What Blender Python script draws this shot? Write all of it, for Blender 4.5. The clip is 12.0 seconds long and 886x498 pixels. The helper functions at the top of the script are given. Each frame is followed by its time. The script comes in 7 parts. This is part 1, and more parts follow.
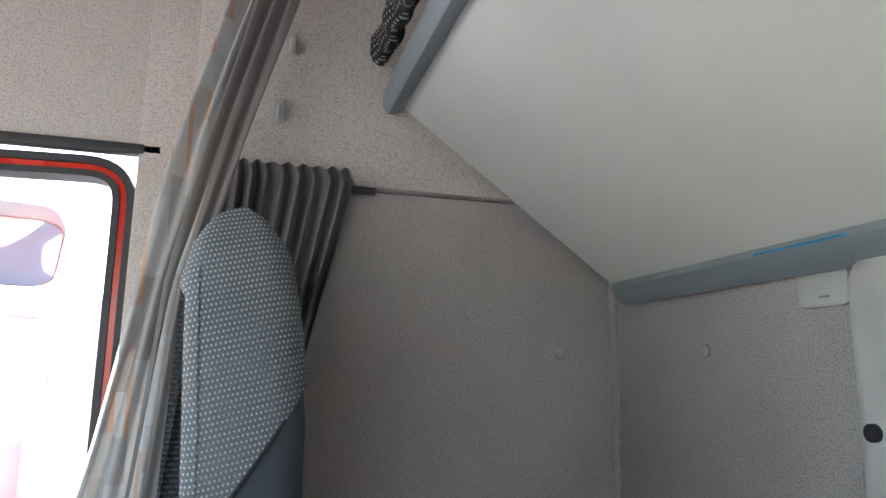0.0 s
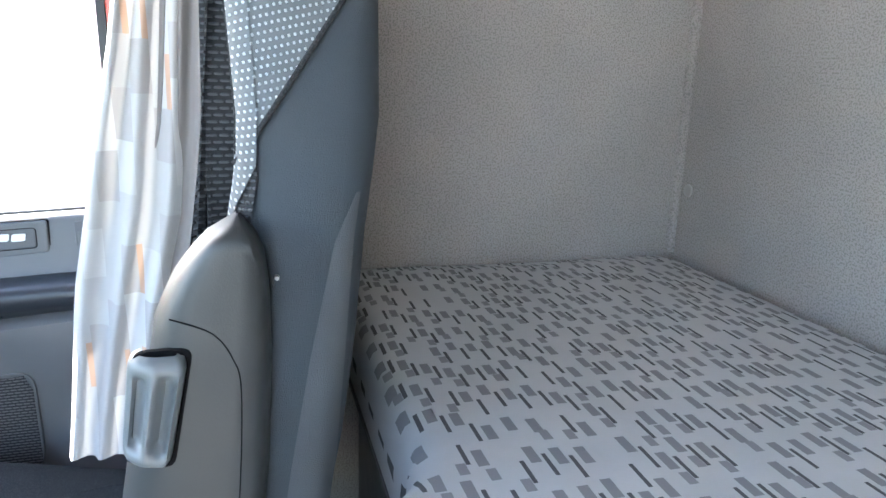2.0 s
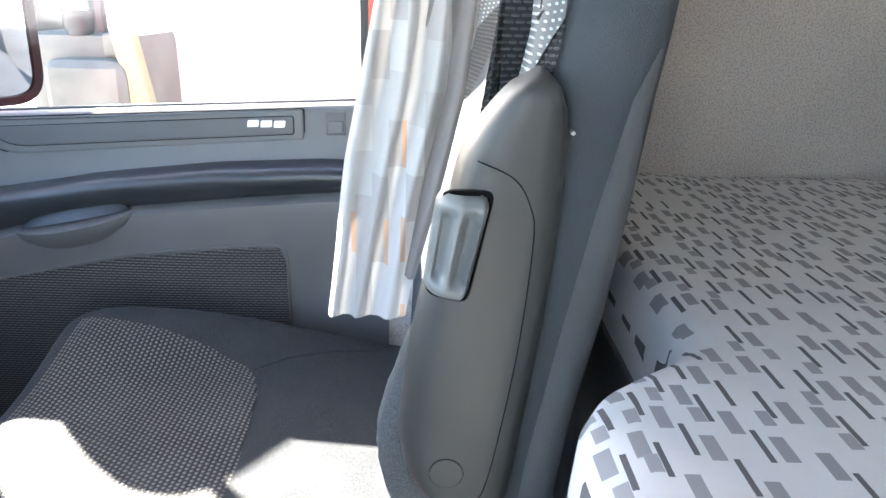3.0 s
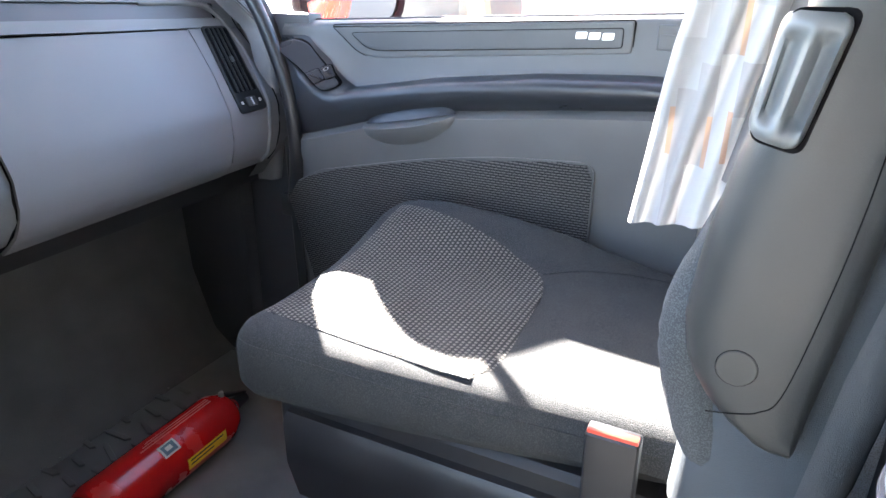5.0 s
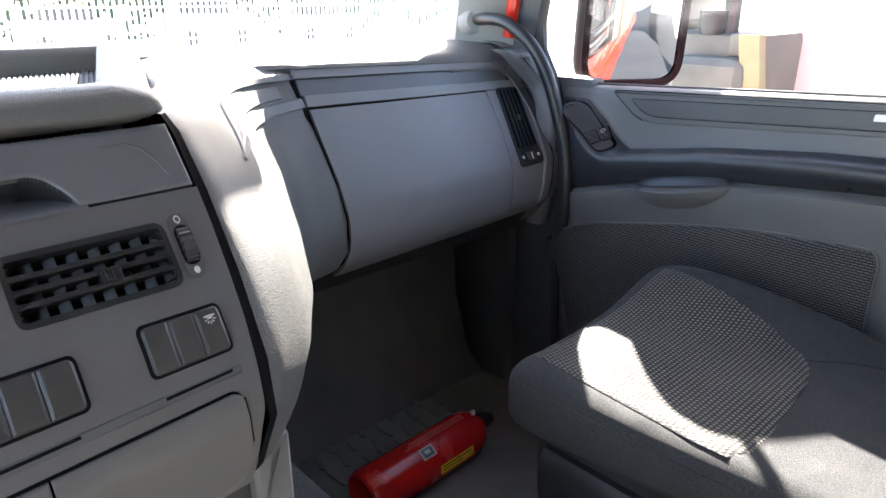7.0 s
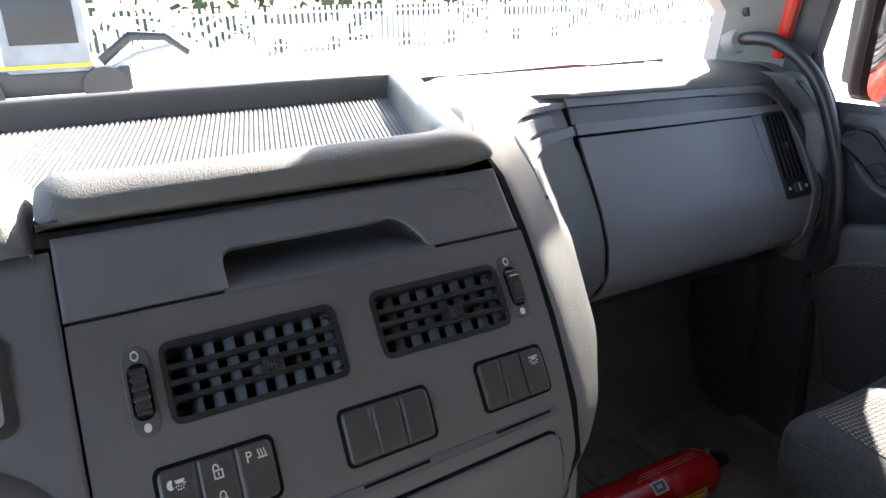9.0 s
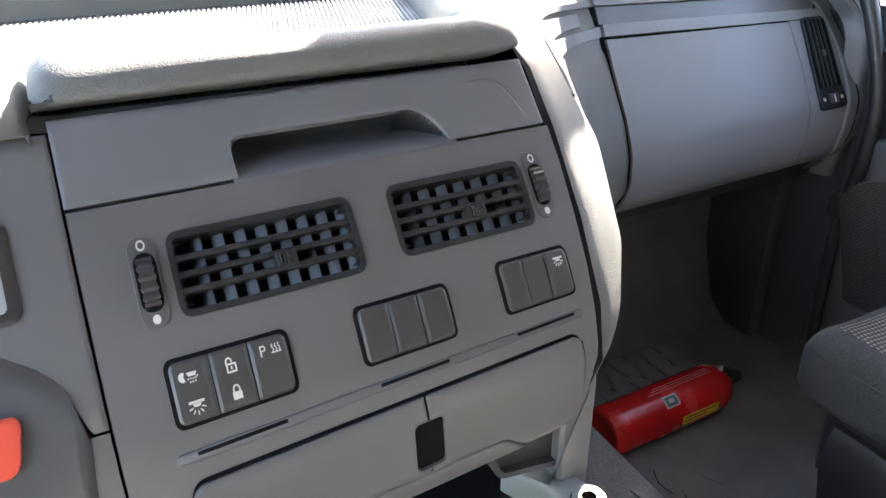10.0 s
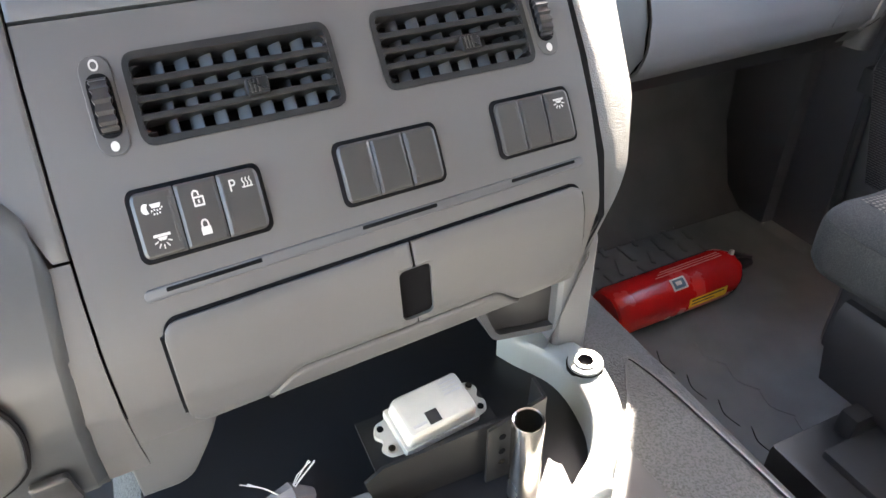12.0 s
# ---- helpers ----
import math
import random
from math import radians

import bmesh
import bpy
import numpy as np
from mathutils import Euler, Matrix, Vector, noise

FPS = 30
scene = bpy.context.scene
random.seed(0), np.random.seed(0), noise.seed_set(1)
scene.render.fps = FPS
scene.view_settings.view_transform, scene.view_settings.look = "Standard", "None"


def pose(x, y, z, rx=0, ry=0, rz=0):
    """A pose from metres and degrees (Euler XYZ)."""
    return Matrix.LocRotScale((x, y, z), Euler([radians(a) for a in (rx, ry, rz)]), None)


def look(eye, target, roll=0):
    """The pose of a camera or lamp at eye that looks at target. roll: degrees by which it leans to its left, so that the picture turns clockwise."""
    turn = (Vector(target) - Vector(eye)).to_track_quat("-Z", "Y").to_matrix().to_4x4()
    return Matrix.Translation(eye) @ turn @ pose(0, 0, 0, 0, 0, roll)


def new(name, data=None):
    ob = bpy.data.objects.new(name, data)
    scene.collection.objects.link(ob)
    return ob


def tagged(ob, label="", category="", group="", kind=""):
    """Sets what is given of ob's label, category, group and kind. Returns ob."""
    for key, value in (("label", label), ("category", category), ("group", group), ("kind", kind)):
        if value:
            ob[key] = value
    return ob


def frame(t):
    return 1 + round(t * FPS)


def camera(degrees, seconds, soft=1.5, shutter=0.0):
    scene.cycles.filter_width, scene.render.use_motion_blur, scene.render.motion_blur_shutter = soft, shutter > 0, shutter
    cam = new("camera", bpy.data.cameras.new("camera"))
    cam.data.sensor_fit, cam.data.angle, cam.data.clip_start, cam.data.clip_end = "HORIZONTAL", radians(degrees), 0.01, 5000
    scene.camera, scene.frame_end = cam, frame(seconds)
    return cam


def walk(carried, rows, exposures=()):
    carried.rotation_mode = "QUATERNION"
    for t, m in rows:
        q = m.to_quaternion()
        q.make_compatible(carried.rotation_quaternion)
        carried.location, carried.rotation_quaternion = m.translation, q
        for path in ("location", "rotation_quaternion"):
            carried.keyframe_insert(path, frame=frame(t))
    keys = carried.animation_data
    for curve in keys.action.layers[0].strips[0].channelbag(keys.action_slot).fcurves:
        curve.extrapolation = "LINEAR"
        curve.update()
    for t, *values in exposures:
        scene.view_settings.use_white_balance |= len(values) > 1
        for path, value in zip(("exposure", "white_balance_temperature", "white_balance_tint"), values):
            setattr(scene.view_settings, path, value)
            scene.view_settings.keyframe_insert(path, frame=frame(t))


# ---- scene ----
cam = camera(66.3, 12.0)

PATH = [
    (0, (-0.492, 0.794, 1.31), (1.401, 0.26, 1.672), 0.9),
    (0.5, (-0.425, 0.778, 1.286), (1.481, 0.184, 1.41), 0.8),
    (1, (-0.352, 0.761, 1.247), (1.551, 0.17, 1.074), 0.9),
    (1.5, (-0.333, 0.774, 1.218), (1.554, 0.217, 0.859), 0.8),
    (2, (-0.312, 0.838, 1.187), (1.55, 0.305, 0.685), 1.8),
    (2.5, (-0.322, 0.906, 1.15), (1.58, 0.596, 0.613), 2.0),
    (3, (-0.328, 0.938, 1.123), (1.548, 0.9, 0.432), 1.7),
    (3.2, (-0.332, 0.955, 1.111), (1.531, 1.009, 0.384), 1.7),
    (4.8, (-0.317, 0.919, 0.989), (1.389, 1.632, 0.226), 1.0),
    (5, (-0.33, 0.925, 0.998), (1.332, 1.738, 0.237), 0.9),
    (5.5, (-0.35, 0.931, 1.041), (1.204, 1.951, 0.303), 0.5),
    (6, (-0.374, 0.927, 1.063), (1.106, 2.057, 0.334), 0.4),
    (6.5, (-0.406, 0.925, 1.08), (0.974, 2.182, 0.361), 0.2),
    (7, (-0.45, 0.929, 1.1), (0.835, 2.289, 0.393), 0.2),
    (7.5, (-0.498, 0.968, 1.097), (0.642, 2.456, 0.398), 0.0),
    (7.7, (-0.516, 0.981, 1.095), (0.558, 2.519, 0.402), -0.2),
    (9.3, (-0.566, 1.013, 1.165), (0.253, 2.687, 0.441), -1.3),
    (9.5, (-0.556, 1.017, 1.15), (0.251, 2.673, 0.371), -1.0),
    (10, (-0.564, 1.036, 1.119), (0.205, 2.641, 0.207), -1.0),
    (10.5, (-0.567, 1.025, 1.13), (0.188, 2.615, 0.181), -1.2),
    (11, (-0.563, 1.021, 1.127), (0.176, 2.614, 0.17), -1.2),
    (11.5, (-0.553, 1.029, 1.098), (0.157, 2.59, 0.068), -1.2),
    (12, (-0.538, 1.037, 1.051), (0.122, 2.526, -0.11), -1.2),
]
walk(cam, [(t, look(eye, target, roll)) for t, eye, target, roll in PATH],
     exposures=[(0, 3.42, 6150, 10), (0.5, 3.52, 6000, 8), (1.0, 4.05, 5780, 8), (1.5, 4.40, 5800, 8), (2.5, 4.75, 6250, 10), (3.2, 4.50, 6450, 10), (4.8, 4.95, 6450, 12), (5.5, 4.20, 6850, 14), (6.0, 3.50, 6850, 12), (6.5, 3.55, 6900, 12), (7.5, 4.25, 6600, 12), (9.3, 3.25, 6750, 12), (9.5, 3.40, 6780, 12), (10.0, 4.40, 6950, 12), (10.5, 4.85, 7050, 12), (11.0, 5.08, 7250, 13), (12.0, 5.05, 7250, 13)])

# ---- world, sun, exposure ----
world = bpy.data.worlds.new("world")
scene.world = world
world.use_nodes = True
wn = world.node_tree.nodes
sky = wn.new("ShaderNodeTexSky")
sky.sky_type = "NISHITA"
sky.sun_disc = False
SUN = Vector((1.0, 0.95, 0.777)).normalized()
sky.sun_elevation = math.asin(SUN.z)
sky.sun_rotation = math.atan2(SUN.x, SUN.y)
wn["Background"].inputs[1].default_value = 0.095
world.node_tree.links.new(sky.outputs[0], wn["Background"].inputs[0])
sun = new("sun", bpy.data.lights.new("sun", "SUN"))
sun.data.energy, sun.data.angle, sun.data.color = 4.8, radians(0.5), (1.0, 0.95, 0.87)
sun.matrix_world = look((0, 0, 0), -SUN)


# ---- materials ----
def mat(name, col, rough=0.5, grain=0.0, size=900.0, var=0.12, var_size=9.0, metal=0.0, col2=None, mix_size=None, mix_at=(0.45, 0.6), spec=0.5):
    """Principled surface: base colour with slow stains, fine grain in the relief, an optional second fleck colour."""
    m = bpy.data.materials.new(name)
    m.use_nodes = True
    nt = m.node_tree
    b = nt.nodes["Principled BSDF"]
    tc = nt.nodes.new("ShaderNodeTexCoord")
    slow = nt.nodes.new("ShaderNodeTexNoise")
    slow.inputs["Scale"].default_value, slow.inputs["Detail"].default_value = var_size, 5
    nt.links.new(tc.outputs["Object"], slow.inputs["Vector"])
    ramp = nt.nodes.new("ShaderNodeMapRange")
    ramp.inputs[1].default_value, ramp.inputs[2].default_value = 0.3, 0.7
    ramp.inputs[3].default_value, ramp.inputs[4].default_value = 1 - var, 1 + var
    nt.links.new(slow.outputs[0], ramp.inputs[0])
    base = nt.nodes.new("ShaderNodeMix")
    base.data_type = "RGBA"
    base.inputs["Factor"].default_value = 0
    base.inputs["A"].default_value = (*col, 1)
    base.inputs["B"].default_value = (*(col2 or col), 1)
    if col2:
        fleck = nt.nodes.new("ShaderNodeTexNoise")
        fleck.inputs["Scale"].default_value, fleck.inputs["Detail"].default_value = mix_size, 1.5
        nt.links.new(tc.outputs["Object"], fleck.inputs["Vector"])
        step = nt.nodes.new("ShaderNodeMapRange")
        step.inputs[1].default_value, step.inputs[2].default_value = mix_at
        nt.links.new(fleck.outputs[0], step.inputs[0])
        nt.links.new(step.outputs[0], base.inputs["Factor"])
    mul = nt.nodes.new("ShaderNodeVectorMath")
    mul.operation = "SCALE"
    nt.links.new(base.outputs["Result"], mul.inputs[0])
    nt.links.new(ramp.outputs[0], mul.inputs["Scale"])
    nt.links.new(mul.outputs[0], b.inputs["Base Color"])
    b.inputs["Roughness"].default_value, b.inputs["Metallic"].default_value = rough, metal
    b.inputs["Specular IOR Level"].default_value = spec
    rr = nt.nodes.new("ShaderNodeMapRange")
    rr.inputs[1].default_value, rr.inputs[2].default_value = 0.3, 0.7
    rr.inputs[3].default_value, rr.inputs[4].default_value = max(rough - 0.08, 0.02), min(rough + 0.08, 1)
    nt.links.new(slow.outputs[0], rr.inputs[0])
    nt.links.new(rr.outputs[0], b.inputs["Roughness"])
    if grain:
        g = nt.nodes.new("ShaderNodeTexNoise")
        g.inputs["Scale"].default_value, g.inputs["Detail"].default_value = size, 2
        nt.links.new(tc.outputs["Object"], g.inputs["Vector"])
        bump = nt.nodes.new("ShaderNodeBump")
        bump.inputs["Strength"].default_value, bump.inputs["Distance"].default_value = min(grain, 1.0), 0.001 * max(grain, 1.0)
        nt.links.new(g.outputs[0], bump.inputs["Height"])
        nt.links.new(bump.outputs[0], b.inputs["Normal"])
    return m


def math_node(nt, op, a, b=None, c=None):
    n = nt.nodes.new("ShaderNodeMath")
    n.operation = op
    for i, v in enumerate((a, b, c)):
        if v is None:
            continue
        if isinstance(v, (int, float)):
            n.inputs[i].default_value = v
        else:
            nt.links.new(v, n.inputs[i])
    return n.outputs[0]


def plane_coords(nt, axes, scale, turn=0.0):
    """Two socket outputs: the object's coordinates along two of its axes, turned and scaled to cells."""
    tc = nt.nodes.new("ShaderNodeTexCoord")
    sep = nt.nodes.new("ShaderNodeSeparateXYZ")
    nt.links.new(tc.outputs["Object"], sep.inputs[0])
    p, q = sep.outputs["XYZ".index(axes[0])], sep.outputs["XYZ".index(axes[1])]
    if len(axes) == 3:  # round a corner: the sum of two axes runs along both faces
        p = math_node(nt, "ADD", p, sep.outputs["XYZ".index(axes[2])])
    c, s = math.cos(radians(turn)), math.sin(radians(turn))
    u = math_node(nt, "ADD", math_node(nt, "MULTIPLY", p, c * scale[0]), math_node(nt, "MULTIPLY", q, s * scale[0]))
    v = math_node(nt, "ADD", math_node(nt, "MULTIPLY", p, -s * scale[1]), math_node(nt, "MULTIPLY", q, c * scale[1]))
    return u, v


def inside(nt, f, lo, hi):
    return math_node(nt, "MULTIPLY", math_node(nt, "GREATER_THAN", f, lo), math_node(nt, "LESS_THAN", f, hi))


def weave(name, axes, pitch=(0.0105, 0.0085), thread=(0.40, 0.43, 0.45), ground=(0.055, 0.065, 0.075), turn=0.0, dot=(0.5, 0.42)):
    """Seat cloth: staggered rows of small pale stitches on a dark ground, raised a little."""
    m = mat(name, ground, 0.85, 0.0, var=0.15)
    nt = m.node_tree
    b = nt.nodes["Principled BSDF"]
    u, v = plane_coords(nt, axes, (1 / pitch[0], 1 / pitch[1]), turn)
    row = math_node(nt, "FLOOR", v)
    u = math_node(nt, "ADD", u, math_node(nt, "MULTIPLY", row, 0.5))
    fu, fv = math_node(nt, "FRACT", u), math_node(nt, "FRACT", v)
    du = math_node(nt, "DIVIDE", math_node(nt, "SUBTRACT", fu, 0.5), dot[0] * 0.62)
    dv = math_node(nt, "DIVIDE", math_node(nt, "SUBTRACT", fv, 0.5), dot[1] * 0.62)
    d = math_node(nt, "ADD", math_node(nt, "POWER", math_node(nt, "ABSOLUTE", du), 3.0), math_node(nt, "POWER", math_node(nt, "ABSOLUTE", dv), 3.0))
    h = math_node(nt, "SUBTRACT", 1.0, math_node(nt, "MINIMUM", d, 1.0))
    mask = math_node(nt, "MINIMUM", math_node(nt, "MULTIPLY", h, 3.0), 1.0)
    mix = nt.nodes.new("ShaderNodeMix")
    mix.data_type = "RGBA"
    nt.links.new(mask, mix.inputs["Factor"])
    nt.links.new(b.inputs["Base Color"].links[0].from_socket, mix.inputs["A"])
    mix.inputs["B"].default_value = (*thread, 1)
    nt.links.new(mix.outputs["Result"], b.inputs["Base Color"])
    bump = nt.nodes.new("ShaderNodeBump")
    bump.inputs["Strength"].default_value, bump.inputs["Distance"].default_value = 0.9, 0.0015
    nt.links.new(h, bump.inputs["Height"])
    nt.links.new(bump.outputs[0], b.inputs["Normal"])
    return m


def patchwork(name, axes, ground, tones, cell, turn=0.0, rough=0.9, through_light=0.0):
    """Printed cloth: staggered rows of bars and blocks. tones: rows of (colour, chance, u0, u1, v0, v1) in the cell."""
    m = mat(name, ground, rough, 0.25, 1500, var=0.06, var_size=14)
    nt = m.node_tree
    b = nt.nodes["Principled BSDF"]
    u, v = plane_coords(nt, axes, (1 / cell[0], 1 / cell[1]), turn)
    row = math_node(nt, "FLOOR", v)
    shift = nt.nodes.new("ShaderNodeTexWhiteNoise")
    shift.noise_dimensions = "1D"
    nt.links.new(row, shift.inputs["W"])
    u = math_node(nt, "ADD", u, shift.outputs["Value"])
    col = math_node(nt, "FLOOR", u)
    fu, fv = math_node(nt, "FRACT", u), math_node(nt, "FRACT", v)
    comb = nt.nodes.new("ShaderNodeCombineXYZ")
    nt.links.new(col, comb.inputs[0])
    nt.links.new(row, comb.inputs[1])
    rnd = nt.nodes.new("ShaderNodeTexWhiteNoise")
    rnd.noise_dimensions = "3D"
    nt.links.new(comb.outputs[0], rnd.inputs["Vector"])
    sepc = nt.nodes.new("ShaderNodeSeparateColor")
    nt.links.new(rnd.outputs["Color"], sepc.inputs[0])
    out = b.inputs["Base Color"].links[0].from_socket
    for k, (tone, chance, u0, u1, v0, v1) in enumerate(tones):
        jit = math_node(nt, "MULTIPLY", math_node(nt, "SUBTRACT", sepc.outputs[(k + 1) % 3], 0.5), 0.25)
        fj = math_node(nt, "ADD", fu, jit)
        f = math_node(nt, "MULTIPLY", inside(nt, fj, u0, u1), inside(nt, fv, v0, v1))
        f = math_node(nt, "MULTIPLY", f, math_node(nt, "LESS_THAN", sepc.outputs[k % 3], chance))
        mix = nt.nodes.new("ShaderNodeMix")
        mix.data_type = "RGBA"
        nt.links.new(f, mix.inputs["Factor"])
        nt.links.new(out, mix.inputs["A"])
        mix.inputs["B"].default_value = (*tone, 1)
        out = mix.outputs["Result"]
    nt.links.new(out, b.inputs["Base Color"])
    if through_light:
        tr = nt.nodes.new("ShaderNodeBsdfTranslucent")
        nt.links.new(out, tr.inputs["Color"])
        ms = nt.nodes.new("ShaderNodeMixShader")
        ms.inputs[0].default_value = through_light
        nt.links.new(b.outputs[0], ms.inputs[1])
        nt.links.new(tr.outputs[0], ms.inputs[2])
        nt.links.new(ms.outputs[0], nt.nodes["Material Output"].inputs["Surface"])
    return m


DASH = mat("grey_dash_plastic", (0.115, 0.118, 0.125), 0.5, 0.30, 700, var=0.07)
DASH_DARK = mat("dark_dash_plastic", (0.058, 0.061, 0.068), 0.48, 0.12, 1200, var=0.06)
SOFT = mat("grained_soft_plastic", (0.085, 0.086, 0.083), 0.55, 0.8, 560, var=0.06)
BLACK = mat("black_plastic", (0.018, 0.018, 0.02), 0.38, 0.08, 1500)
KEY = mat("switch_plastic", (0.029, 0.0285, 0.029), 0.40, 0.06, 1500, var=0.05)
# near-black for joints; in holes, slots and recesses it stands in for shade
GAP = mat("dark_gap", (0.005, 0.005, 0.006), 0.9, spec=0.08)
RUBBER = mat("black_rubber", (0.03, 0.031, 0.033), 0.55, 0.2, 700)
DOOR = mat("grey_door_plastic", (0.105, 0.107, 0.110), 0.48, 0.30, 700, var=0.08)
DOOR_INSET = mat("inset_door_plastic", (0.082, 0.085, 0.090), 0.45, 0.25, 800, var=0.08)
CUP_SHADE = mat("cup_shade_plastic", (0.020, 0.022, 0.026), 0.42, 0.2, 900, var=0.08)
DOOR_DARK = mat("dark_door_plastic", (0.026, 0.029, 0.035), 0.34, 0.18, 900, var=0.08)
FLEECE = mat("speckled_wall_fleece", (0.405, 0.374, 0.352), 0.95, 1.0, 330, var=0.09, var_size=4, col2=(0.275, 0.252, 0.238), mix_size=330, mix_at=(0.47, 0.62))
TRIM_CLOTH = mat("pale_roof_cloth", (0.55, 0.50, 0.455), 0.95, 0.9, 320, var=0.05, col2=(0.38, 0.345, 0.315), mix_size=320, mix_at=(0.48, 0.62))
BOARD = mat("off_white_board", (0.60, 0.60, 0.56), 0.7, 0.05, 600, var=0.04, var_size=5)
RAIL = mat("grey_blue_rail", (0.22, 0.25, 0.27), 0.45, 0.05, 900, var=0.05)
PALE = mat("pale_grey_plastic", (0.45, 0.45, 0.43), 0.5, 0.1, 900)
SEAT = mat("slate_seat_cloth", (0.042, 0.052, 0.062), 0.9, 0.6, 900, var=0.14, var_size=12)
BOLSTER_CLOTH = mat("mottled_bolster_cloth", (0.030, 0.036, 0.041), 0.92, 0.9, 620, var=0.12, var_size=14, col2=(0.060, 0.068, 0.073), mix_size=650, mix_at=(0.45, 0.62))
SEAT_WING = mat("grey_seat_cloth", (0.075, 0.083, 0.09), 0.9, 0.6, 800, var=0.12, var_size=14)
SEAT_DARK = mat("charcoal_seat_cloth", (0.011, 0.0125, 0.0145), 0.92, 1.0, 620, var=0.12, var_size=20, col2=(0.033, 0.035, 0.037), mix_size=600, mix_at=(0.46, 0.64))
SEAT_SHELL = mat("seat_cover_plastic", (0.023, 0.0255, 0.0255), 0.5, 0.12, 700, var=0.10, var_size=14)
LEVER = mat("lever_plastic", (0.125, 0.137, 0.142), 0.42, 0.05, 1200)
MAT_FLOOR = mat("rubber_floor_mat", (0.150, 0.155, 0.152), 0.7, 0.35, 500, var=0.2)
CARPET = mat("dark_toe_carpet", (0.095, 0.098, 0.097), 0.95, 0.8, 400, var=0.15, spec=0.2)
TUNNEL = mat("grained_tunnel_rubber", (0.078, 0.080, 0.081), 0.62, 2.2, 330, var=0.12, spec=0.2, col2=(0.050, 0.051, 0.052), mix_size=330, mix_at=(0.45, 0.62))
CONSOLE = mat("silver_grey_plastic", (0.25, 0.265, 0.265), 0.42, 0.08, 900, var=0.08)
STEEL = mat("brushed_steel", (0.62, 0.58, 0.53), 0.22, 0.1, 500, metal=1.0)
DARK_STEEL = mat("dark_steel", (0.034, 0.033, 0.032), 0.4, 0.1, 500, metal=0.3, var=0.2)
BOXWHITE = mat("aged_white_plastic", (0.46, 0.445, 0.40), 0.5, 0.05, 700, var=0.08, var_size=25)
RED = mat("extinguisher_red", (0.42, 0.012, 0.012), 0.25, 0.02, 300, var=0.1)
CABRED = mat("cab_red_paint", (0.62, 0.03, 0.015), 0.22, 0.0, var=0.05)
HAZARD = mat("hazard_red_plastic", (0.52, 0.06, 0.035), 0.35, 0.04, 900)
YELLOW = mat("yellow_label", (0.75, 0.50, 0.02), 0.5)
WHITE = mat("white_print", (0.44, 0.44, 0.43), 0.5)
GREYPRINT = mat("grey_print", (0.45, 0.45, 0.45), 0.5)
INK = mat("black_print", (0.02, 0.02, 0.02), 0.5)
SILVER = mat("silver_badge", (0.75, 0.76, 0.78), 0.3, metal=0.6)
BLUE = mat("blue_film", (0.05, 0.30, 0.60), 0.25)
DARK_BLUE = mat("blue_grey_print", (0.05, 0.10, 0.14), 0.5)
LCD = mat("grey_display", (0.22, 0.25, 0.27), 0.15)
CURTAIN_GREY = mat("grey_curtain_cloth", (0.14, 0.13, 0.135), 0.95, 0.5, 900, var=0.1)
OCHRE = mat("ochre_machine_paint", (0.27, 0.22, 0.11), 0.6, var=0.2, var_size=3)
SHADED_TARMAC = mat("shaded_tarmac", (0.020, 0.020, 0.022), 0.9, 0.5, 80, var=0.2, var_size=0.8)
ASPHALT = mat("pale_concrete", (0.42, 0.41, 0.39), 0.9, 0.5, 60, var=0.12, var_size=0.6)
FENCE = mat("white_fence_paint", (0.75, 0.75, 0.75), 0.5)
FARGREY = mat("grey_far_paint", (0.24, 0.245, 0.25), 0.6, var=0.2, var_size=2)
PINK = mat("faded_red_paint", (0.80, 0.60, 0.54), 0.6, var=0.2, var_size=2)
TAN = mat("tan_machine_paint", (0.115, 0.108, 0.085), 0.6, var=0.3, var_size=3)
WEAVE_SIDE = weave("dotted_seat_weave", "YZ", pitch=(0.0048, 0.0060), thread=(0.42, 0.45, 0.47), ground=(0.100, 0.112, 0.120), turn=-14, dot=(0.40, 0.36))
WEAVE_TOP = weave("dotted_cushion_weave", "XY", pitch=(0.0082, 0.0078), thread=(0.13, 0.117, 0.104), ground=(0.010, 0.0095, 0.009), dot=(0.55, 0.5))
WEAVE_DOOR = weave("woven_pocket_cloth", "YZ", pitch=(0.0115, 0.0056), thread=(0.100, 0.096, 0.093), ground=(0.012, 0.012, 0.014), dot=(0.80, 0.46))
MATTRESS = patchwork("barred_mattress_cloth", "XY", (0.46, 0.46, 0.47),
                     [((0.21, 0.21, 0.22), 0.85, 0.50, 0.92, 0.42, 0.86), ((0.075, 0.075, 0.08), 0.75, 0.18, 0.72, 0.10, 0.28), ((0.23, 0.23, 0.24), 0.55, 0.14, 0.42, 0.30, 0.70)],
                     (0.066, 0.0245))
CURTAIN = patchwork("patchwork_curtain_cloth", "ZY", (0.36, 0.35, 0.34),
                    [((0.41, 0.40, 0.39), 0.5, -1.0, 2.0, 0.0, 1.0), ((0.31, 0.295, 0.285), 0.30, -1.0, 2.0, 0.0, 1.0), ((0.42, 0.27, 0.19), 0.24, -1.0, 2.0, 0.0, 0.26)],
                    (0.062, 0.024), through_light=0.04)
# shade over the seat front is put into this weave's dark colours
WEAVE_LOW_SHADE = weave("shaded_front_weave", "YZX", pitch=(0.0090, 0.0058), thread=(0.060, 0.062, 0.068), ground=(0.010, 0.011, 0.013), dot=(0.75, 0.4))
GLASS = bpy.data.materials.new("window_glass")
GLASS.use_nodes = True
gn = GLASS.node_tree
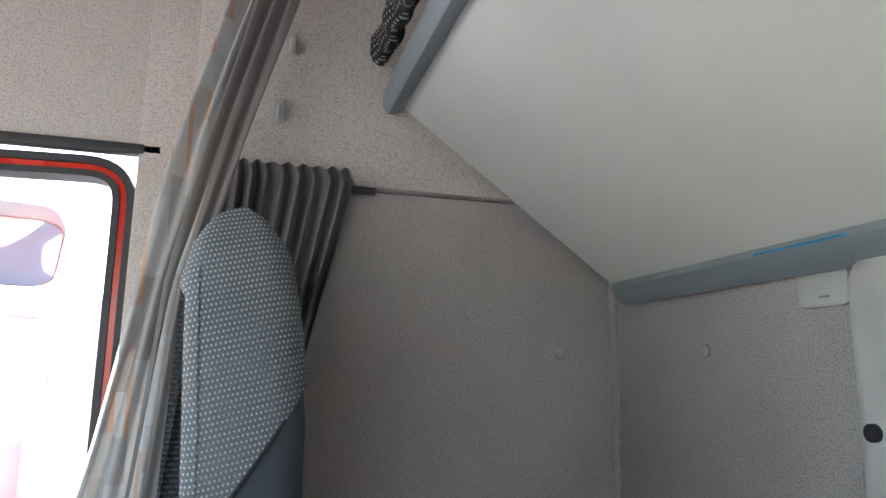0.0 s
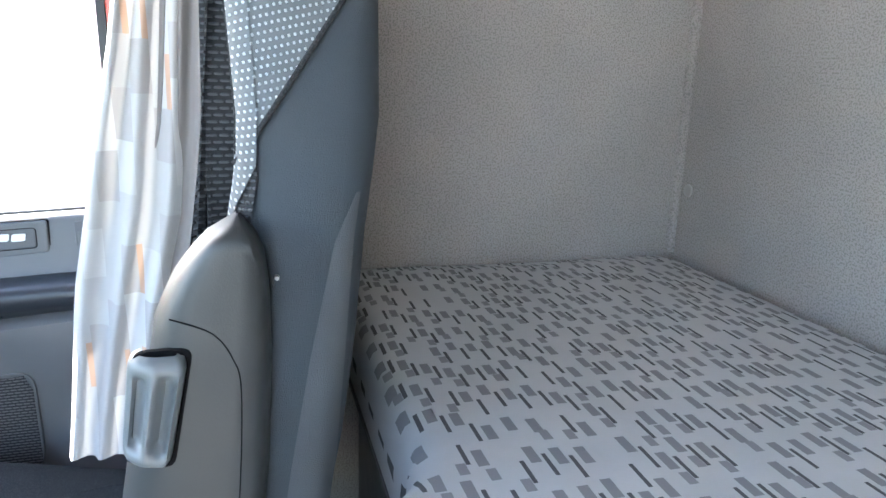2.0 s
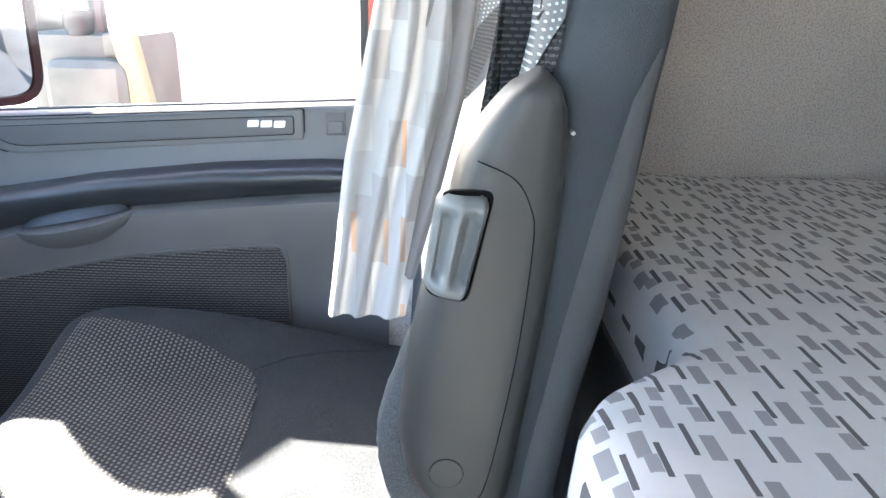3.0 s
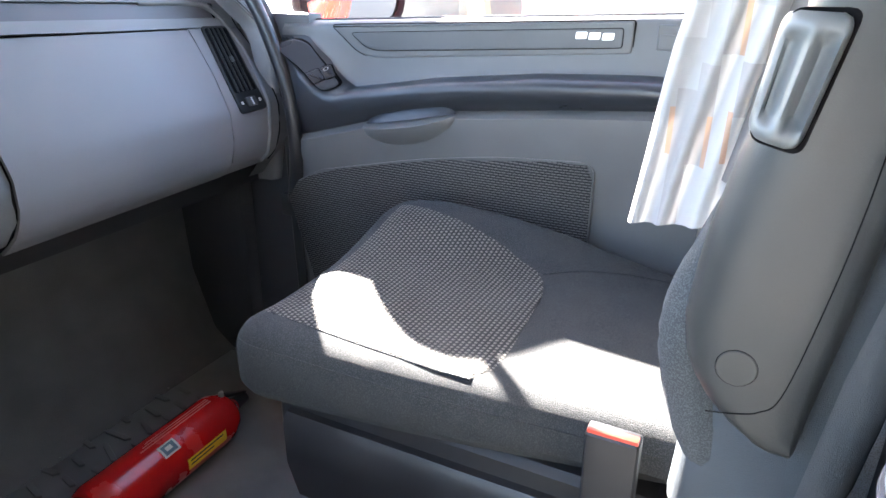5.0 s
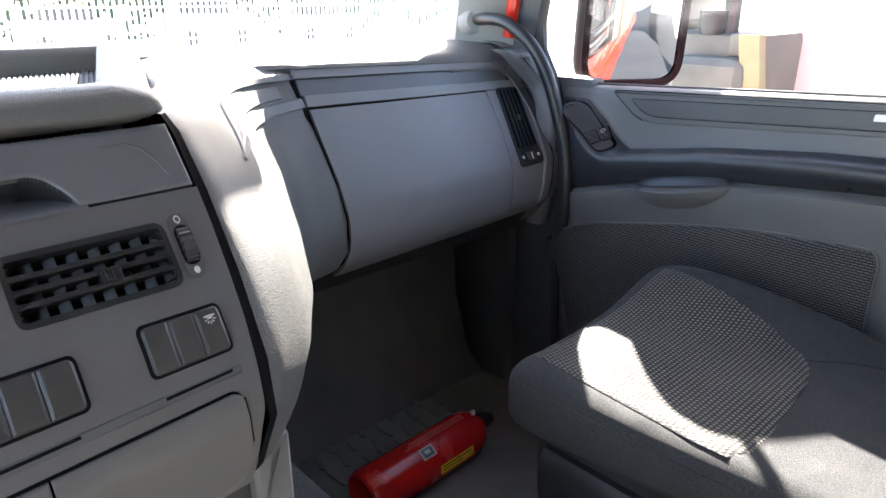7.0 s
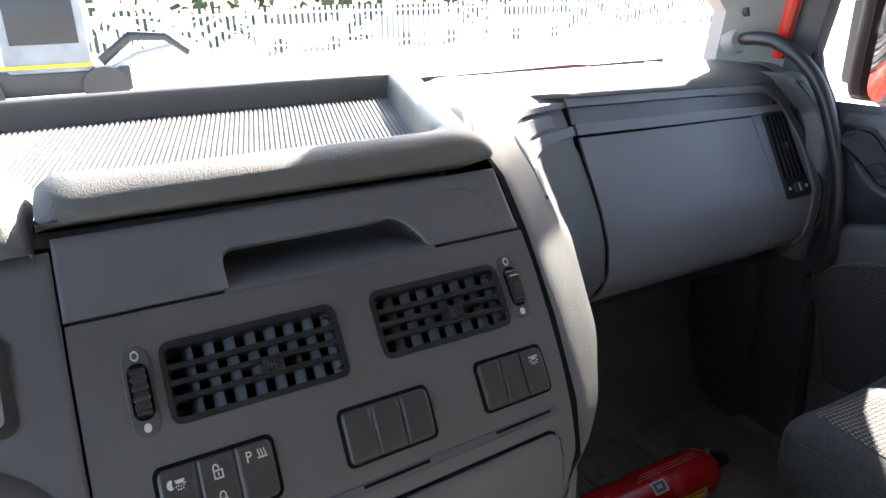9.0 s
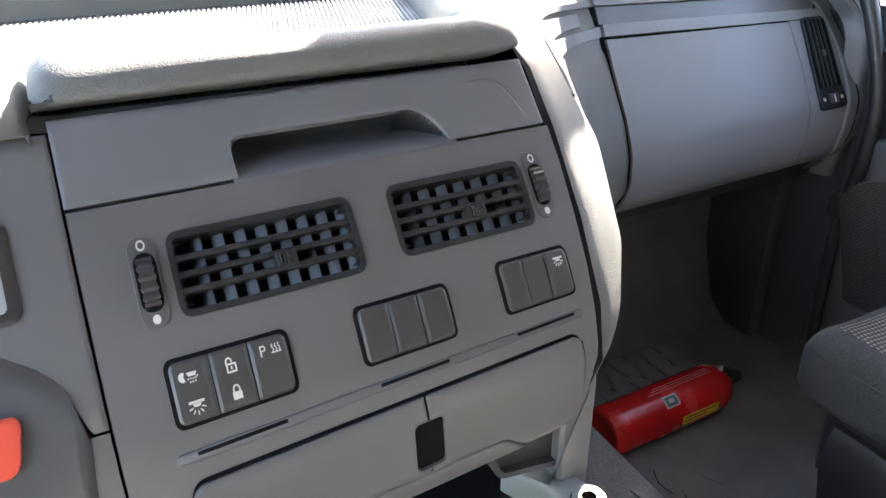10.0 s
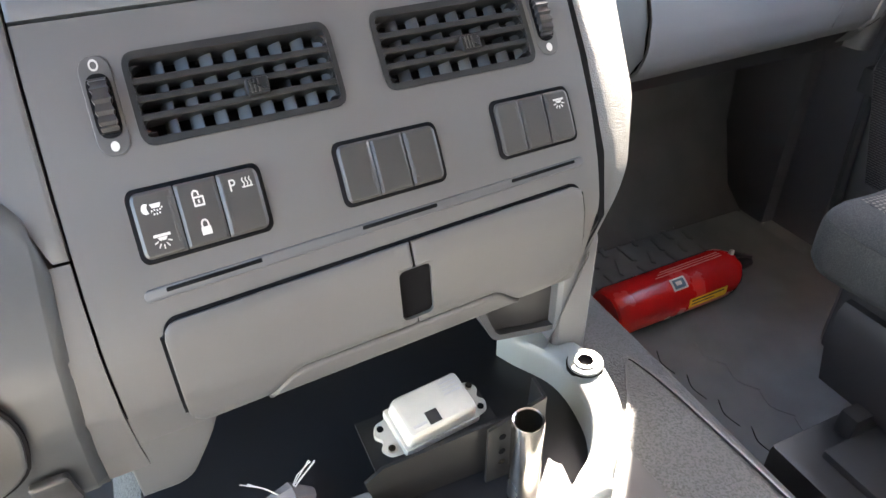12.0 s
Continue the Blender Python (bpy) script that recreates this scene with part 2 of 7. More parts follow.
mixg, trg, glo = gn.nodes.new("ShaderNodeMixShader"), gn.nodes.new("ShaderNodeBsdfTransparent"), gn.nodes.new("ShaderNodeBsdfGlossy")
glo.inputs["Roughness"].default_value = 0.02
mixg.inputs[0].default_value = 0.035
gn.links.new(trg.outputs[0], mixg.inputs[1])
gn.links.new(glo.outputs[0], mixg.inputs[2])
gn.links.new(mixg.outputs[0], gn.nodes["Material Output"].inputs["Surface"])
MIRROR_SHELL = mat("mirror_shell_plastic", (0.007, 0.007, 0.008), 0.7, 0.1, 900, spec=0.08)
MIRROR = bpy.data.materials.new("mirror_glass")
MIRROR.use_nodes = True
mb = MIRROR.node_tree.nodes["Principled BSDF"]
mb.inputs["Base Color"].default_value, mb.inputs["Metallic"].default_value, mb.inputs["Roughness"].default_value = (0.62, 0.64, 0.66, 1), 1.0, 0.015


# ---- mesh helpers ----
def part(name, bm, material, parent=None, label="", sharp=35):
    me = bpy.data.meshes.new(name)
    bmesh.ops.recalc_face_normals(bm, faces=bm.faces)
    bm.to_mesh(me)
    bm.free()
    me.materials.append(material)
    me.shade_smooth()
    me.set_sharp_from_angle(angle=radians(sharp))
    ob = new(name, me)
    if parent:
        ob.parent = parent
    if label:
        ob["label"] = label
    return ob


def thing(name, at, label, category, group="", kind=""):
    ob = tagged(new(name), label, category, group, kind)
    ob.location = at
    THINGS[ob] = Vector(at)
    return ob


THINGS = {}


def under(name, bm, material, parent, label="", sharp=35):
    """A part modelled in world coordinates, hung under its thing."""
    base = Vector()
    p = parent
    while p:
        base += p.location
        p = p.parent
    bmesh.ops.translate(bm, verts=bm.verts, vec=-base)
    return part(name, bm, material, parent, label, sharp)


def box(lo, hi, bevel=0.0, seg=2, m=None):
    bm = bmesh.new()
    bmesh.ops.create_cube(bm, size=1)
    lo, hi = Vector(lo), Vector(hi)
    for v in bm.verts:
        v.co = Vector([(lo[i] + hi[i]) / 2 + v.co[i] * (hi[i] - lo[i]) for i in range(3)])
    if bevel:
        bmesh.ops.bevel(bm, geom=bm.edges[:], offset=bevel, segments=seg, profile=0.6, affect="EDGES")
    if m:
        bmesh.ops.transform(bm, matrix=m, verts=bm.verts)
    return bm


def grid(rows, closed=False, caps=False, thick=0.0):
    """A skin over rows of points; closed joins each row's end to its start; caps close the first and last rows."""
    bm = bmesh.new()
    vs = [[bm.verts.new(p) for p in r] for r in rows]
    n = len(rows[0])
    for a, b in zip(vs, vs[1:]):
        for i in range(n if closed else n - 1):
            bm.faces.new((a[i], a[(i + 1) % n], b[(i + 1) % n], b[i]))
    if caps:
        bm.faces.new(vs[0])
        bm.faces.new(vs[-1][::-1])
    if thick:
        bmesh.ops.recalc_face_normals(bm, faces=bm.faces)
        bmesh.ops.solidify(bm, geom=bm.faces[:], thickness=thick)
    return bm


def join(*bms):
    out = bms[0]
    for b in bms[1:]:
        me = bpy.data.meshes.new("tmp")
        b.to_mesh(me)
        b.free()
        out.from_mesh(me)
        bpy.data.meshes.remove(me)
    return out


def rounded(pts, r, seg=4):
    """A closed polygon of 2D points with its corners rounded; r is one radius or one for each corner."""
    out = []
    n = len(pts)
    for i, p in enumerate(pts):
        p = Vector(p)
        a, b = Vector(pts[i - 1]) - p, Vector(pts[(i + 1) % n]) - p
        q = r[i] if isinstance(r, (list, tuple)) else r
        if q <= 0:
            out.append(p)
            continue
        la, lb = a.length, b.length
        d = min(q, la * 0.49, lb * 0.49)
        s, e = p + a / la * d, p + b / lb * d
        for k in range(seg + 1):
            t = k / seg
            out.append(s * (1 - t) ** 2 + p * 2 * t * (1 - t) + e * t * t)
    return out


def inset(poly, d):
    """A closed polygon of 2D points moved inwards by d, anticlockwise or clockwise alike."""
    n = len(poly)
    area = sum(poly[i - 1].x * poly[i].y - poly[i].x * poly[i - 1].y for i in range(n))
    sgn = 1 if area > 0 else -1
    out = []
    for i in range(n):
        a, b = poly[i] - poly[i - 1], poly[(i + 1) % n] - poly[i]
        na, nb = Vector((-a.y, a.x)), Vector((-b.y, b.x))
        nrm = (na.normalized() if na.length > 1e-9 else nb.normalized()) + (nb.normalized() if nb.length > 1e-9 else na.normalized())
        out.append(poly[i] + sgn * nrm.normalized() * d)
    return out


def plate(poly, place, h0, h1, edge=0.0):
    """A solid over a 2D outline, from height h0 to h1, its top edge eased by edge. place(u, v, h) gives the point in the world."""
    poly = [Vector(p) for p in poly]
    rows = [[place(p.x, p.y, h0) for p in poly]]
    if edge:
        s = 1 if h1 > h0 else -1
        rows.append([place(p.x, p.y, h1 - s * edge) for p in poly])
        mid = inset(poly, edge * 0.3)
        rows.append([place(p.x, p.y, h1 - s * edge * 0.3) for p in mid])
        rows.append([place(p.x, p.y, h1) for p in inset(poly, edge)])
        rows.append([place(p.x, p.y, h1) for p in inset(poly, edge * 1.5)])
    else:
        rows.append([place(p.x, p.y, h1) for p in poly])
    return grid(rows, closed=True, caps=True)


def frame_ring(outer, inner, place, h0, h1):
    """A flat ring between two outlines of as many points, h0 to h1 thick."""
    rows = [[place(p.x, p.y, h0) for p in outer], [place(p.x, p.y, h1) for p in outer], [place(p.x, p.y, h1) for p in inner], [place(p.x, p.y, h0) for p in inner]]
    return grid(rows + [rows[0]], closed=True)


def tube(path, radius, sides=10, caps=True):
    pts = [Vector(p) for p in path]
    rows = []
    up = Vector((0.31, 0.2, 0.93))
    for i, p in enumerate(pts):
        d = (pts[min(i + 1, len(pts) - 1)] - pts[max(i - 1, 0)]).normalized()
        a = d.cross(up).normalized()
        b = d.cross(a)
        r = radius[i] if isinstance(radius, (list, tuple)) else radius
        rows.append([p + r * (math.cos(k * math.tau / sides) * a + math.sin(k * math.tau / sides) * b) for k in range(sides)])
    return grid(rows, closed=True, caps=caps)


def smooth_path(pts, n=8):
    """A Catmull-Rom line through points."""
    p = [Vector(q) for q in pts]
    p = [2 * p[0] - p[1]] + p + [2 * p[-1] - p[-2]]
    out = []
    for i in range(1, len(p) - 2):
        for k in range(n):
            t = k / n
            a, b, c, d = p[i - 1], p[i], p[i + 1], p[i + 2]
            out.append(0.5 * (2 * b + (c - a) * t + (2 * a - 5 * b + 4 * c - d) * t * t + (3 * b - a - 3 * c + d) * t ** 3))
    out.append(p[-2])
    return out


def lerp_table(table):
    """A function that reads a table of (x, y) rows, rising in x, with straight lines between."""
    xs, ys = [r[0] for r in table], [r[1] for r in table]
    return lambda x: float(np.interp(x, xs, ys))


def rect(u0, u1, v0, v1):
    return [(u0, v0), (u1, v0), (u1, v1), (u0, v1)]


def structure(name, bm, material, label, category, sharp=35):
    return tagged(part(name, bm, material, sharp=sharp), label, category, "", "structure")

# ---- cab shell ----
FLOOR_Z, ROOF_Z, WALL_X = -0.04, 2.30, 0.885
structure("floor", box((-1.05, -0.05, FLOOR_Z - 0.05), (1.0, 2.45, FLOOR_Z)), MAT_FLOOR, "dark ribbed rubber cab floor", "floor")
structure("ceiling", box((-1.1, -0.06, ROOF_Z), (1.1, 2.3, ROOF_Z + 0.04)), TRIM_CLOTH, "pale cloth cab roof lining", "ceiling")
structure("wall_rear", box((-1.1, -0.06, -0.05), (0.97, 0.0, ROOF_Z)), FLEECE, "speckled grey fleece rear cab wall", "wall")
structure("wall_right_rear", box((WALL_X, 0.0, -0.05), (WALL_X + 0.07, 0.90, 1.685)), FLEECE, "speckled grey fleece side wall of the sleeper", "wall")
structure("wall_right_upper", box((WALL_X - 0.018, 0.0, 1.69), (WALL_X + 0.07, 0.93, ROOF_Z), 0.012), TRIM_CLOTH, "pale cloth upper side lining", "wall")
structure("wall_above_door", box((0.965, 1.02, 1.762), (1.05, 2.25, ROOF_Z), 0.006), TRIM_CLOTH, "pale cloth lining above the door", "wall")
structure("pillar_b", box((0.955, 0.905, -0.05), (1.06, 1.036, ROOF_Z), 0.012), TRIM_CLOTH, "pale cloth covered door pillar", "pillar")
structure("trim_corner", join(tube([(WALL_X - 0.004, 0.004, z) for z in (0.84, 1.2, 1.69)], 0.011, 8)), FLEECE, "padded fleece corner bead", "trim")
structure("trim_door_top", box((0.955, 0.99, 1.742), (0.985, 2.2, 1.764), 0.004), RUBBER, "black rubber strip over the door", "trim")
# driver's side: a wall with the open doorway in it
structure("wall_left", join(box((-1.1, 0.0, -0.05), (-1.04, 1.0, ROOF_Z)), box((-1.1, 1.0, 1.75), (-1.04, 2.3, ROOF_Z)), box((-1.1, 2.1, -0.05), (-1.04, 2.45, 0.9)),
                            box((-1.1, 1.0, -0.05), (-1.04, 2.1, 0.35))), TRIM_CLOTH, "pale lined cab wall with the door window open", "wall")
structure("wall_front", box((-1.1, 2.38, -0.9), (1.06, 2.45, 0.9)), GAP, "dark bulkhead below the windscreen", "wall")
structure("wall_header", box((-1.1, 2.12, 1.78), (1.06, 2.2, ROOF_Z)), TRIM_CLOTH, "pale header above the windscreen", "wall")

# windscreen pillars, seen beside the dashboard
def a_pillar(side):
    sec = [(0.93, 2.36), (1.0, 2.22), (1.035, 2.20), (1.06, 2.25), (1.0, 2.40), (0.95, 2.42)]
    rows = []
    # w widens the pillar inwards above the view, added to shade the tunnel
    for z, dx, dy, w in ((0.86, 0.0, 0.0, 0.0), (1.1, -0.012, -0.045, 0.0), (1.17, -0.017, -0.06, 0.055), (1.4, -0.03, -0.12, 0.065), (1.85, -0.06, -0.22, 0.08)):
        rows.append([Vector((side * (x + dx - (w if k in (0, 5) else 0.0)), y + dy + (w * 0.5 if k in (0, 5) else 0.0), z)) for k, (x, y) in enumerate(sec)])
    return grid(rows, closed=True, caps=True)


structure("pillar_a_right", a_pillar(1), CONSOLE, "grey trimmed windscreen pillar", "pillar")
structure("pillar_a_left", a_pillar(-1), CONSOLE, "grey trimmed windscreen pillar", "pillar")
structure("pillar_skin", tube([(0.988 - 0.05 * (z - 1.0), 2.195 - 0.19 * (z - 1.0), z) for z in (0.99, 1.1, 1.4, 1.75)], 0.0165, 10), CABRED, "red painted pillar edge", "pillar")
structure("pillar_trim", grid([[Vector((x, y - 0.19 * (z - 1.0), z)) for x, y in ((0.992, 2.178), (0.984, 2.14), (0.986, 2.105), (1.0, 2.098), (1.02, 2.10))] for z in (0.86, 1.1, 1.4, 1.75)]), RUBBER, "dark trim beside the pillar", "trim")

# windscreen: a bowed pane with black wipers outside
structure("cowl", grid([[Vector((x, y - 0.16 * x * x, z)) for x in np.linspace(-1.08, 1.08, 15)] for y, z in ((2.54, 0.70), (2.56, 0.905), (2.62, 0.915), (2.74, 0.90), (2.82, 0.80), (2.84, 0.2))]), CABRED, "red painted cowl below the windscreen", "cab body", 60)
ws = thing("windscreen", (0, 2.5, 0.95), "clear bowed windscreen over the dashboard", "windscreen", kind="structure")
rows = []
for z, dy in ((0.90, 0.06), (1.3, -0.08), (1.8, -0.26)):
    rows.append([Vector((x, 2.52 - 0.16 * (x / 1.0) ** 2 + dy, z)) for x in np.linspace(-1.0, 1.0, 17)])
pane = under("pane", grid(rows), GLASS, ws)
pane.visible_shadow = False
under("lower_seal", tube([(x, 2.575 - 0.16 * x * x, 0.915) for x in np.linspace(-1.0, 1.0, 17)], 0.012, 6), RUBBER, ws)


def wiper(x0, y0, x1, y1):
    w = thing("wiper", (x0, y0, 0.93), "black windscreen wiper resting on the cowl", "wiper", "wipers")
    under("arm", tube([(x0, y0, 0.932), ((x0 + x1) / 2, (y0 + y1) / 2 + 0.01, 0.955), (x1, y1, 0.95)], 0.0045, 6), BLACK, w)
    under("blade", box((min(x0, x1) - 0.1, y1 + 0.012, 0.937), (max(x0, x1) + 0.1, y1 + 0.024, 0.953), 0.003), BLACK, w)
    under("hub", tube([(x0, y0, 0.925), (x0, y0, 0.95)], 0.02, 10), BLACK, w)


wiper(-0.55, 2.66, -0.95, 2.61)
wiper(0.30, 2.66, -0.25, 2.65)
wiper(0.95, 2.60, 0.42, 2.64)

# ---- sleeper ----
def bunk_mattress():
    m = thing("lower_mattress", (0, 0.36, 0.70), "light grey mattress with dark barred pattern, filling the sleeper", "mattress")
    edge_ = smooth_path([(-1.03, 0.83, 0), (-0.1, 0.83, 0), (0.04, 0.83, 0), (0.095, 0.825, 0), (0.14, 0.80, 0), (0.195, 0.728, 0), (0.24, 0.708, 0), (0.32, 0.703, 0), (0.83, 0.702, 0), (0.872, 0.69, 0)], 8)
    front = lerp_table([(p.x, p.y) for p in edge_])
    rows, lip = [], []
    for x in list(np.linspace(-1.03, 0.0, 14)) + list(np.linspace(0.02, 0.28, 40)) + list(np.linspace(0.30, 0.86, 16)) + [0.868, 0.872]:
        f, d = front(x), (0.0 if x < 0.85 else 0.006 if x < 0.87 else 0.02)
        z = 0.842 - d
        row = [Vector((x, 0.02, 0.70)), Vector((x, 0.008, 0.712)), Vector((x, 0.008, z - 0.028)), Vector((x, 0.014, z - 0.012)), Vector((x, 0.032, z - 0.002))]
        row += [Vector((x, 0.05 + (f - 0.09) * t, z + 0.0015 * math.sin(x * 9 + t * 7))) for t in np.linspace(0, 1, 12)]
        row += [Vector((x, f - 0.022, z - 0.004)), Vector((x, f - 0.008, z - 0.013)), Vector((x, f, z - 0.03)), Vector((x, f + 0.003, z - 0.07)), Vector((x, f, z - 0.12)), Vector((x, f - 0.012, 0.70))]
        rows.append(row)
        lip.append(Vector((x, f - 0.001, 0.714)))
    under("ticking", grid(rows), MATTRESS, m, sharp=60)
    under("piping", tube(lip, 0.0035, 6), CURTAIN_GREY, m)


bunk_mattress()
bb = thing("storage_box", (0, 0.4, 0.3), "pale grey moulded box under the mattress", "storage box")
under("box", box((-1.03, 0.01, FLOOR_Z), (0.16, 0.80, 0.695), 0.02, 3), PALE, bb)
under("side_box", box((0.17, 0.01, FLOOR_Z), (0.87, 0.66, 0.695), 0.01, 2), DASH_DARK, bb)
under("rounded_tray", box((-0.25, 0.78, 0.50), (0.12, 0.86, 0.66), 0.03, 4), PALE, bb)


def upper_bunk():
    b = thing("upper_bunk", (0, 0.05, 1.5), "off-white upper bunk board folded part way up", "bunk")
    d = Vector((0, 0.47, 0.345)).normalized()
    n = Vector((0, -d.z, d.y))

    def at(x, s, h):
        return Vector((x, 0.045, 1.505)) + s * d + h * n
    under("board", plate(rounded(rect(-0.95, 0.815, 0.0, 0.592), 0.02), lambda u, v, h: at(u, v, h), 0.03, 0.0, 0.004), BOARD, b)
    fr = [at(0.82, 0.612, 0.018) + Vector((0, 0.030 * math.cos(a) - 0.012 * math.sin(a), 0.046 * math.sin(a))) for a in np.linspace(0, math.tau, 15)[:-1]]
    under("front_rail", grid([[p + Vector((x, 0, 0)) for p in fr] for x in (-1.77, -0.012, 0.0)], closed=True, caps=True), RAIL, b, "rounded grey-blue front rail")
    rr = [at(0.80, -0.004, 0.0) + Vector((0, y, z)) for y, z in ((0.008, 0.004), (0.012, -0.008), (-0.010, -0.036), (-0.026, -0.042), (-0.038, -0.032), (-0.038, 0.01))]
    under("rear_rail", grid([[p + Vector((x, 0, 0)) for p in rr] for x in (-1.75, 0.0)], closed=True, caps=True), RAIL, b, "grey-blue hinge rail along the rear wall")
    under("mattress", plate(rounded(rect(-0.95, 0.80, 0.02, 0.56), 0.03), lambda u, v, h: at(u, v, h), 0.031, 0.12, 0.02), CURTAIN_GREY, b)
    st = [rr[1] + Vector((-0.432, 0.0008, 0.004)), rr[2] + Vector((-0.432, 0.0008, 0.006))]
    bm = grid([[st[0] + Vector((0, 0.001, 0)), st[0] + Vector((-0.172, 0.001, 0))], [st[0] * 0.35 + st[1] * 0.65 + Vector((0, 0.001, 0)), st[0] * 0.35 + st[1] * 0.65 + Vector((-0.172, 0.001, 0))]])
    under("film_strip", bm, BLUE, b, "strip of blue protective film")
    net = thing("bunk_net", at(0.7, 0.6, 0.06), "black mesh safety net bunched on the bunk rail", "net")
    rows = []
    for x in np.linspace(-0.6, 0.80, 70):
        c = Vector((x, 0.566 + 0.004 * math.sin(x * 50), 1.970))
        rows.append([c + Vector((0, (0.022 + 0.004 * math.sin(x * 90 + a * 2)) * math.cos(a), (0.036 + 0.005 * math.cos(x * 70)) * math.sin(a))) for a in np.linspace(0, math.tau, 15)[:-1]])
    under("bunched_mesh", grid(rows, closed=True, caps=True), weave("black_net", "XZ", (0.011, 0.011), (0.30, 0.30, 0.30), (0.012, 0.012, 0.013), dot=(0.4, 0.4)), net)


upper_bunk()

# small fittings on the fleece walls
def stud(name, p, n):
    t = thing(name, p, "round fleece-coloured trim button on the wall", "trim button", "wall buttons")
    p, n = Vector(p), Vector(n)
    q = n.to_track_quat("Z", "Y").to_matrix()
    rows = [[p + q @ Vector((r * math.cos(a), r * math.sin(a), h)) for a in np.linspace(0, math.tau, 17)[:-1]] for r, h in ((0.0125, 0.0), (0.0125, 0.003), (0.009, 0.006), (0.003, 0.0072))]
    under("cap", grid(rows, closed=True, caps=True), mat("stud_plastic", (0.37, 0.35, 0.33), 0.6), t)


stud("trim_button", (WALL_X - 0.001, 0.135, 1.358), (-1, 0, 0))
stud("trim_button", (0.565, 0.001, 1.358), (0, 1, 0))
stud("trim_button", (0.845, 0.001, 0.975), (0, 1, 0))
wb = thing("wall_bracket", (0.29, 0.0, 1.44), "beige plastic bracket plate on the rear wall", "bracket")
under("plate", plate(rounded(rect(0.243, 0.333, 1.412, 1.49), 0.012), lambda u, v, h: Vector((u, h, v)), 0.0, 0.010, 0.004), PALE, wb)
under("clip", box((0.275, 0.010, 1.425), (0.292, 0.014, 1.428), 0.001), FARGREY, wb)
wc = thing("wall_locker", (0.05, 0.0, 1.3), "pale grey rounded locker panel on the rear wall", "locker")
under("panel", plate(rounded(rect(-0.55, 0.232, 1.02, 1.475), 0.05, 6), lambda u, v, h: Vector((u, h, v)), 0.0, 0.03, 0.012), PALE, wc)
under("lock", tube([(0.205, 0.028, 1.245), (0.205, 0.036, 1.245)], 0.012, 12), BLACK, wc)


def hook(y, z):
    h = thing("coat_hook", (WALL_X - 0.018, y, z), "small clear plastic hook on the upper lining", "hook", "coat hooks")
    x = WALL_X - 0.018
    under("back_plate", box((x - 0.004, y - 0.012, z - 0.026), (x, y + 0.012, z + 0.026), 0.0015), PALE, h)
    under("prong", tube([(x - 0.004, y, z - 0.012), (x - 0.014, y, z - 0.018), (x - 0.018, y, z - 0.008), (x - 0.018, y, z + 0.004)], 0.004, 6), PALE, h)


hook(0.765, 1.835)
hook(0.748, 1.985)

# curtains
def cloth(rows_of, folds, depth, n=90, phase=0.0, thick=0.0):
    """A hanging cloth: rows_of gives (left point, right point, outward way) from top to bottom."""
    rows = []
    k = len(rows_of)
    for j, (a, b, w) in enumerate(rows_of):
        a, b, w = Vector(a), Vector(b), Vector(w)
        row = []
        for i in range(n + 1):
            t = i / n
            f = math.sin(t * folds * math.tau + phase + 0.5 * math.sin(j * 0.55 + t * 5)) * (0.75 + 0.25 * math.sin(t * 17 + j * 0.2))
            row.append(a.lerp(b, t) + w * f * depth * (1.0 - 0.55 * j / max(1, k - 1)))
        rows.append(row)
    return grid(rows)


def table_rows(rows, n, hem=0.16):
    """Curtain rows smoothly between given rows of (z, y of front edge, y of rear edge, x of front edge, x of rear edge)."""
    zs = [r[0] for r in rows][::-1]
    out = []
    for z in np.linspace(rows[0][0], rows[-1][0], n):
        v = [float(np.interp(z, zs, [r[c] for r in rows][::-1])) for c in (1, 2, 3, 4)]
        out.append(((v[2], v[0], z), (v[3], v[1], z + max(0.0, 0.9 - z) * hem), (-1, 0.2, 0.05)))
    return out


pc = thing("privacy_curtain", (0.6, 0.9, 2.2), "patchwork beige and orange curtain draped before the seat back", "curtain")
under("printed_cloth", cloth(table_rows([(2.28, 0.80, 0.70, 0.66, 0.68), (1.95, 0.86, 0.755, 0.62, 0.62), (1.63, 0.93, 0.835, 0.60, 0.56), (1.43, 0.963, 0.885, 0.60, 0.545), (1.20, 1.000, 0.903, 0.60, 0.54), (1.02, 1.036, 0.912, 0.60, 0.535), (0.9, 1.062, 0.935, 0.60, 0.53), (0.672, 1.09, 0.972, 0.60, 0.52)], 34), 2.8, 0.022), CURTAIN, pc)
under("grey_lining", cloth(table_rows([(2.28, 0.757, 0.685, 0.625, 0.645), (1.95, 0.812, 0.740, 0.585, 0.585), (1.63, 0.880, 0.822, 0.565, 0.530), (1.43, 0.918, 0.868, 0.560, 0.515), (1.13, 0.945, 0.888, 0.575, 0.515), (1.02, 0.975, 0.898, 0.60, 0.515), (0.75, 1.01, 0.958, 0.60, 0.50)], 30), 2.5, 0.014), mat("brown_grey_lining", (0.15, 0.135, 0.128), 0.95, 0.4), pc)
ct = thing("curtain_track", (0.64, 0.75, 2.28), "grey curtain track under the roof lining", "curtain track")
under("track", box((0.60, 0.55, 2.275), (0.72, 0.90, 2.299), 0.003), RAIL, ct)
sc = thing("side_curtain", (0.86, 0.72, 1.69), "short gathered dark grey window curtain on a rod", "curtain")
rowsc = []
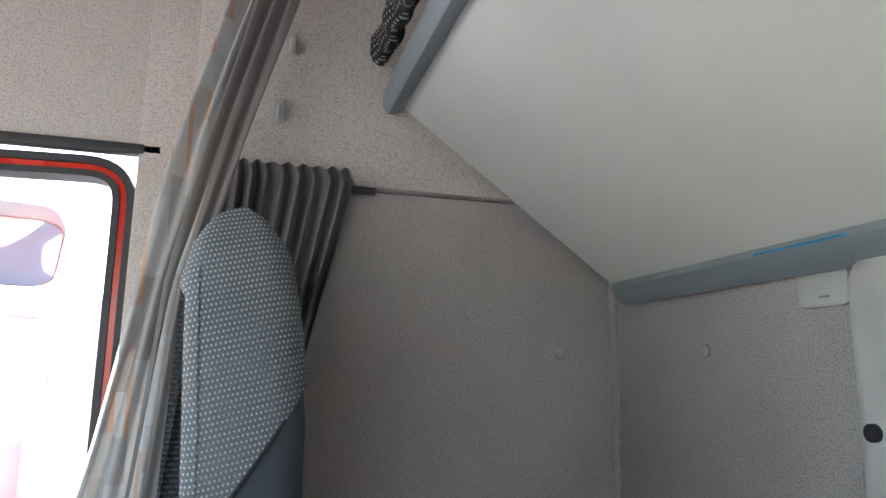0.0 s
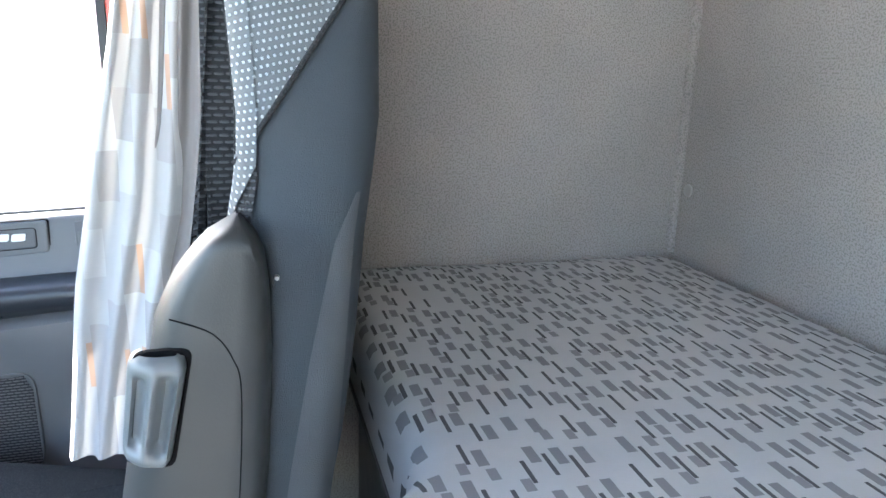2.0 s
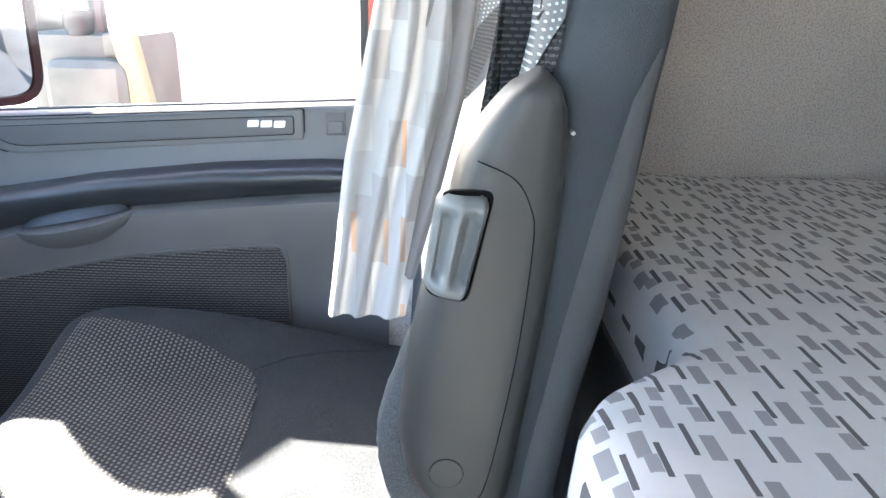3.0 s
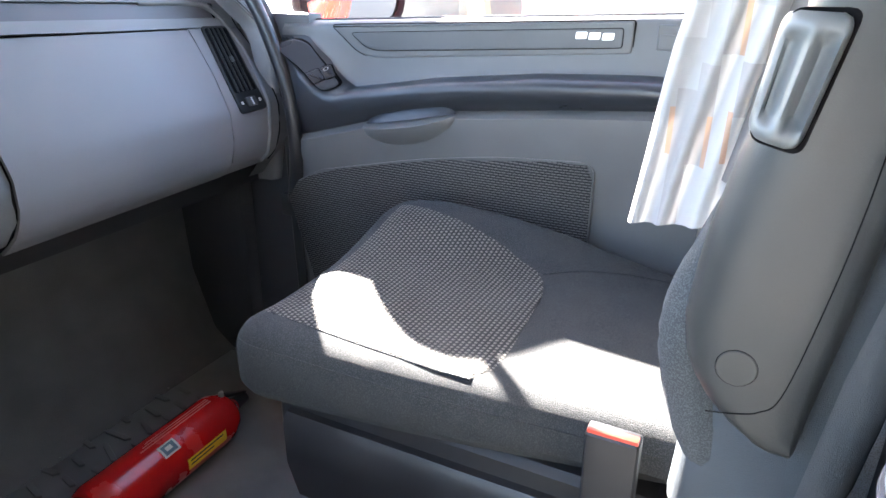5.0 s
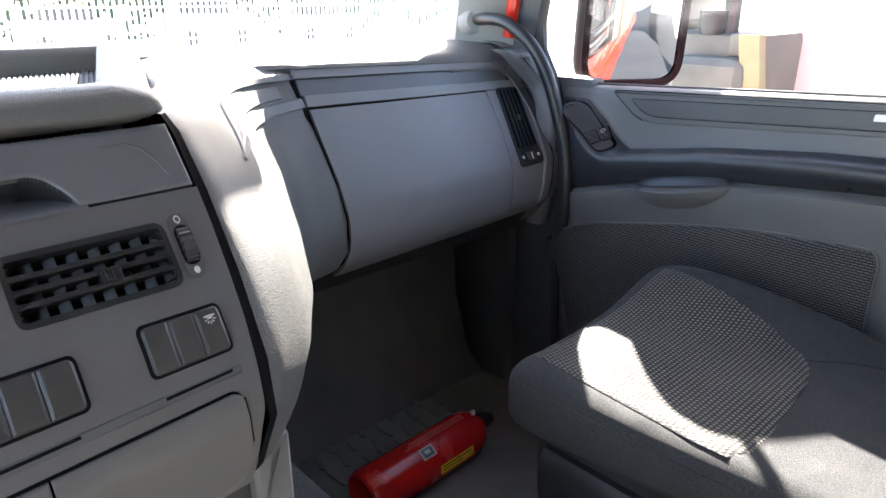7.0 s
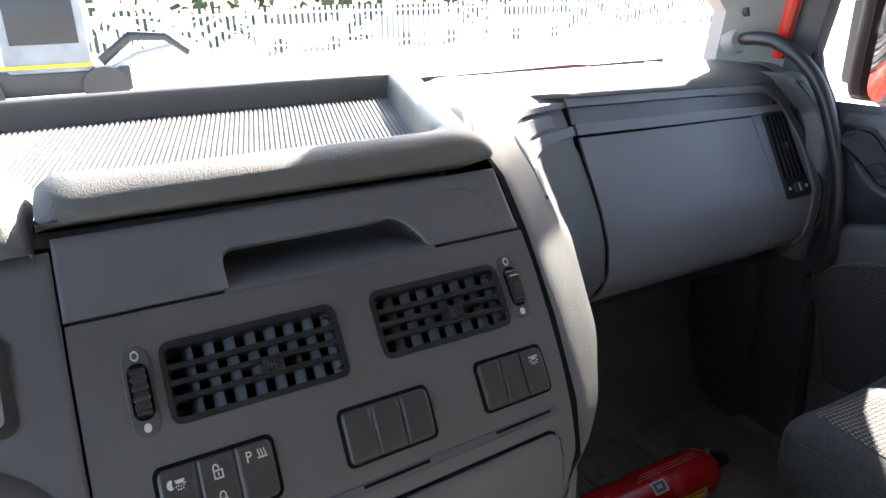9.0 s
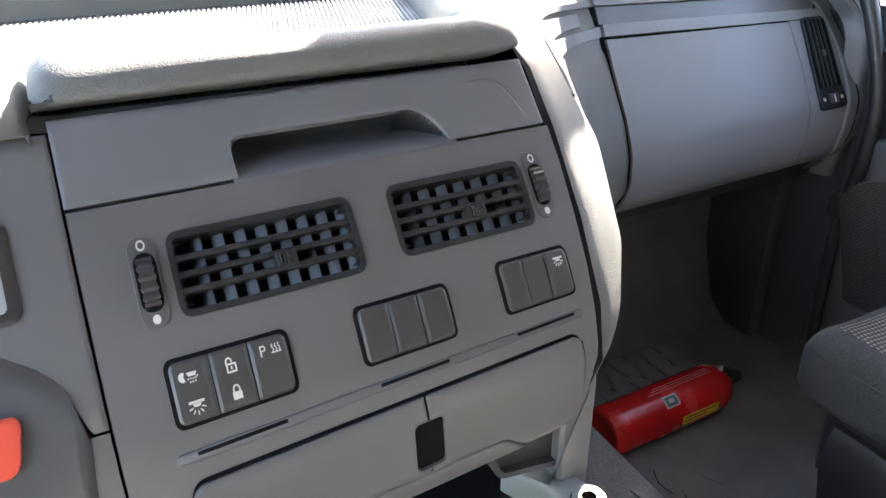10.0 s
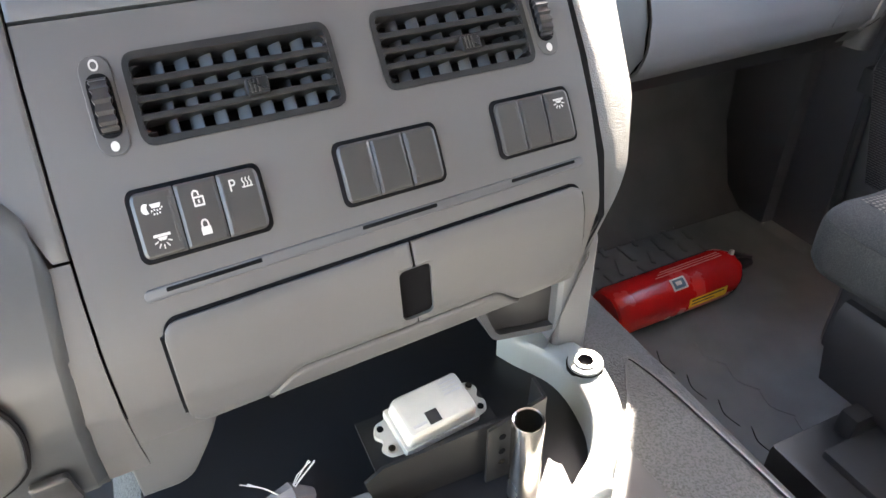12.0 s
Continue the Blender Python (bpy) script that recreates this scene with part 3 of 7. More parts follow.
for z, y0, y1, d in ((1.715, 0.62, 0.93, 0.5), (1.70, 0.615, 0.93, 0.9), (1.69, 0.61, 0.93, 0.6), (1.66, 0.615, 0.93, 0.9), (1.55, 0.64, 0.93, 1.0), (1.45, 0.665, 0.93, 1.1), (1.36, 0.685, 0.93, 1.2), (1.30, 0.70, 0.93, 1.2)):
    row = []
    for i in range(111):
        t = i / 110
        f = math.sin(t * 11 * math.tau + 0.7 * math.sin(t * 9)) * (0.7 + 0.3 * math.sin(t * 23))
        row.append(Vector((0.838 + 0.019 * d * f - 0.02 * (1.7 - z), y0 + (y1 - y0) * t, z + (0.008 * f if z > 1.7 else 0))))
    rowsc.append(row)
under("gathered_cloth", grid(rowsc), CURTAIN_GREY, sc)
under("rod", box((0.858, 0.56, 1.672), (0.868, 0.95, 1.688), 0.003), BLACK, sc)

# ---- passenger seat ----
seat = thing("passenger_seat", (0.56, 1.2, FLOOR_Z), "slate grey cloth passenger seat with dotted panels, beside the door", "seat")


FRONT = lambda x: 1.585 - 0.05 * (1 - (x - 0.262) / 0.1 if x < 0.362 else 0) - 0.04 * max(0, (x - 0.79) / 0.06)


BOLSTER = lerp_table([(0.0, 0.0), (0.15, 0.10), (0.3, 0.34), (0.45, 0.68), (0.6, 0.98), (0.72, 1.14), (0.85, 1.18), (0.95, 1.08), (1.0, 0.95)])


def cushion_z(x, y):
    """Height of the cushion top."""
    t = min(1.0, max(0.0, (y - 0.93) / (FRONT(x) - 0.93)))
    s = (x - 0.262) / 0.590
    z = 0.512 + 0.012 * t
    z += 0.007 * math.exp(-((s - 0.12) / 0.09) ** 2)
    wide = 0.125 + (0.135 * max(0.0, min(1.0, (t - 0.55) / 0.35)) if s < 0.92 else 0.0)
    z += (0.046 * math.exp(-((s - 0.92) / wide) ** 2)) * BOLSTER(t)
    z -= 0.022 * max(0.0, (s - 0.30) / 0.70) ** 2 * max(0.0, 1 - t / 0.45)
    return z - 0.010 * max(0, (t - 0.90) / 0.10) ** 2


def cushion():
    """A cushion built of rings: from the underside up the flanks, over the rolled edge and across the top."""
    plan = rounded([(0.335, 0.90), (0.292, 1.30), (0.286, 1.585), (0.845, 1.600), (0.852, 0.90)], [0.03, 0.1, 0.075, 0.085, 0.03], 10)
    ring = []
    for p, q in zip(plan, plan[1:] + plan[:1]):
        k = max(1, int((q - p).length / 0.02))
        ring += [p.lerp(q, j / k) for j in range(k)]
    low = lambda y: 0.452 - 0.038 * min(1.0, max(0.0, (y - 0.93) / 0.62))
    top = lambda p, q: cushion_z(min(0.845, max(0.29, q.x)), min(1.57, q.y))
    inner = inset(ring, 0.040)
    rows = [[Vector((p.x, p.y, low(p.y))) for p in inset(ring, 0.034)], [Vector((p.x, p.y, low(p.y) + 0.006)) for p in inset(ring, 0.012)], [Vector((p.x, p.y, low(p.y) + 0.024)) for p in inset(ring, 0.001)]]
    for d, drop in ((0.0, 0.046), (0.001, 0.033), (0.005, 0.022), (0.012, 0.012), (0.024, 0.004), (0.040, 0.0)):
        rows.append([Vector((p.x, p.y, top(p, q) - drop)) for p, q in zip(inset(ring, d), inner)])
    c = Vector((0.57, 1.25))
    for k in (0.93, 0.85, 0.76, 0.66, 0.55, 0.43, 0.30, 0.17, 0.06):
        rows.append([Vector((*(c + (q - c) * k), cushion_z(*(c + (q - c) * k)))) for q in inner])
    return grid(rows, closed=True, caps=True), rows


cb, crows = cushion()


cush = under("cushion", cb, SEAT_DARK, seat, "charcoal cushion with a raised outer bolster", 50)


def draped(outline, lift, nx=26, ny=26, x_edge=None):
    """A cloth panel laid over the cushion inside an outline that runs, row by row, from (y, x0, x1)."""
    ys = [r[0] for r in outline]
    rows = []
    for y in np.linspace(ys[0], ys[-1], ny):
        x0, x1 = (float(np.interp(y, ys, [r[c] for r in outline])) for c in (1, 2))
        rows.append([Vector((x, y, cushion_z(x, y) + (lift if 0 < i < nx and 0 < len(rows) < ny - 1 else 0.0004))) for i, x in enumerate(np.linspace(x0, x1, nx + 1))])
    return grid(rows)


under("centre_panel", draped([(1.195, 0.375, 0.44), (1.20, 0.345, 0.56), (1.212, 0.335, 0.63), (1.228, 0.333, 0.675), (1.25, 0.335, 0.70), (1.32, 0.34, 0.732), (1.42, 0.345, 0.755), (1.50, 0.35, 0.768), (1.558, 0.358, 0.778)], 0.0025), WEAVE_TOP, cush, "dotted woven centre panel", 60)
under("seam", tube([Vector((x, y, cushion_z(x, y) + 0.0006)) for x, y in ((0.69, 1.235), (0.73, 1.18), (0.76, 1.11), (0.79, 1.02))], 0.0016, 6), SEAT_DARK, cush)
under("seam", tube([Vector((x, y, cushion_z(x, y) - 0.0002)) for x, y in ((0.335, 1.21), (0.333, 1.26), (0.338, 1.36), (0.345, 1.46), (0.357, 1.54))], 0.0016, 6), SEAT_DARK, cush)

crest = [p for p in crows[5] if p.x < 0.40 and 0.96 < p.y < 1.56]
crest.sort(key=lambda p: p.y)
under("side_seam", tube(crest, 0.0016, 6), SEAT_DARK, cush)
sb = box((0.335, 0.96, 0.27), (0.83, 1.53, 0.425), 0.025, 3)
under("seat_pan", sb, BLACK, seat, "black plastic seat pan")
under("seat_shroud", grid([[Vector((0.318 + dx, y, z)) for dx, z in ((0.03, 0.392), (0.006, 0.388), (-0.004, 0.372), (-0.002, 0.30), (0.02, 0.22))] for y in np.linspace(1.0, 1.50, 6)]), BLACK, seat, "dark plastic shroud below the cushion")
under("pedestal", join(box((0.38, 1.0, FLOOR_Z), (0.80, 1.40, 0.10), 0.02), box((0.42, 1.02, 0.10), (0.76, 1.36, 0.30), 0.03)), BLACK, seat, "black seat pedestal")
for sx in (0.34, 0.78):
    under("seat_slide", box((sx, 1.0, 0.285), (sx + 0.04, 1.52, 0.31), 0.006), DARK_STEEL, seat, "dark steel slide rail")
foot = under("foot_box", box((0.19, 0.98, FLOOR_Z), (0.84, 1.45, 0.19), 0.012), BLACK, seat, "black plastic box under the seat")
under("foot_lid", box((0.24, 1.02, 0.188), (0.80, 1.40, 0.205), 0.006), RUBBER, foot)
under("foot_clip", box((0.30, 1.40, 0.19), (0.36, 1.43, 0.235), 0.004), BLACK, foot)

# back: side outline from the hip to the head, as (z, y of front, y of rear)
BACK = [(0.50, 0.975, 0.80), (0.62, 0.970, 0.785), (0.74, 0.968, 0.775), (0.85, 0.945, 0.755), (0.95, 0.918, 0.743), (1.05, 0.872, 0.735), (1.10, 0.862, 0.728), (1.15, 0.860, 0.722), (1.25, 0.866, 0.722), (1.35, 0.872, 0.732), (1.41, 0.875, 0.742), (1.45, 0.868, 0.752), (1.478, 0.853, 0.772), (1.492, 0.838, 0.785), (1.499, 0.812, 0.805)]
bf, br = lerp_table([(r[0], r[1]) for r in BACK]), lerp_table([(r[0], r[2]) for r in BACK])


def back_half(z):
    """Half the width of the back at a height."""
    return float(np.interp(z, [0.5, 0.9, 1.15, 1.35, 1.45, 1.499], [0.315, 0.325, 0.315, 0.30, 0.275, 0.235]))


def back_ring(z, grow=0.0, n=32):
    w, f, r = back_half(z) + grow, bf(z) + grow, br(z) - grow
    cy, ry, pts = (f + r) / 2, (f - r) / 2, []
    for k in range(n):
        a = k * math.tau / n
        c, s = math.cos(a), math.sin(a)
        x = 0.555 + w * math.copysign(abs(c) ** 0.30, c)
        y = cy + ry * math.copysign(abs(s) ** 0.50, s)
        if s > 0:
            y -= 0.035 * (1 - min(1, abs(c) ** 0.5 * 1.05)) * (1 if z < 1.4 else 0.3)
            y += 0.030 * max(0.0, c) * s * max(0.0, min(1.0, (1.45 - z) / 0.1))
        pts.append(Vector((x, y, z)))
    return pts


zs = [0.50, 0.56, 0.62, 0.68, 0.74, 0.80, 0.85, 0.90, 0.95, 1.0, 1.05, 1.1, 1.15, 1.2, 1.25, 1.3, 1.35, 1.38, 1.41, 1.43, 1.45, 1.465, 1.478, 1.487, 1.494, 1.499]
back = under("backrest", grid([back_ring(z) for z in zs], closed=True, caps=True), SEAT, seat, "slate cloth backrest with dotted head panel", 60)


def side_z_split(y):
    """Height of the slanting seam on the flank: dotted cloth above it, plain cloth below."""
    return float(np.interp(y, [0.735, 0.85, 0.92], [1.285, 1.112, 1.06]))


def head_panel():
    bm = grid([back_ring(z, 0.0035, 64) for z in np.linspace(1.04, 1.4985, 60)], closed=True)
    n = Vector((0, 0.173, 0.115)).normalized()
    bmesh.ops.bisect_plane(bm, geom=bm.verts[:] + bm.edges[:] + bm.faces[:], plane_co=(0, 0.735, 1.285), plane_no=n, clear_inner=True)
    return bm


under("head_panel", head_panel(), WEAVE_SIDE, back, "pale-dotted woven panel", 60)
under("front_panel", grid([[back_ring(z0 + (1.42 - z0) * i / 39, 0.005, 96)[k] for k, z0 in ((k, 1.112 - 0.008 * (43 - k)) for k in range(30, 44))] for i in range(40)]), WEAVE_SIDE, back, "pale-dotted weave on the front edge", 60)
under("lower_front_panel", grid([[back_ring(0.72 + (z1 - 0.72) * i / 39, 0.003, 96)[k] for k, z1 in ((k, 1.114 - 0.008 * (43 - k) if k > 30 else 1.43) for k in range(4, 44))] for i in range(40)]), WEAVE_LOW_SHADE, back, "ribbed weave on the front, coloured dark for its shade", 60)
# piped seams of the near flank
def flank(y, z, grow=0.004):
    t = (y - (bf(z) + br(z)) / 2) / ((bf(z) - br(z)) / 2)
    s = max(-1, min(1, t))
    a = math.copysign(abs(s) ** (1 / 0.50), s)
    return Vector((0.555 - (back_half(z) + grow) * (1 - a * a) ** 0.15 if abs(a) < 1 else 0.555 - back_half(z), y, z))


under("piping", tube([flank(y, side_z_split(y)) for y in np.linspace(0.752, 0.852, 14)], 0.0022, 6), SEAT_DARK, back)
under("edge_piping", tube([flank(bf(z) - 0.011, z, 0.0035) for z in np.linspace(1.118, 1.43, 18)], 0.0015, 6), SEAT_DARK, back)
# plain wing that runs up the rear of the flank
rows = []
for z, y0, y1 in ((0.56, 0.80, 0.852), (0.70, 0.785, 0.838), (0.85, 0.772, 0.815), (0.95, 0.765, 0.797), (1.05, 0.758, 0.775), (1.09, 0.752, 0.756)):
    rows.append([flank(y0 + (y1 - y0) * t, z, 0.006) for t in np.linspace(0, 1, 6)])
under("rear_wing", grid(rows), SEAT_WING, back, "grey cloth rear wing", 60)
under("front_bolster", tube(smooth_path([(0.268, 0.915, 0.55), (0.262, 0.945, 0.62), (0.258, 0.962, 0.70), (0.262, 0.948, 0.77), (0.272, 0.922, 0.84), (0.290, 0.885, 0.92)], 5), [0.020, 0.023, 0.025, 0.026, 0.027] + [0.027] * 10 + [0.025] * 4 + [0.022, 0.019, 0.016, 0.012, 0.008, 0.005, 0.003], 14), BOLSTER_CLOTH, back, "mottled slate cloth side bolster", 60)

# hinge cover and handle on the near flank, in (y, z), thickness along x
SIDE = lambda x0: (lambda u, v, h: Vector((x0 - h, u, v)))
cov_r = lerp_table([(0.622, 0.864), (0.635, 0.861), (0.66, 0.858), (0.70, 0.852), (0.78, 0.842), (0.87, 0.833), (0.96, 0.828), (1.02, 0.828), (1.045, 0.831), (1.062, 0.838), (1.074, 0.850)])
cov_f = lerp_table([(0.622, 0.876), (0.635, 0.900), (0.651, 0.928), (0.667, 0.945), (0.69, 0.960), (0.73, 0.967), (0.80, 0.960), (0.88, 0.945), (0.90, 0.938), (0.97, 0.922), (1.0, 0.916), (1.035, 0.898), (1.060, 0.876), (1.074, 0.852)])
cov_rows = []
for z in [0.622, 0.625, 0.63, 0.636] + list(np.linspace(0.648, 1.045, 26)) + [1.054, 1.061, 1.067, 1.071, 1.074]:
    a, b = cov_r(z), cov_f(z)
    d = min(z - 0.622, 1.074 - z)
    k = math.sqrt(max(0.0, 1 - (1 - min(1, d / 0.016)) ** 2))
    row = []
    for q, e in ((0.0, 0.0), (0.0, 0.45), (0.025, 0.75), (0.07, 0.92), (0.13, 1.0), (0.3, 1.0), (0.5, 1.0), (0.66, 0.99), (0.78, 0.95), (0.87, 0.86), (0.94, 0.70), (0.985, 0.45), (1.0, 0.22), (1.0, 0.0)):
        row.append(Vector((0.25 - 0.052 * e * (0.3 + 0.7 * k), a + (b - a) * q, z)))
    cov_rows.append(row)
cover = under("hinge_cover", grid(cov_rows), SEAT_SHELL, seat, "grey plastic hinge cover on the flank", 50)
inner = [(0.935, 0.6575), (0.912, 0.662), (0.895, 0.669), (0.882, 0.687), (0.869, 0.76), (0.858, 0.85), (0.853, 0.94), (0.858, 0.968), (0.872, 0.990), (0.902, 1.004)]
under("cover_seam", tube([Vector((0.198, p.x, p.y)) for p in smooth_path([(a, b, 0) for a, b in inner], 6)], 0.0006, 5), GAP, cover)
under("round_cap", plate([Vector((0.918 + 0.0160 * math.cos(a), 0.704 + 0.0160 * math.sin(a))) for a in np.linspace(0, math.tau, 25)[:-1]], SIDE(0.199), 0.0, 0.002, 0.001), SEAT_SHELL, cover)
under("cap_groove", frame_ring([Vector((0.918 + 0.0164 * math.cos(a), 0.704 + 0.0164 * math.sin(a))) for a in np.linspace(0, math.tau, 25)[:-1]], [Vector((0.918 + 0.0160 * math.cos(a), 0.704 + 0.0160 * math.sin(a))) for a in np.linspace(0, math.tau, 25)[:-1]], SIDE(0.199), 0.0, 0.0012), GAP, cover)
recess = rounded([(0.9055, 0.880), (0.942, 0.889), (0.930, 0.979), (0.886, 0.980)], 0.010)
recess = [Vector(p) for p in recess]
under("handle_recess", frame_ring(recess, inset(recess, 0.005), SIDE(0.199), -0.004, 0.0012), GAP, cover)
lever_rows = []
h0_, h1_, h2_, h3_ = Vector((0.9085, 0.884)), Vector((0.9445, 0.8925)), Vector((0.9335, 0.9775)), Vector((0.8895, 0.9765))
for k in range(33):
    t = k / 32
    a, b = h0_.lerp(h3_, t), h1_.lerp(h2_, t)
    end = min(t, 1 - t) / 0.14
    rnd_ = 1.0 if end >= 1 else math.sqrt(max(0.0, 1 - (1 - end) ** 2))
    dip = 0.0 if end < 0.8 else min(1.0, (end - 0.8) / 0.8)
    row = [Vector((0.204, *a.lerp(b, 0.5 - 0.5 * (0.62 + 0.38 * rnd_))))]
    for q, h in ((0.0, 0.005), (0.04, 0.011), (0.09, 0.0135), (0.13, 0.0135 - 0.004 * dip), (0.20, 0.0140 - 0.0105 * dip), (0.30, 0.0142 - 0.0125 * dip), (0.39, 0.0145 - 0.0085 * dip), (0.45, 0.0148 - 0.001 * dip), (0.50, 0.0148), (0.54, 0.0145 - 0.001 * dip), (0.60, 0.0135 - 0.008 * dip), (0.69, 0.0115 - 0.0125 * dip), (0.79, 0.0085 - 0.0105 * dip), (0.86, 0.0055 - 0.003 * dip), (0.92, 0.002), (0.97, -0.003), (1.0, -0.010)):
        qq = 0.5 + (q - 0.5) * (0.62 + 0.38 * rnd_)
        row.append(Vector((0.1968 - h * (0.35 + 0.65 * rnd_), *a.lerp(b, qq))))
    row.append(Vector((0.212, *a.lerp(b, 0.5 + 0.5 * (0.62 + 0.38 * rnd_)))))
    lever_rows.append(row)
under("recline_handle", grid(lever_rows), LEVER, seat, "glossy grey recline handle with two finger grooves", 60)
under("flank_screw", tube([(0.236, 0.822, 1.022), (0.2285, 0.822, 1.022)], 0.0018, 8), PALE, back)
buckle = thing("belt_buckle", (0.255, 1.02, 0.52), "black seat belt buckle with red release button", "seat belt buckle")
bm_ = pose(0.262, 1.015, 0.5, 0, -6, 0)
under("housing", box((-0.012, -0.028, -0.09), (0.012, 0.028, 0.068), 0.006, 3, bm_), BLACK, buckle)
under("red_button", box((-0.0095, -0.026, 0.06), (0.001, 0.026, 0.0715), 0.002, 2, bm_), HAZARD, buckle)
under("stalk", box((-0.006, -0.02, -0.22), (0.006, 0.02, -0.09), 0.003, 2, bm_), BLACK, buckle)

# ---- passenger door ----
door = thing("passenger_door", (1.0, 1.5, 0.0), "grey plastic trimmed truck door, closed", "door")
sill = lambda y: 0.925 - 0.053 * (y - 1.12)
LOW_TOP = lerp_table([(1.0, 0.768), (1.11, 0.760), (1.30, 0.744), (1.524, 0.721), (1.744, 0.677), (1.922, 0.628), (2.01, 0.605)])

LEDGE = lerp_table([(1.0, 0.815), (1.159, 0.816), (1.357, 0.805), (1.518, 0.787), (1.597, 0.778), (1.64, 0.769), (1.767, 0.748), (1.822, 0.736), (1.85, 0.743), (1.878, 0.763), (1.914, 0.790), (1.945, 0.812), (2.0, 0.836)])


def door_rows():
    """Inner skin of the door: rows along y, each a profile (x, z) from the sill down to the step."""
    rows = []
    for y in list(np.linspace(1.02, 1.86, 38)) + [1.88, 1.90, 1.92, 1.935, 1.95, 1.962, 1.974, 1.985, 1.995, 2.0]:
        t = (y - 1.02) / 1.04
        s = sill(y)
        L, p = LEDGE(y), LOW_TOP(y)
        k = min(1.0, max(0.0, (y - 1.79) / 0.07))
        lean, foot_ = min(L + 0.006 + 0.050 * k, s - 0.028), min(L + 0.020 + 0.046 * k, s - 0.020)
        prof = [(1.06, s), (1.02, s + 0.004), (1.003, s - 0.002), (0.997, s - 0.012), (0.995, (s + foot_) / 2), (0.990, foot_), (0.985, lean), (0.935, L + 0.001), (0.922, L - 0.006), (0.918, L - 0.018),
                (0.924, (L + p) / 2 - 0.004), (0.940, p + 0.016), (0.950, p + 0.006), (0.931, p), (0.923, p - 0.006), (0.924, p - 0.035), (0.932, p - 0.062), (0.945, 0.50 - 0.06 * t), (0.95, 0.30), (0.955, 0.02), (1.06, 0.0)]
        turn = 0.075 * max(0.0, (y - 1.88) / 0.12) ** 2
        rows.append([Vector((x if x > 0.993 else min(x + turn, 0.993), y, z)) for x, z in prof])
    return rows


drows = door_rows()
under("inner_skin", grid(drows), DOOR, door, "mid-grey moulded inner skin", 40)
under("outer_skin", box((1.062, 0.98, -0.15), (1.085, 2.12, 0.83), 0.008), CABRED, door, "red painted outer skin")
# dark band under the arm ledge
under("arm_ledge", grid([[r[k] + Vector((-0.003, 0, 0.0015)) for k in (6, 7, 8, 9, 10, 11, 12)] for r in drows]), DOOR_DARK, door, "dark satin arm ledge", 50)
DP = lambda x0: (lambda u, v, h: Vector((x0 - h, u, v)))
trim_out = [Vector(p) for p in rounded([(1.189, 0.858), (1.189, 0.917), (1.859, 0.880), (1.790, 0.824), (1.745, 0.8155)], [0.008, 0.006, 0.010, 0.03, 0.02], 6)]
t1 = under("trim_insert", plate(trim_out, DP(0.996), 0.0, 0.005, 0.003), DOOR, door, "long inset trim plate with a badge")
trim_in = [Vector(p) for p in rounded([(1.208, 0.869), (1.208, 0.903), (1.806, 0.866), (1.768, 0.837), (1.735, 0.8325)], [0.006, 0.006, 0.008, 0.02, 0.015], 5)]
under("trim_gap", frame_ring(inset(trim_out, -0.0022), inset(trim_out, -0.0002), DP(0.996), -0.003, 0.0018), GAP, t1)
under("trim_groove", frame_ring(inset(trim_in, -0.0016), inset(trim_in, -0.0002), DP(0.992), 0.0, 0.0015), GAP, t1)
under("trim_recess", plate(trim_in, DP(0.9925), 0.0, 0.003, 0.001), DOOR_INSET, t1)
# the maker's badge as plain slanted bars
for k in range(3):
    y0 = 1.297 - k * 0.0255
    bd = [(y0, 0.8805), (y0 - 0.0215, 0.8815), (y0 - 0.0235, 0.8945), (y0 - 0.002, 0.8935)]
    under("badge_bar", plate(rounded(bd, 0.003), DP(0.9895), 0.0, 0.002), SILVER, t1, "silver badge block")
lt = under("lock_button", plate(rounded(rect(1.108, 1.146, 0.868, 0.913), 0.004), DP(0.996), 0.0, 0.004, 0.0015), DOOR_INSET, door)
under("slider", plate(rounded(rect(1.113, 1.141, 0.872, 0.896), 0.003), DP(0.992), 0.0, 0.003, 0.001), DOOR, lt)
# woven pocket
pk = [Vector(p) for p in rounded([(1.223, 0.50), (1.223, 0.658), (1.42, 0.645), (1.60, 0.617), (1.87, 0.556), (1.972, 0.50), (1.90, 0.22), (1.30, 0.22)], [0.02, 0.03, 0.06, 0.06, 0.03, 0.02, 0.03, 0.03], 4)]
PK = lambda u, v, h: Vector((0.931 + max(0.0, 0.60 - v) * 0.05 - h, u, v))
pocket = under("map_pocket", frame_ring(inset(pk, -0.003), pk, PK, -0.02, 0.0015), DOOR, door, "map pocket with woven cloth")
pk_rows = []
for v in np.linspace(0.225, 0.655, 16):
    lo_, hi_ = 1.223 + (0.012 if v > 0.645 else 0.0), float(np.interp(v, [0.22, 0.50, 0.556, 0.617, 0.645, 0.658], [1.90, 1.972, 1.87, 1.60, 1.42, 1.25]))
    pk_rows.append([PK(lo_ + (hi_ - lo_) * t, v, 0.004 + 0.006 * math.sin(math.pi * t)) for t in np.linspace(0, 1, 24)])
under("woven_panel", grid(pk_rows), WEAVE_DOOR, pocket, "dark woven cloth")
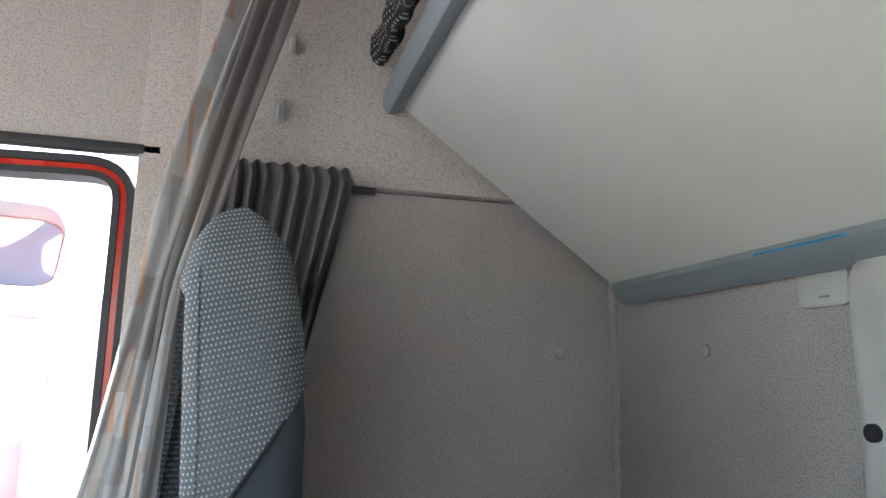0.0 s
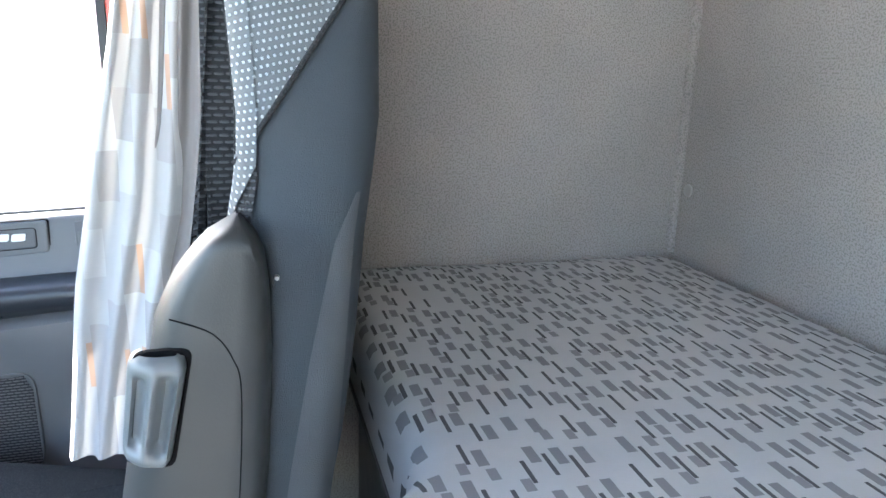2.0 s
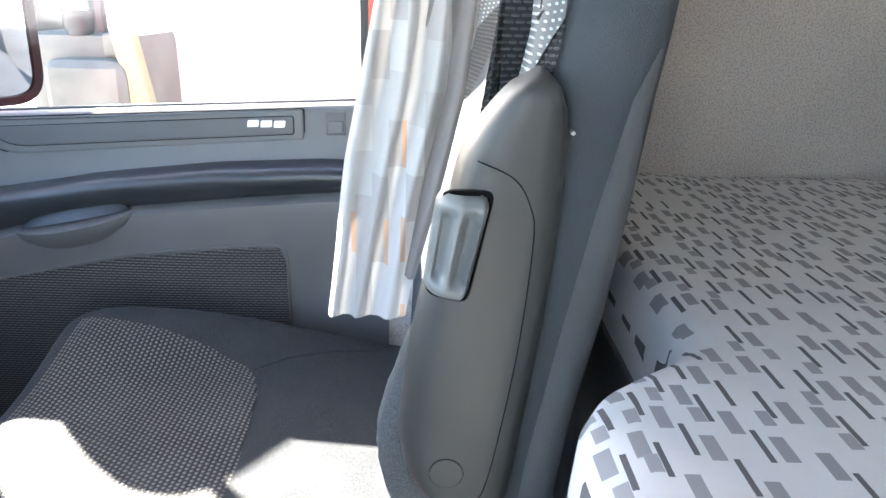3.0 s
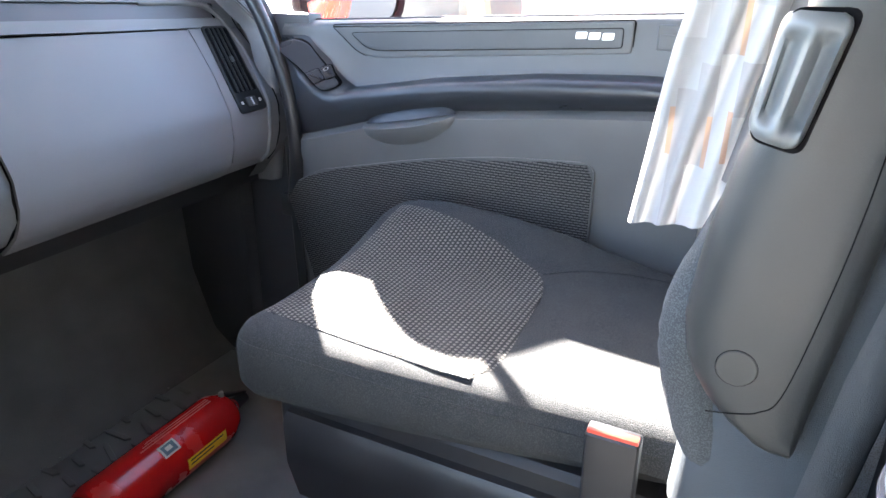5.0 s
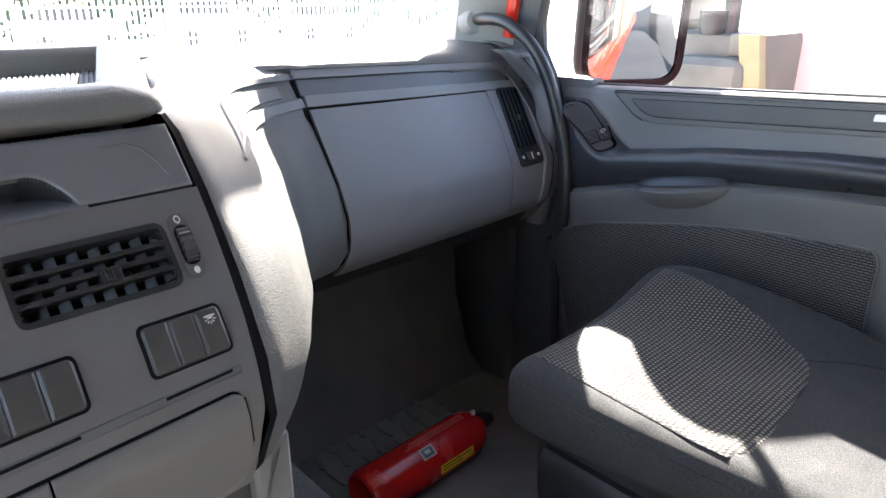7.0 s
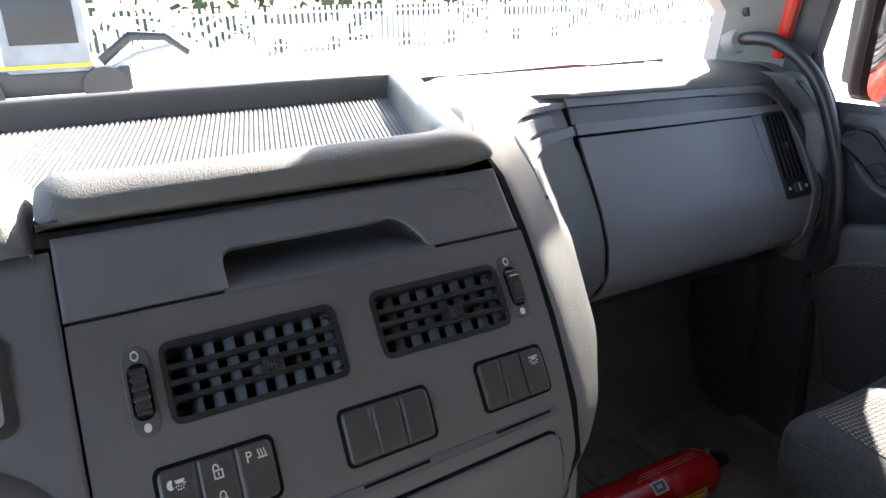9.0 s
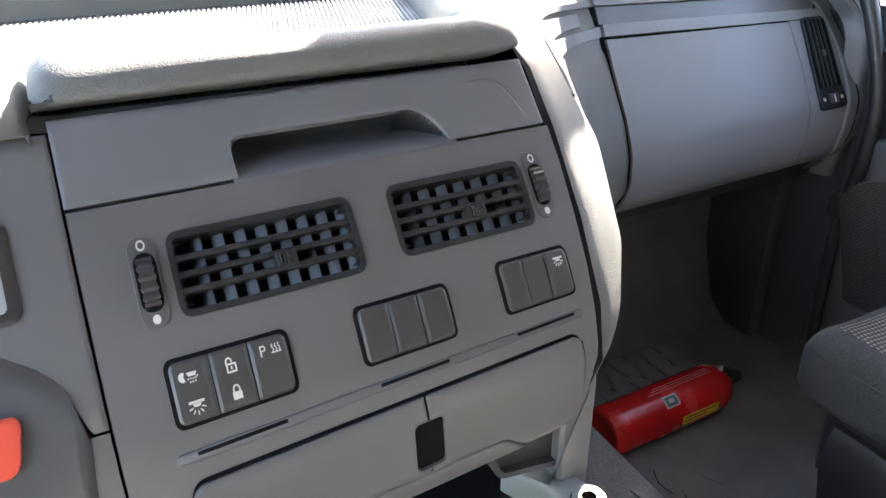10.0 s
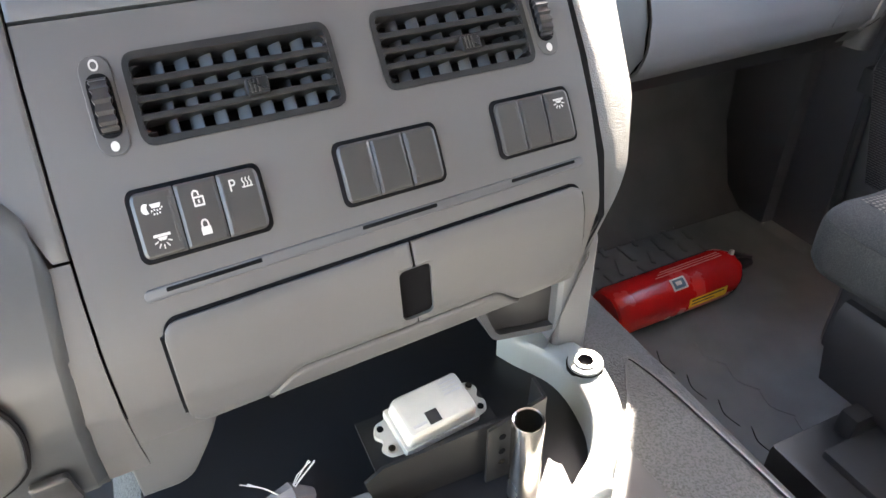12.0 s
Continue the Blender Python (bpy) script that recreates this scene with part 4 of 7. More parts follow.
# pull cup under the ledge
cup = []
for y in np.linspace(1.515, 1.74, 23):
    t = (y - 1.515) / 0.225
    d = max(0.0, math.sin(math.pi * t)) ** 0.55
    p = LOW_TOP(y)
    cup.append([Vector((0.950, y, p + 0.004)), Vector((0.932 - 0.004 * d, y, p + 0.002)), Vector((0.930 - 0.026 * d, y, p + 0.001 - 0.004 * d)), Vector((0.926 - 0.030 * d, y, p - 0.010 * d)), Vector((0.924 - 0.022 * d, y, p - 0.026 * d - 0.003)), Vector((0.9222, y, p - 0.040 * d - 0.006)), Vector((0.926, y, p - 0.044 * d - 0.008))])
under("pull_cup", grid(cup), DOOR, door, "bulging pull cup")
# hollow above the cup: its shade is painted with a darker plastic
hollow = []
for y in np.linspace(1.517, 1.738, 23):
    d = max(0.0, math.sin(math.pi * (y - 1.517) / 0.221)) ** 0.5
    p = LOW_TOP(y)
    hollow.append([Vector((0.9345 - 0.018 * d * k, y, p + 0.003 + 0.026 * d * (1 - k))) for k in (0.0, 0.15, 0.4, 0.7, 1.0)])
under("cup_hollow", grid(hollow), CUP_SHADE, door, "hollow above the pull cup, its shade painted dark")
# window switch pod at the front of the ledge
pod = [Vector(p) for p in rounded([(1.958, 0.822), (1.900, 0.786), (1.856, 0.750), (1.838, 0.745), (1.818, 0.757), (1.866, 0.797), (1.916, 0.839), (1.944, 0.848), (1.966, 0.842)], [0.008, 0.02, 0.01, 0.008, 0.010, 0.03, 0.012, 0.012, 0.010], 5)]
SWP = lambda u, v, h: Vector((0.930 + 0.045 * min(1.1, max(-0.1, (0.842 * (v - 0.745) - 0.54 * (u - 1.838)) / 0.035)) - h, u, v))
sp = under("switch_pod", plate(pod, SWP, -0.02, 0.003, 0.002), DOOR_DARK, door, "dark window switch pod")
under("pod_groove", frame_ring(inset(pod, -0.0022), inset(pod, -0.0002), SWP, -0.01, 0.0012), GAP, sp)
for q in ([(1.891, 0.781), (1.872, 0.790), (1.848, 0.767), (1.864, 0.757)], [(1.869, 0.792), (1.852, 0.798), (1.831, 0.773), (1.845, 0.766)]):
    under("switch_gap", plate(rounded([(a, b) for a, b in q], 0.003), SWP, 0.0, 0.0036), GAP, sp)
    m_ = sum((Vector(p) for p in q), Vector((0, 0))) / 4
    under("window_switch", plate(rounded([m_ + (Vector(p) - m_) * 0.90 for p in q], 0.003), SWP, 0.002, 0.0075, 0.002), BLACK, sp)
cm = [Vector((1.8555 + 0.0042 * math.cos(a), 0.7885 + 0.0042 * math.sin(a))) for a in np.linspace(0, math.tau, 13)[:-1]]
under("switch_mark", frame_ring(cm, inset(cm, 0.0011), SWP, 0.0074, 0.0080), WHITE, sp)

# window frame: seals and the red edge
wout = [Vector(p) for p in rounded([(1.03, 0.765), (1.035, 1.735), (2.075, 1.735), (2.23, 1.2), (2.19, 0.74)], [0.03, 0.10, 0.10, 0.05, 0.03], 8)]
WP = lambda x0: (lambda u, v, h: Vector((x0 + 0.075 * max(0.0, (u - 1.5) / 0.6) - h, u, v)))  # the frame leans outwards towards the pillar
fr = under("window_frame", frame_ring(wout, inset(wout, 0.016), WP(0.985), -0.05, 0.012), RUBBER, door, "dark window surround with red painted edge")
under("red_edge", frame_ring(inset(wout, 0.0165), inset(wout, 0.029), WP(0.985), -0.05, 0.004), CABRED, fr, "red painted edge")
under("glass_seal", frame_ring(inset(wout, 0.0295), inset(wout, 0.043), WP(0.985), -0.05, 0.010), RUBBER, fr)
pn = under("window_pane", plate(inset(wout, 0.04), WP(1.01), 0.0, 0.004), GLASS, door)
pn.visible_shadow = False
under("sill_lip", tube([(1.034, y, sill(y) + 0.004) for y in np.linspace(1.03, 2.06, 12)], 0.004, 8), RUBBER, door)
structure("door_seal", tube(smooth_path([(1.0, 2.13, 1.25), (1.0, 2.10, 1.0), (1.0, 2.035, 0.87), (0.995, 2.01, 0.75), (0.985, 1.995, 0.6), (0.975, 1.98, 0.3), (0.97, 1.96, 0.0)], 6), 0.013, 8), RUBBER, "black rubber door seal", "seal")
structure("wall_kick", join(box((0.962, 2.15, -0.05), (1.05, 2.42, 0.86), 0.01), box((1.004, 1.93, -0.05), (1.056, 2.16, 0.90), 0.004), box((1.004, 2.10, 0.85), (1.058, 2.22, 0.93), 0.004)), DASH_DARK, "dark footwell side panel", "wall")
structure("cab_side", join(box((1.066, -0.25, -0.5), (1.085, 0.97, 2.2), 0.008), box((1.062, 2.125, -0.5), (1.085, 2.5, 0.9), 0.01)), CABRED, "red painted cab side", "cab body")

# ---- dashboard ----
TRAY_MAT = mat("ribbed_tray_rubber", (0.045, 0.046, 0.047), 0.62, 0.15, 900, var=0.08, spec=0.3)
VENT = mat("vent_plastic", (0.013, 0.0135, 0.015), 0.5, 0.06, 1500, spec=0.25)
CENTRE = mat("centre_panel_plastic", (0.072, 0.072, 0.075), 0.5, 0.12, 1400, var=0.06)
POD = mat("pod_plastic", (0.040, 0.043, 0.047), 0.42, 0.10, 1200, var=0.06)
GLOVE = mat("glovebox_plastic", (0.125, 0.128, 0.136), 0.5, 0.22, 900, var=0.05)
BEZEL = mat("dark_bezel_plastic", (0.050, 0.050, 0.053), 0.42, 0.06, 1400, var=0.06)
FIN = mat("satin_fin_plastic", (0.026, 0.028, 0.032), 0.42, 0.04, 1500, var=0.05)
dash = thing("dashboard", (0, 2.0, 0.5), "grey truck dashboard with centre panel and glovebox", "dashboard")
# centre face: y by height, leaning back towards the top
FACE = lerp_table([(0.55, 1.495), (0.60, 1.478), (0.65, 1.468), (0.705, 1.473), (0.745, 1.489), (0.785, 1.513), (0.83, 1.545), (0.875, 1.580), (0.907, 1.610), (0.94, 1.640), (0.966, 1.664), (1.0, 1.70)])


SKEW = lerp_table([(0.60, 0.022), (0.66, 0.022), (0.715, 0.014), (0.735, 0.012), (0.77, 0.004), (0.80, 0.0)])  # the lower lines climb towards the passenger
PANEL_EDGE = lerp_table([(0.595, -0.203), (0.625, -0.196), (0.65, -0.187), (0.69, -0.176), (0.79, -0.168), (0.9065, -0.161)])


def CP(u, v, h):
    """A point of the centre face: u along x, v the height, h out of the face towards the seats."""
    v += SKEW(v) * min(1.1, max(0.0, (u + 0.58) / 0.39))
    dy = (FACE(v + 0.004) - FACE(v - 0.004)) / 0.008
    n = Vector((0, -1, dy)).normalized()
    return Vector((u, FACE(v) + 0.035 * (u + 0.38), v)) + n * float(h)


def strip(place, u0, u1, v0, v1, h0, h1, r=0.006, edge=None, nv=10, radii=None):
    """A solid with rounded corners laid on a curved face: rows run across u, so the face may bend along v. radii: left and right corner radius."""
    e = min(0.003, abs(h1 - h0) * 0.45) if edge is None else edge
    rl, rr = radii or (r, r)
    vs_ = sorted(set([v0, v1] + [v0 + q * k for q in (rl, rr, e) for k in (0.15, 0.4, 0.7, 1.0)] + [v1 - q * k for q in (rl, rr, e) for k in (0.15, 0.4, 0.7, 1.0)] + list(np.linspace(v0, v1, nv))))
    vs_ = [v for v in vs_ if v0 <= v <= v1]

    def cut(v, q):
        d = min(v - v0, v1 - v)
        return q - math.sqrt(max(0.0, q * q - (q - d) ** 2)) if d < q else 0.0
    rows = [[place(u, v0, h0) for u in (u0 + rl, u0 + rl, u0 + rl, u1 - rr, u1 - rr, u1 - rr)]]
    for v in vs_:
        d = min(v - v0, v1 - v)
        a, b = u0 + cut(v, rl), u1 - cut(v, rr)
        k = 1.0 if d >= e else 1 - (1 - d / e) ** 2
        hh = h1 - (1 - k) * e
        side = min(hh, h1 - 0.6 * e)
        rows.append([place(a, v, h0), place(a, v, side), place(a + e, v, hh), place(b - e, v, hh), place(b, v, side), place(b, v, h0)])
    rows.append([place(u, v1, h0) for u in (u0 + rl, u0 + rl, u0 + rl, u1 - rr, u1 - rr, u1 - rr)])
    bm = grid(rows)
    bmesh.ops.remove_doubles(bm, verts=bm.verts, dist=0.00005)
    return bm


def face_strip(u0, u1, v0, v1, h0, h1, r=0.012):
    return strip(CP, u0, u1, v0, v1, h0, h1, r)


def skin(u0, u1, v0, v1, h, nu=24, nv=24, hole=None, edge=None):
    """An open skin on the face, with holes given as (u0, u1, v0, v1); edge(v) bends its outer side."""
    us, vs_ = sorted(set(list(np.linspace(u0, u1, nu)) + [c for q in hole or () for c in q[:2]])), sorted(set(list(np.linspace(v0, v1, nv)) + [c for q in hole or () for c in q[2:]]))
    bm = bmesh.new()
    bend = lambda u, v: u if edge is None or u < -0.21 else -0.21 + (u + 0.21) * (edge(v) + 0.21) / (u1 + 0.21)
    P = [[bm.verts.new(CP(bend(u, v), v, h)) for u in us] for v in vs_]
    for j in range(len(vs_) - 1):
        for i in range(len(us) - 1):
            cu, cv = (us[i] + us[i + 1]) / 2, (vs_[j] + vs_[j + 1]) / 2
            if any(a < cu < b and c < cv < d for a, b, c, d in hole or ()):
                continue
            bm.faces.new((P[j][i], P[j][i + 1], P[j + 1][i + 1], P[j + 1][i]))
    bmesh.ops.delete(bm, geom=[v for v in bm.verts if not v.link_faces], context="VERTS")
    bmesh.ops.solidify(bm, geom=bm.faces[:], thickness=0.004)
    return bm


VENTS = [(-0.554, -0.3955, 0.827, 0.8825), (-0.3595, -0.2125, 0.830, 0.8835)]
HATCH = (-0.390, -0.357, 0.639, 0.696)
under("carrier", join(skin(-1.0, -0.15, 0.56, 0.97, -0.05, hole=[(-0.50, -0.25, 0.86, 0.9701)]), box((-1.0, 1.75, 0.5), (-0.15, 2.3, 0.93))), GAP, dash, "black carrier behind the panels")
panel = under("centre_panel", skin(-0.6195, -0.150, 0.605, 0.9065, 0.0, edge=PANEL_EDGE, hole=[(a + 0.003, b - 0.003, c + 0.003, d - 0.003) for a, b, c, d in VENTS] + [HATCH]), CENTRE, dash, "grey centre panel with vents and switches", 50)


def colskin(u0, u1, lo, hi, h, us=None, nu=24, nv=12, ease=0.002, ends=(1, 1), place=None, deep=0.009):
    """A skin on the centre face whose lower and upper edges follow lo(u) and hi(u), its edges eased back."""
    cols = sorted(set([u0, u0 + ease, u1 - ease, u1] + [u for u in (us or []) if u0 + ease < u < u1 - ease] + list(np.linspace(u0 + ease * 2, u1 - ease * 2, nu))))
    cols = ([u0] if ends[0] else []) + cols + ([u1] if ends[1] else [])
    rows = []
    for k in range(-1, nv + 4):
        row = []
        for i, u in enumerate(cols):
            a, b = lo(u), hi(u)
            v = a if k <= 0 else b if k >= nv + 2 else a + ease + (b - a - 2 * ease) * (k - 1) / nv
            skirt = k in (-1, nv + 3) or (i == 0 and ends[0]) or (i == len(cols) - 1 and ends[1])
            low = k in (0, nv + 2) or (u == u0 and ends[0]) or (u == u1 and ends[1])
            row.append((place or CP)(u, v, h - (deep if skirt else ease * 0.7 if low else 0.0)))
        rows.append(row)
    return grid(rows)


def slot_top(u):
    """Lower edge of the upper panel: straight, but arched over the storage slot."""
    if u >= -0.276:
        return 0.9095
    if u < -0.472:
        return 0.928 + 0.011 * math.sqrt(max(0.0, 1 - ((-0.472 - u) / 0.0125) ** 2))
    if u < -0.316:
        return 0.939
    t = (u + 0.316) / 0.040
    return 0.9095 + 0.0295 * (1 - t ** 2.2)


FLAP = mat("upper_panel_plastic", (0.088, 0.091, 0.099), 0.48, 0.10, 1300, var=0.05)
flap = under("upper_panel", join(colskin(-0.620, -0.4845, lambda u: 0.9095, lambda u: 0.967, 0.0, ends=(1, 0)), colskin(-0.4845, -0.1635, slot_top, lambda u: 0.967, 0.0, us=[-0.484, -0.483, -0.481, -0.478, -0.475, -0.472] + list(np.linspace(-0.318, -0.276, 18)), nu=20, ends=(0, 1))), FLAP, dash, "dark upper panel with a storage slot", 50)
# storage slot: level floor running in from the panel edge, a back, and ends coloured dark for the shade inside
su = list(np.linspace(-0.489, -0.270, 12))
SLOT = lambda u, y, z: Vector((u, FACE(0.907) + 0.035 * (u + 0.38) + y, z))
under("slot_floor", grid([[SLOT(u, y, z) for u in su] for y, z in ((-0.002, 0.9065), (0.002, 0.9090), (0.012, 0.9100), (0.05, 0.908), (0.082, 0.907), (0.092, 0.912), (0.096, 0.925), (0.098, 0.966))]), FLAP, flap, "", 50)
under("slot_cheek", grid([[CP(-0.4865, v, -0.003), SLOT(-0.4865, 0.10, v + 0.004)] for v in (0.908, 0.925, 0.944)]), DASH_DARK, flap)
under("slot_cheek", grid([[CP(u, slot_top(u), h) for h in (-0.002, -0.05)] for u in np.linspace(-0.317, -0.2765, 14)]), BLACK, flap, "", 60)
under("hand_relief", tube([CP(u, v, 0.0) for u, v in ((-0.240, 0.953), (-0.215, 0.953), (-0.200, 0.947), (-0.190, 0.935), (-0.184, 0.921))], [0.0004, 0.0016, 0.0022, 0.0018, 0.0004], 6), DASH_DARK, flap)


def vent(u0, u1, v0, v1, fins):
    fr_o = [Vector(p) for p in rounded(rect(u0, u1, v0, v1), 0.010, 5)]
    big = []
    for i, p in enumerate(fr_o):
        q = fr_o[(i + 1) % len(fr_o)]
        k = max(1, int((q - p).length / 0.012))
        big += [p.lerp(q, j / k) for j in range(k)]
    v = under("air_vent", frame_ring(inset(big, -0.0004), inset(big, 0.0042), CP, -0.02, 0.0014), VENT, panel, "black air vent with louvres")
    under("vent_cavity", plate(big, CP, -0.045, -0.040), GAP, v)
    rows4 = 4
    hgt = (v1 - v0 - 0.012) / rows4
    for k in range(1, rows4):
        c = v0 + 0.006 + k * hgt
        under("louvre", grid([[CP(u, c + dz, h) for u in np.linspace(u0 + 0.004, u1 - 0.004, 8)] for dz, h in ((0.0012, 0.0008), (0.0019, 0.0), (0.0019, -0.020), (-0.0019, -0.020), (-0.0019, 0.0), (-0.0012, 0.0008), (0.0012, 0.0008))]), VENT, v)
    for k in range(rows4):
        c0, c1 = v0 + 0.006 + k * hgt + 0.0016, v0 + 0.006 + (k + 1) * hgt - 0.0016
        for side in (0, 1):
            uu = u0 + 0.004 if side == 0 else u1 - 0.004
            s = 1 if side == 0 else -1
            arc = [Vector((uu, c0)), Vector((uu + s * 0.0075, c0))] + [Vector((uu + s * (0.0075 - 0.0065 * math.sin(a)), (c0 + c1) / 2 - (c1 - c0) / 2 * math.cos(a))) for a in np.linspace(0.2, math.pi - 0.2, 6)] + [Vector((uu + s * 0.0075, c1)), Vector((uu, c1))]
            under("louvre_end", plate(arc, CP, -0.014, -0.001), VENT, v)
    n = fins
    for i in range(n):
        u = u0 + 0.018 + (u1 - u0 - 0.030) * i / (n - 1)
        under("fin", grid([[CP(u + s, vv, h) for vv in (v0 + 0.004, (v0 + v1) / 2, v1 - 0.004)] for s, h in ((0.0100, -0.0108), (0.0092, -0.0100), (0.0045, -0.0118), (0.0, -0.0160), (0.0010, -0.0172), (0.0100, -0.0108))]), FIN, v)
    um = (u0 + u1) / 2 + 0.012
    vm = v0 + 0.006 + 1.5 * hgt
    th = under("thumb_grip", plate(rounded(rect(um - 0.009, um + 0.009, vm - 0.0055, vm + 0.0055), 0.002), CP, -0.012, 0.005, 0.0015), VENT, v)
    for j in range(3):
        under("grip_rib", plate(rect(um - 0.006 + j * 0.003, um - 0.0048 + j * 0.003, vm - 0.004, vm + 0.004), CP, 0.004, 0.0058), KEY, th)
    return v


vent(*VENTS[0], 8)
vent(*VENTS[1], 7)


def thumbwheel(u, v0, v1):
    oval = rounded(rect(u - 0.0112, u + 0.0112, v0 - 0.0125, v1 + 0.0125), 0.0110, 6)
    w = under("wheel_surround", plate(oval, CP, -0.002, 0.0012, 0.0008), BEZEL, panel)
    under("wheel_slot", plate(rounded(rect(u - 0.0085, u + 0.0085, v0 - 0.002, v1 + 0.002), 0.0084, 6), CP, 0.0, 0.0017), GAP, w)
    rows = []
    n = 22
    for i in range(n + 1):
        a = math.pi * i / n
        vv = (v0 + v1) / 2 - (v1 - v0) / 2 * 0.95 * math.cos(a)
        h = 0.001 + 0.008 * math.sin(a) + 0.0009 * math.sin(i * 2.2)
        wdt = 0.0058 + 0.0008 * math.sin(i * 2.2)
        rows.append([CP(u - wdt, vv, 0.0), CP(u - wdt, vv, h), CP(u + wdt, vv, h), CP(u + wdt, vv, 0.0)])
    wh = under("thumbwheel", grid(rows), BLACK, w, "ribbed black thumbwheel")
    under("wheel_mark", plate(rect(u - 0.004, u + 0.004, v1 - 0.010, v1 - 0.0075), CP, 0.0035, 0.0062), GREYPRINT, wh)
    ring_o = [Vector((u + 0.0034 * math.cos(a), v1 + 0.0068 + 0.0034 * math.sin(a))) for a in np.linspace(0, math.tau, 17)[:-1]]
    under("open_mark", frame_ring(ring_o, inset(ring_o, 0.0012), CP, 0.0012, 0.0016), WHITE, w)
    under("closed_mark", plate([Vector((u + 0.0030 * math.cos(a), v0 - 0.0068 + 0.0030 * math.sin(a))) for a in np.linspace(0, math.tau, 17)[:-1]], CP, 0.0010, 0.0016), WHITE, w)


thumbwheel(-0.5725, 0.8375, 0.8715)
thumbwheel(-0.1965, 0.8450, 0.8755)


def symbol(kind, u, v, s, parent, h, place=CP):
    """Small white print: lamp, rain lamp, padlocks and heat bars, from plain strokes."""
    def bar(a, b, w=0.00045):
        a, b = Vector(a) * s + Vector((u, v)), Vector(b) * s + Vector((u, v))
        d = (b - a).normalized() * w
        n_ = Vector((-d.y, d.x))
        return plate([a - n_ - d * 0.5, b - n_ + d * 0.5, b + n_ + d * 0.5, a + n_ - d * 0.5], place, h, h + 0.0004)
    def poly(pts):
        return plate([Vector(p) * s + Vector((u, v)) for p in pts], place, h, h + 0.0004)
    bms = []
    if kind == "lamp":
        bms = [poly([(-1, 0.25), (1, 0.25), (1, 0.55), (-1, 0.55)]), poly([(-0.6, 0.2), (0.6, 0.2), (0.35, -0.15), (-0.35, -0.15)])]
        bms += [bar((math.cos(a) * 0.62, math.sin(a) * 0.62), (math.cos(a) * 1.05, math.sin(a) * 1.05)) for a in np.radians([200, 235, 270, 305, 340])]
    elif kind == "rain":
        moon = [(-0.75 + 0.5 * math.cos(a), 0.1 + 0.5 * math.sin(a)) for a in np.radians([60, 100, 140, 180, 220, 260, 300])] + [(-0.6, -0.1), (-0.65, 0.15)]
        bms = [poly(moon), poly([(-0.3, 0.45), (0.9, 0.45), (0.7, 0.05), (-0.1, 0.05)])]
        bms += [poly([(x - 0.08, y - 0.08), (x + 0.08, y - 0.08), (x + 0.08, y + 0.08), (x - 0.08, y + 0.08)]) for x, y in ((-0.2, -0.2), (0.1, -0.15), (0.4, -0.2), (0.7, -0.15), (0.0, -0.5), (0.3, -0.5), (0.6, -0.45), (0.9, 0.0))]
    elif kind in ("lock", "unlock"):
        o = 0.0 if kind == "lock" else 0.25
        body = [(-0.6, -0.8), (0.6, -0.8), (0.6, 0.1), (-0.6, 0.1)]
        if kind == "lock":
            bms = [poly(body)]
        else:
            bms = [bar(body[i], body[(i + 1) % 4], 0.0006) for i in range(4)] + [bar((0, -0.2), (0, -0.5), 0.0006)]
        arc = [(-0.38 - o + 0.38 * (1 - math.cos(a)), 0.4 + 0.45 * math.sin(a)) for a in np.linspace(0, math.pi, 7)]
        pts = [(arc[0][0], 0.12)] + arc + [(arc[-1][0], 0.12 if kind == "lock" else 0.35)]
        bms += [bar(a, b, 0.0006) for a, b in zip(pts, pts[1:])]
    elif kind == "heat":
        for x in (-0.5, 0.0, 0.5):
            pts = [(x + 0.12 * math.sin(t * 6.3), -0.35 + t * 0.95) for t in np.linspace(0, 1, 6)]
            bms += [bar(a, b) for a, b in zip(pts, pts[1:])]
        bms += [bar((-0.75, -0.5), (0.75, -0.5))]
    return under("symbol", join(*bms), WHITE, parent)


def letter(text, u, v, size, parent, h, place=CP):
    """Printed text laid on the face as a mesh."""
    cu = bpy.data.curves.new("print", "FONT")
    cu.body, cu.size, cu.align_x, cu.align_y = text, size, "CENTER", "CENTER"
    tmp = bpy.data.objects.new("print", cu)
    scene.collection.objects.link(tmp)
    me = bpy.data.meshes.new_from_object(tmp.evaluated_get(bpy.context.evaluated_depsgraph_get()))
    bm = bmesh.new()
    bm.from_mesh(me)
    bpy.data.objects.remove(tmp)
    for q in bm.verts:
        q.co = place(u + q.co.x, v + q.co.y, h)
    return under("letter", bm, WHITE, parent)


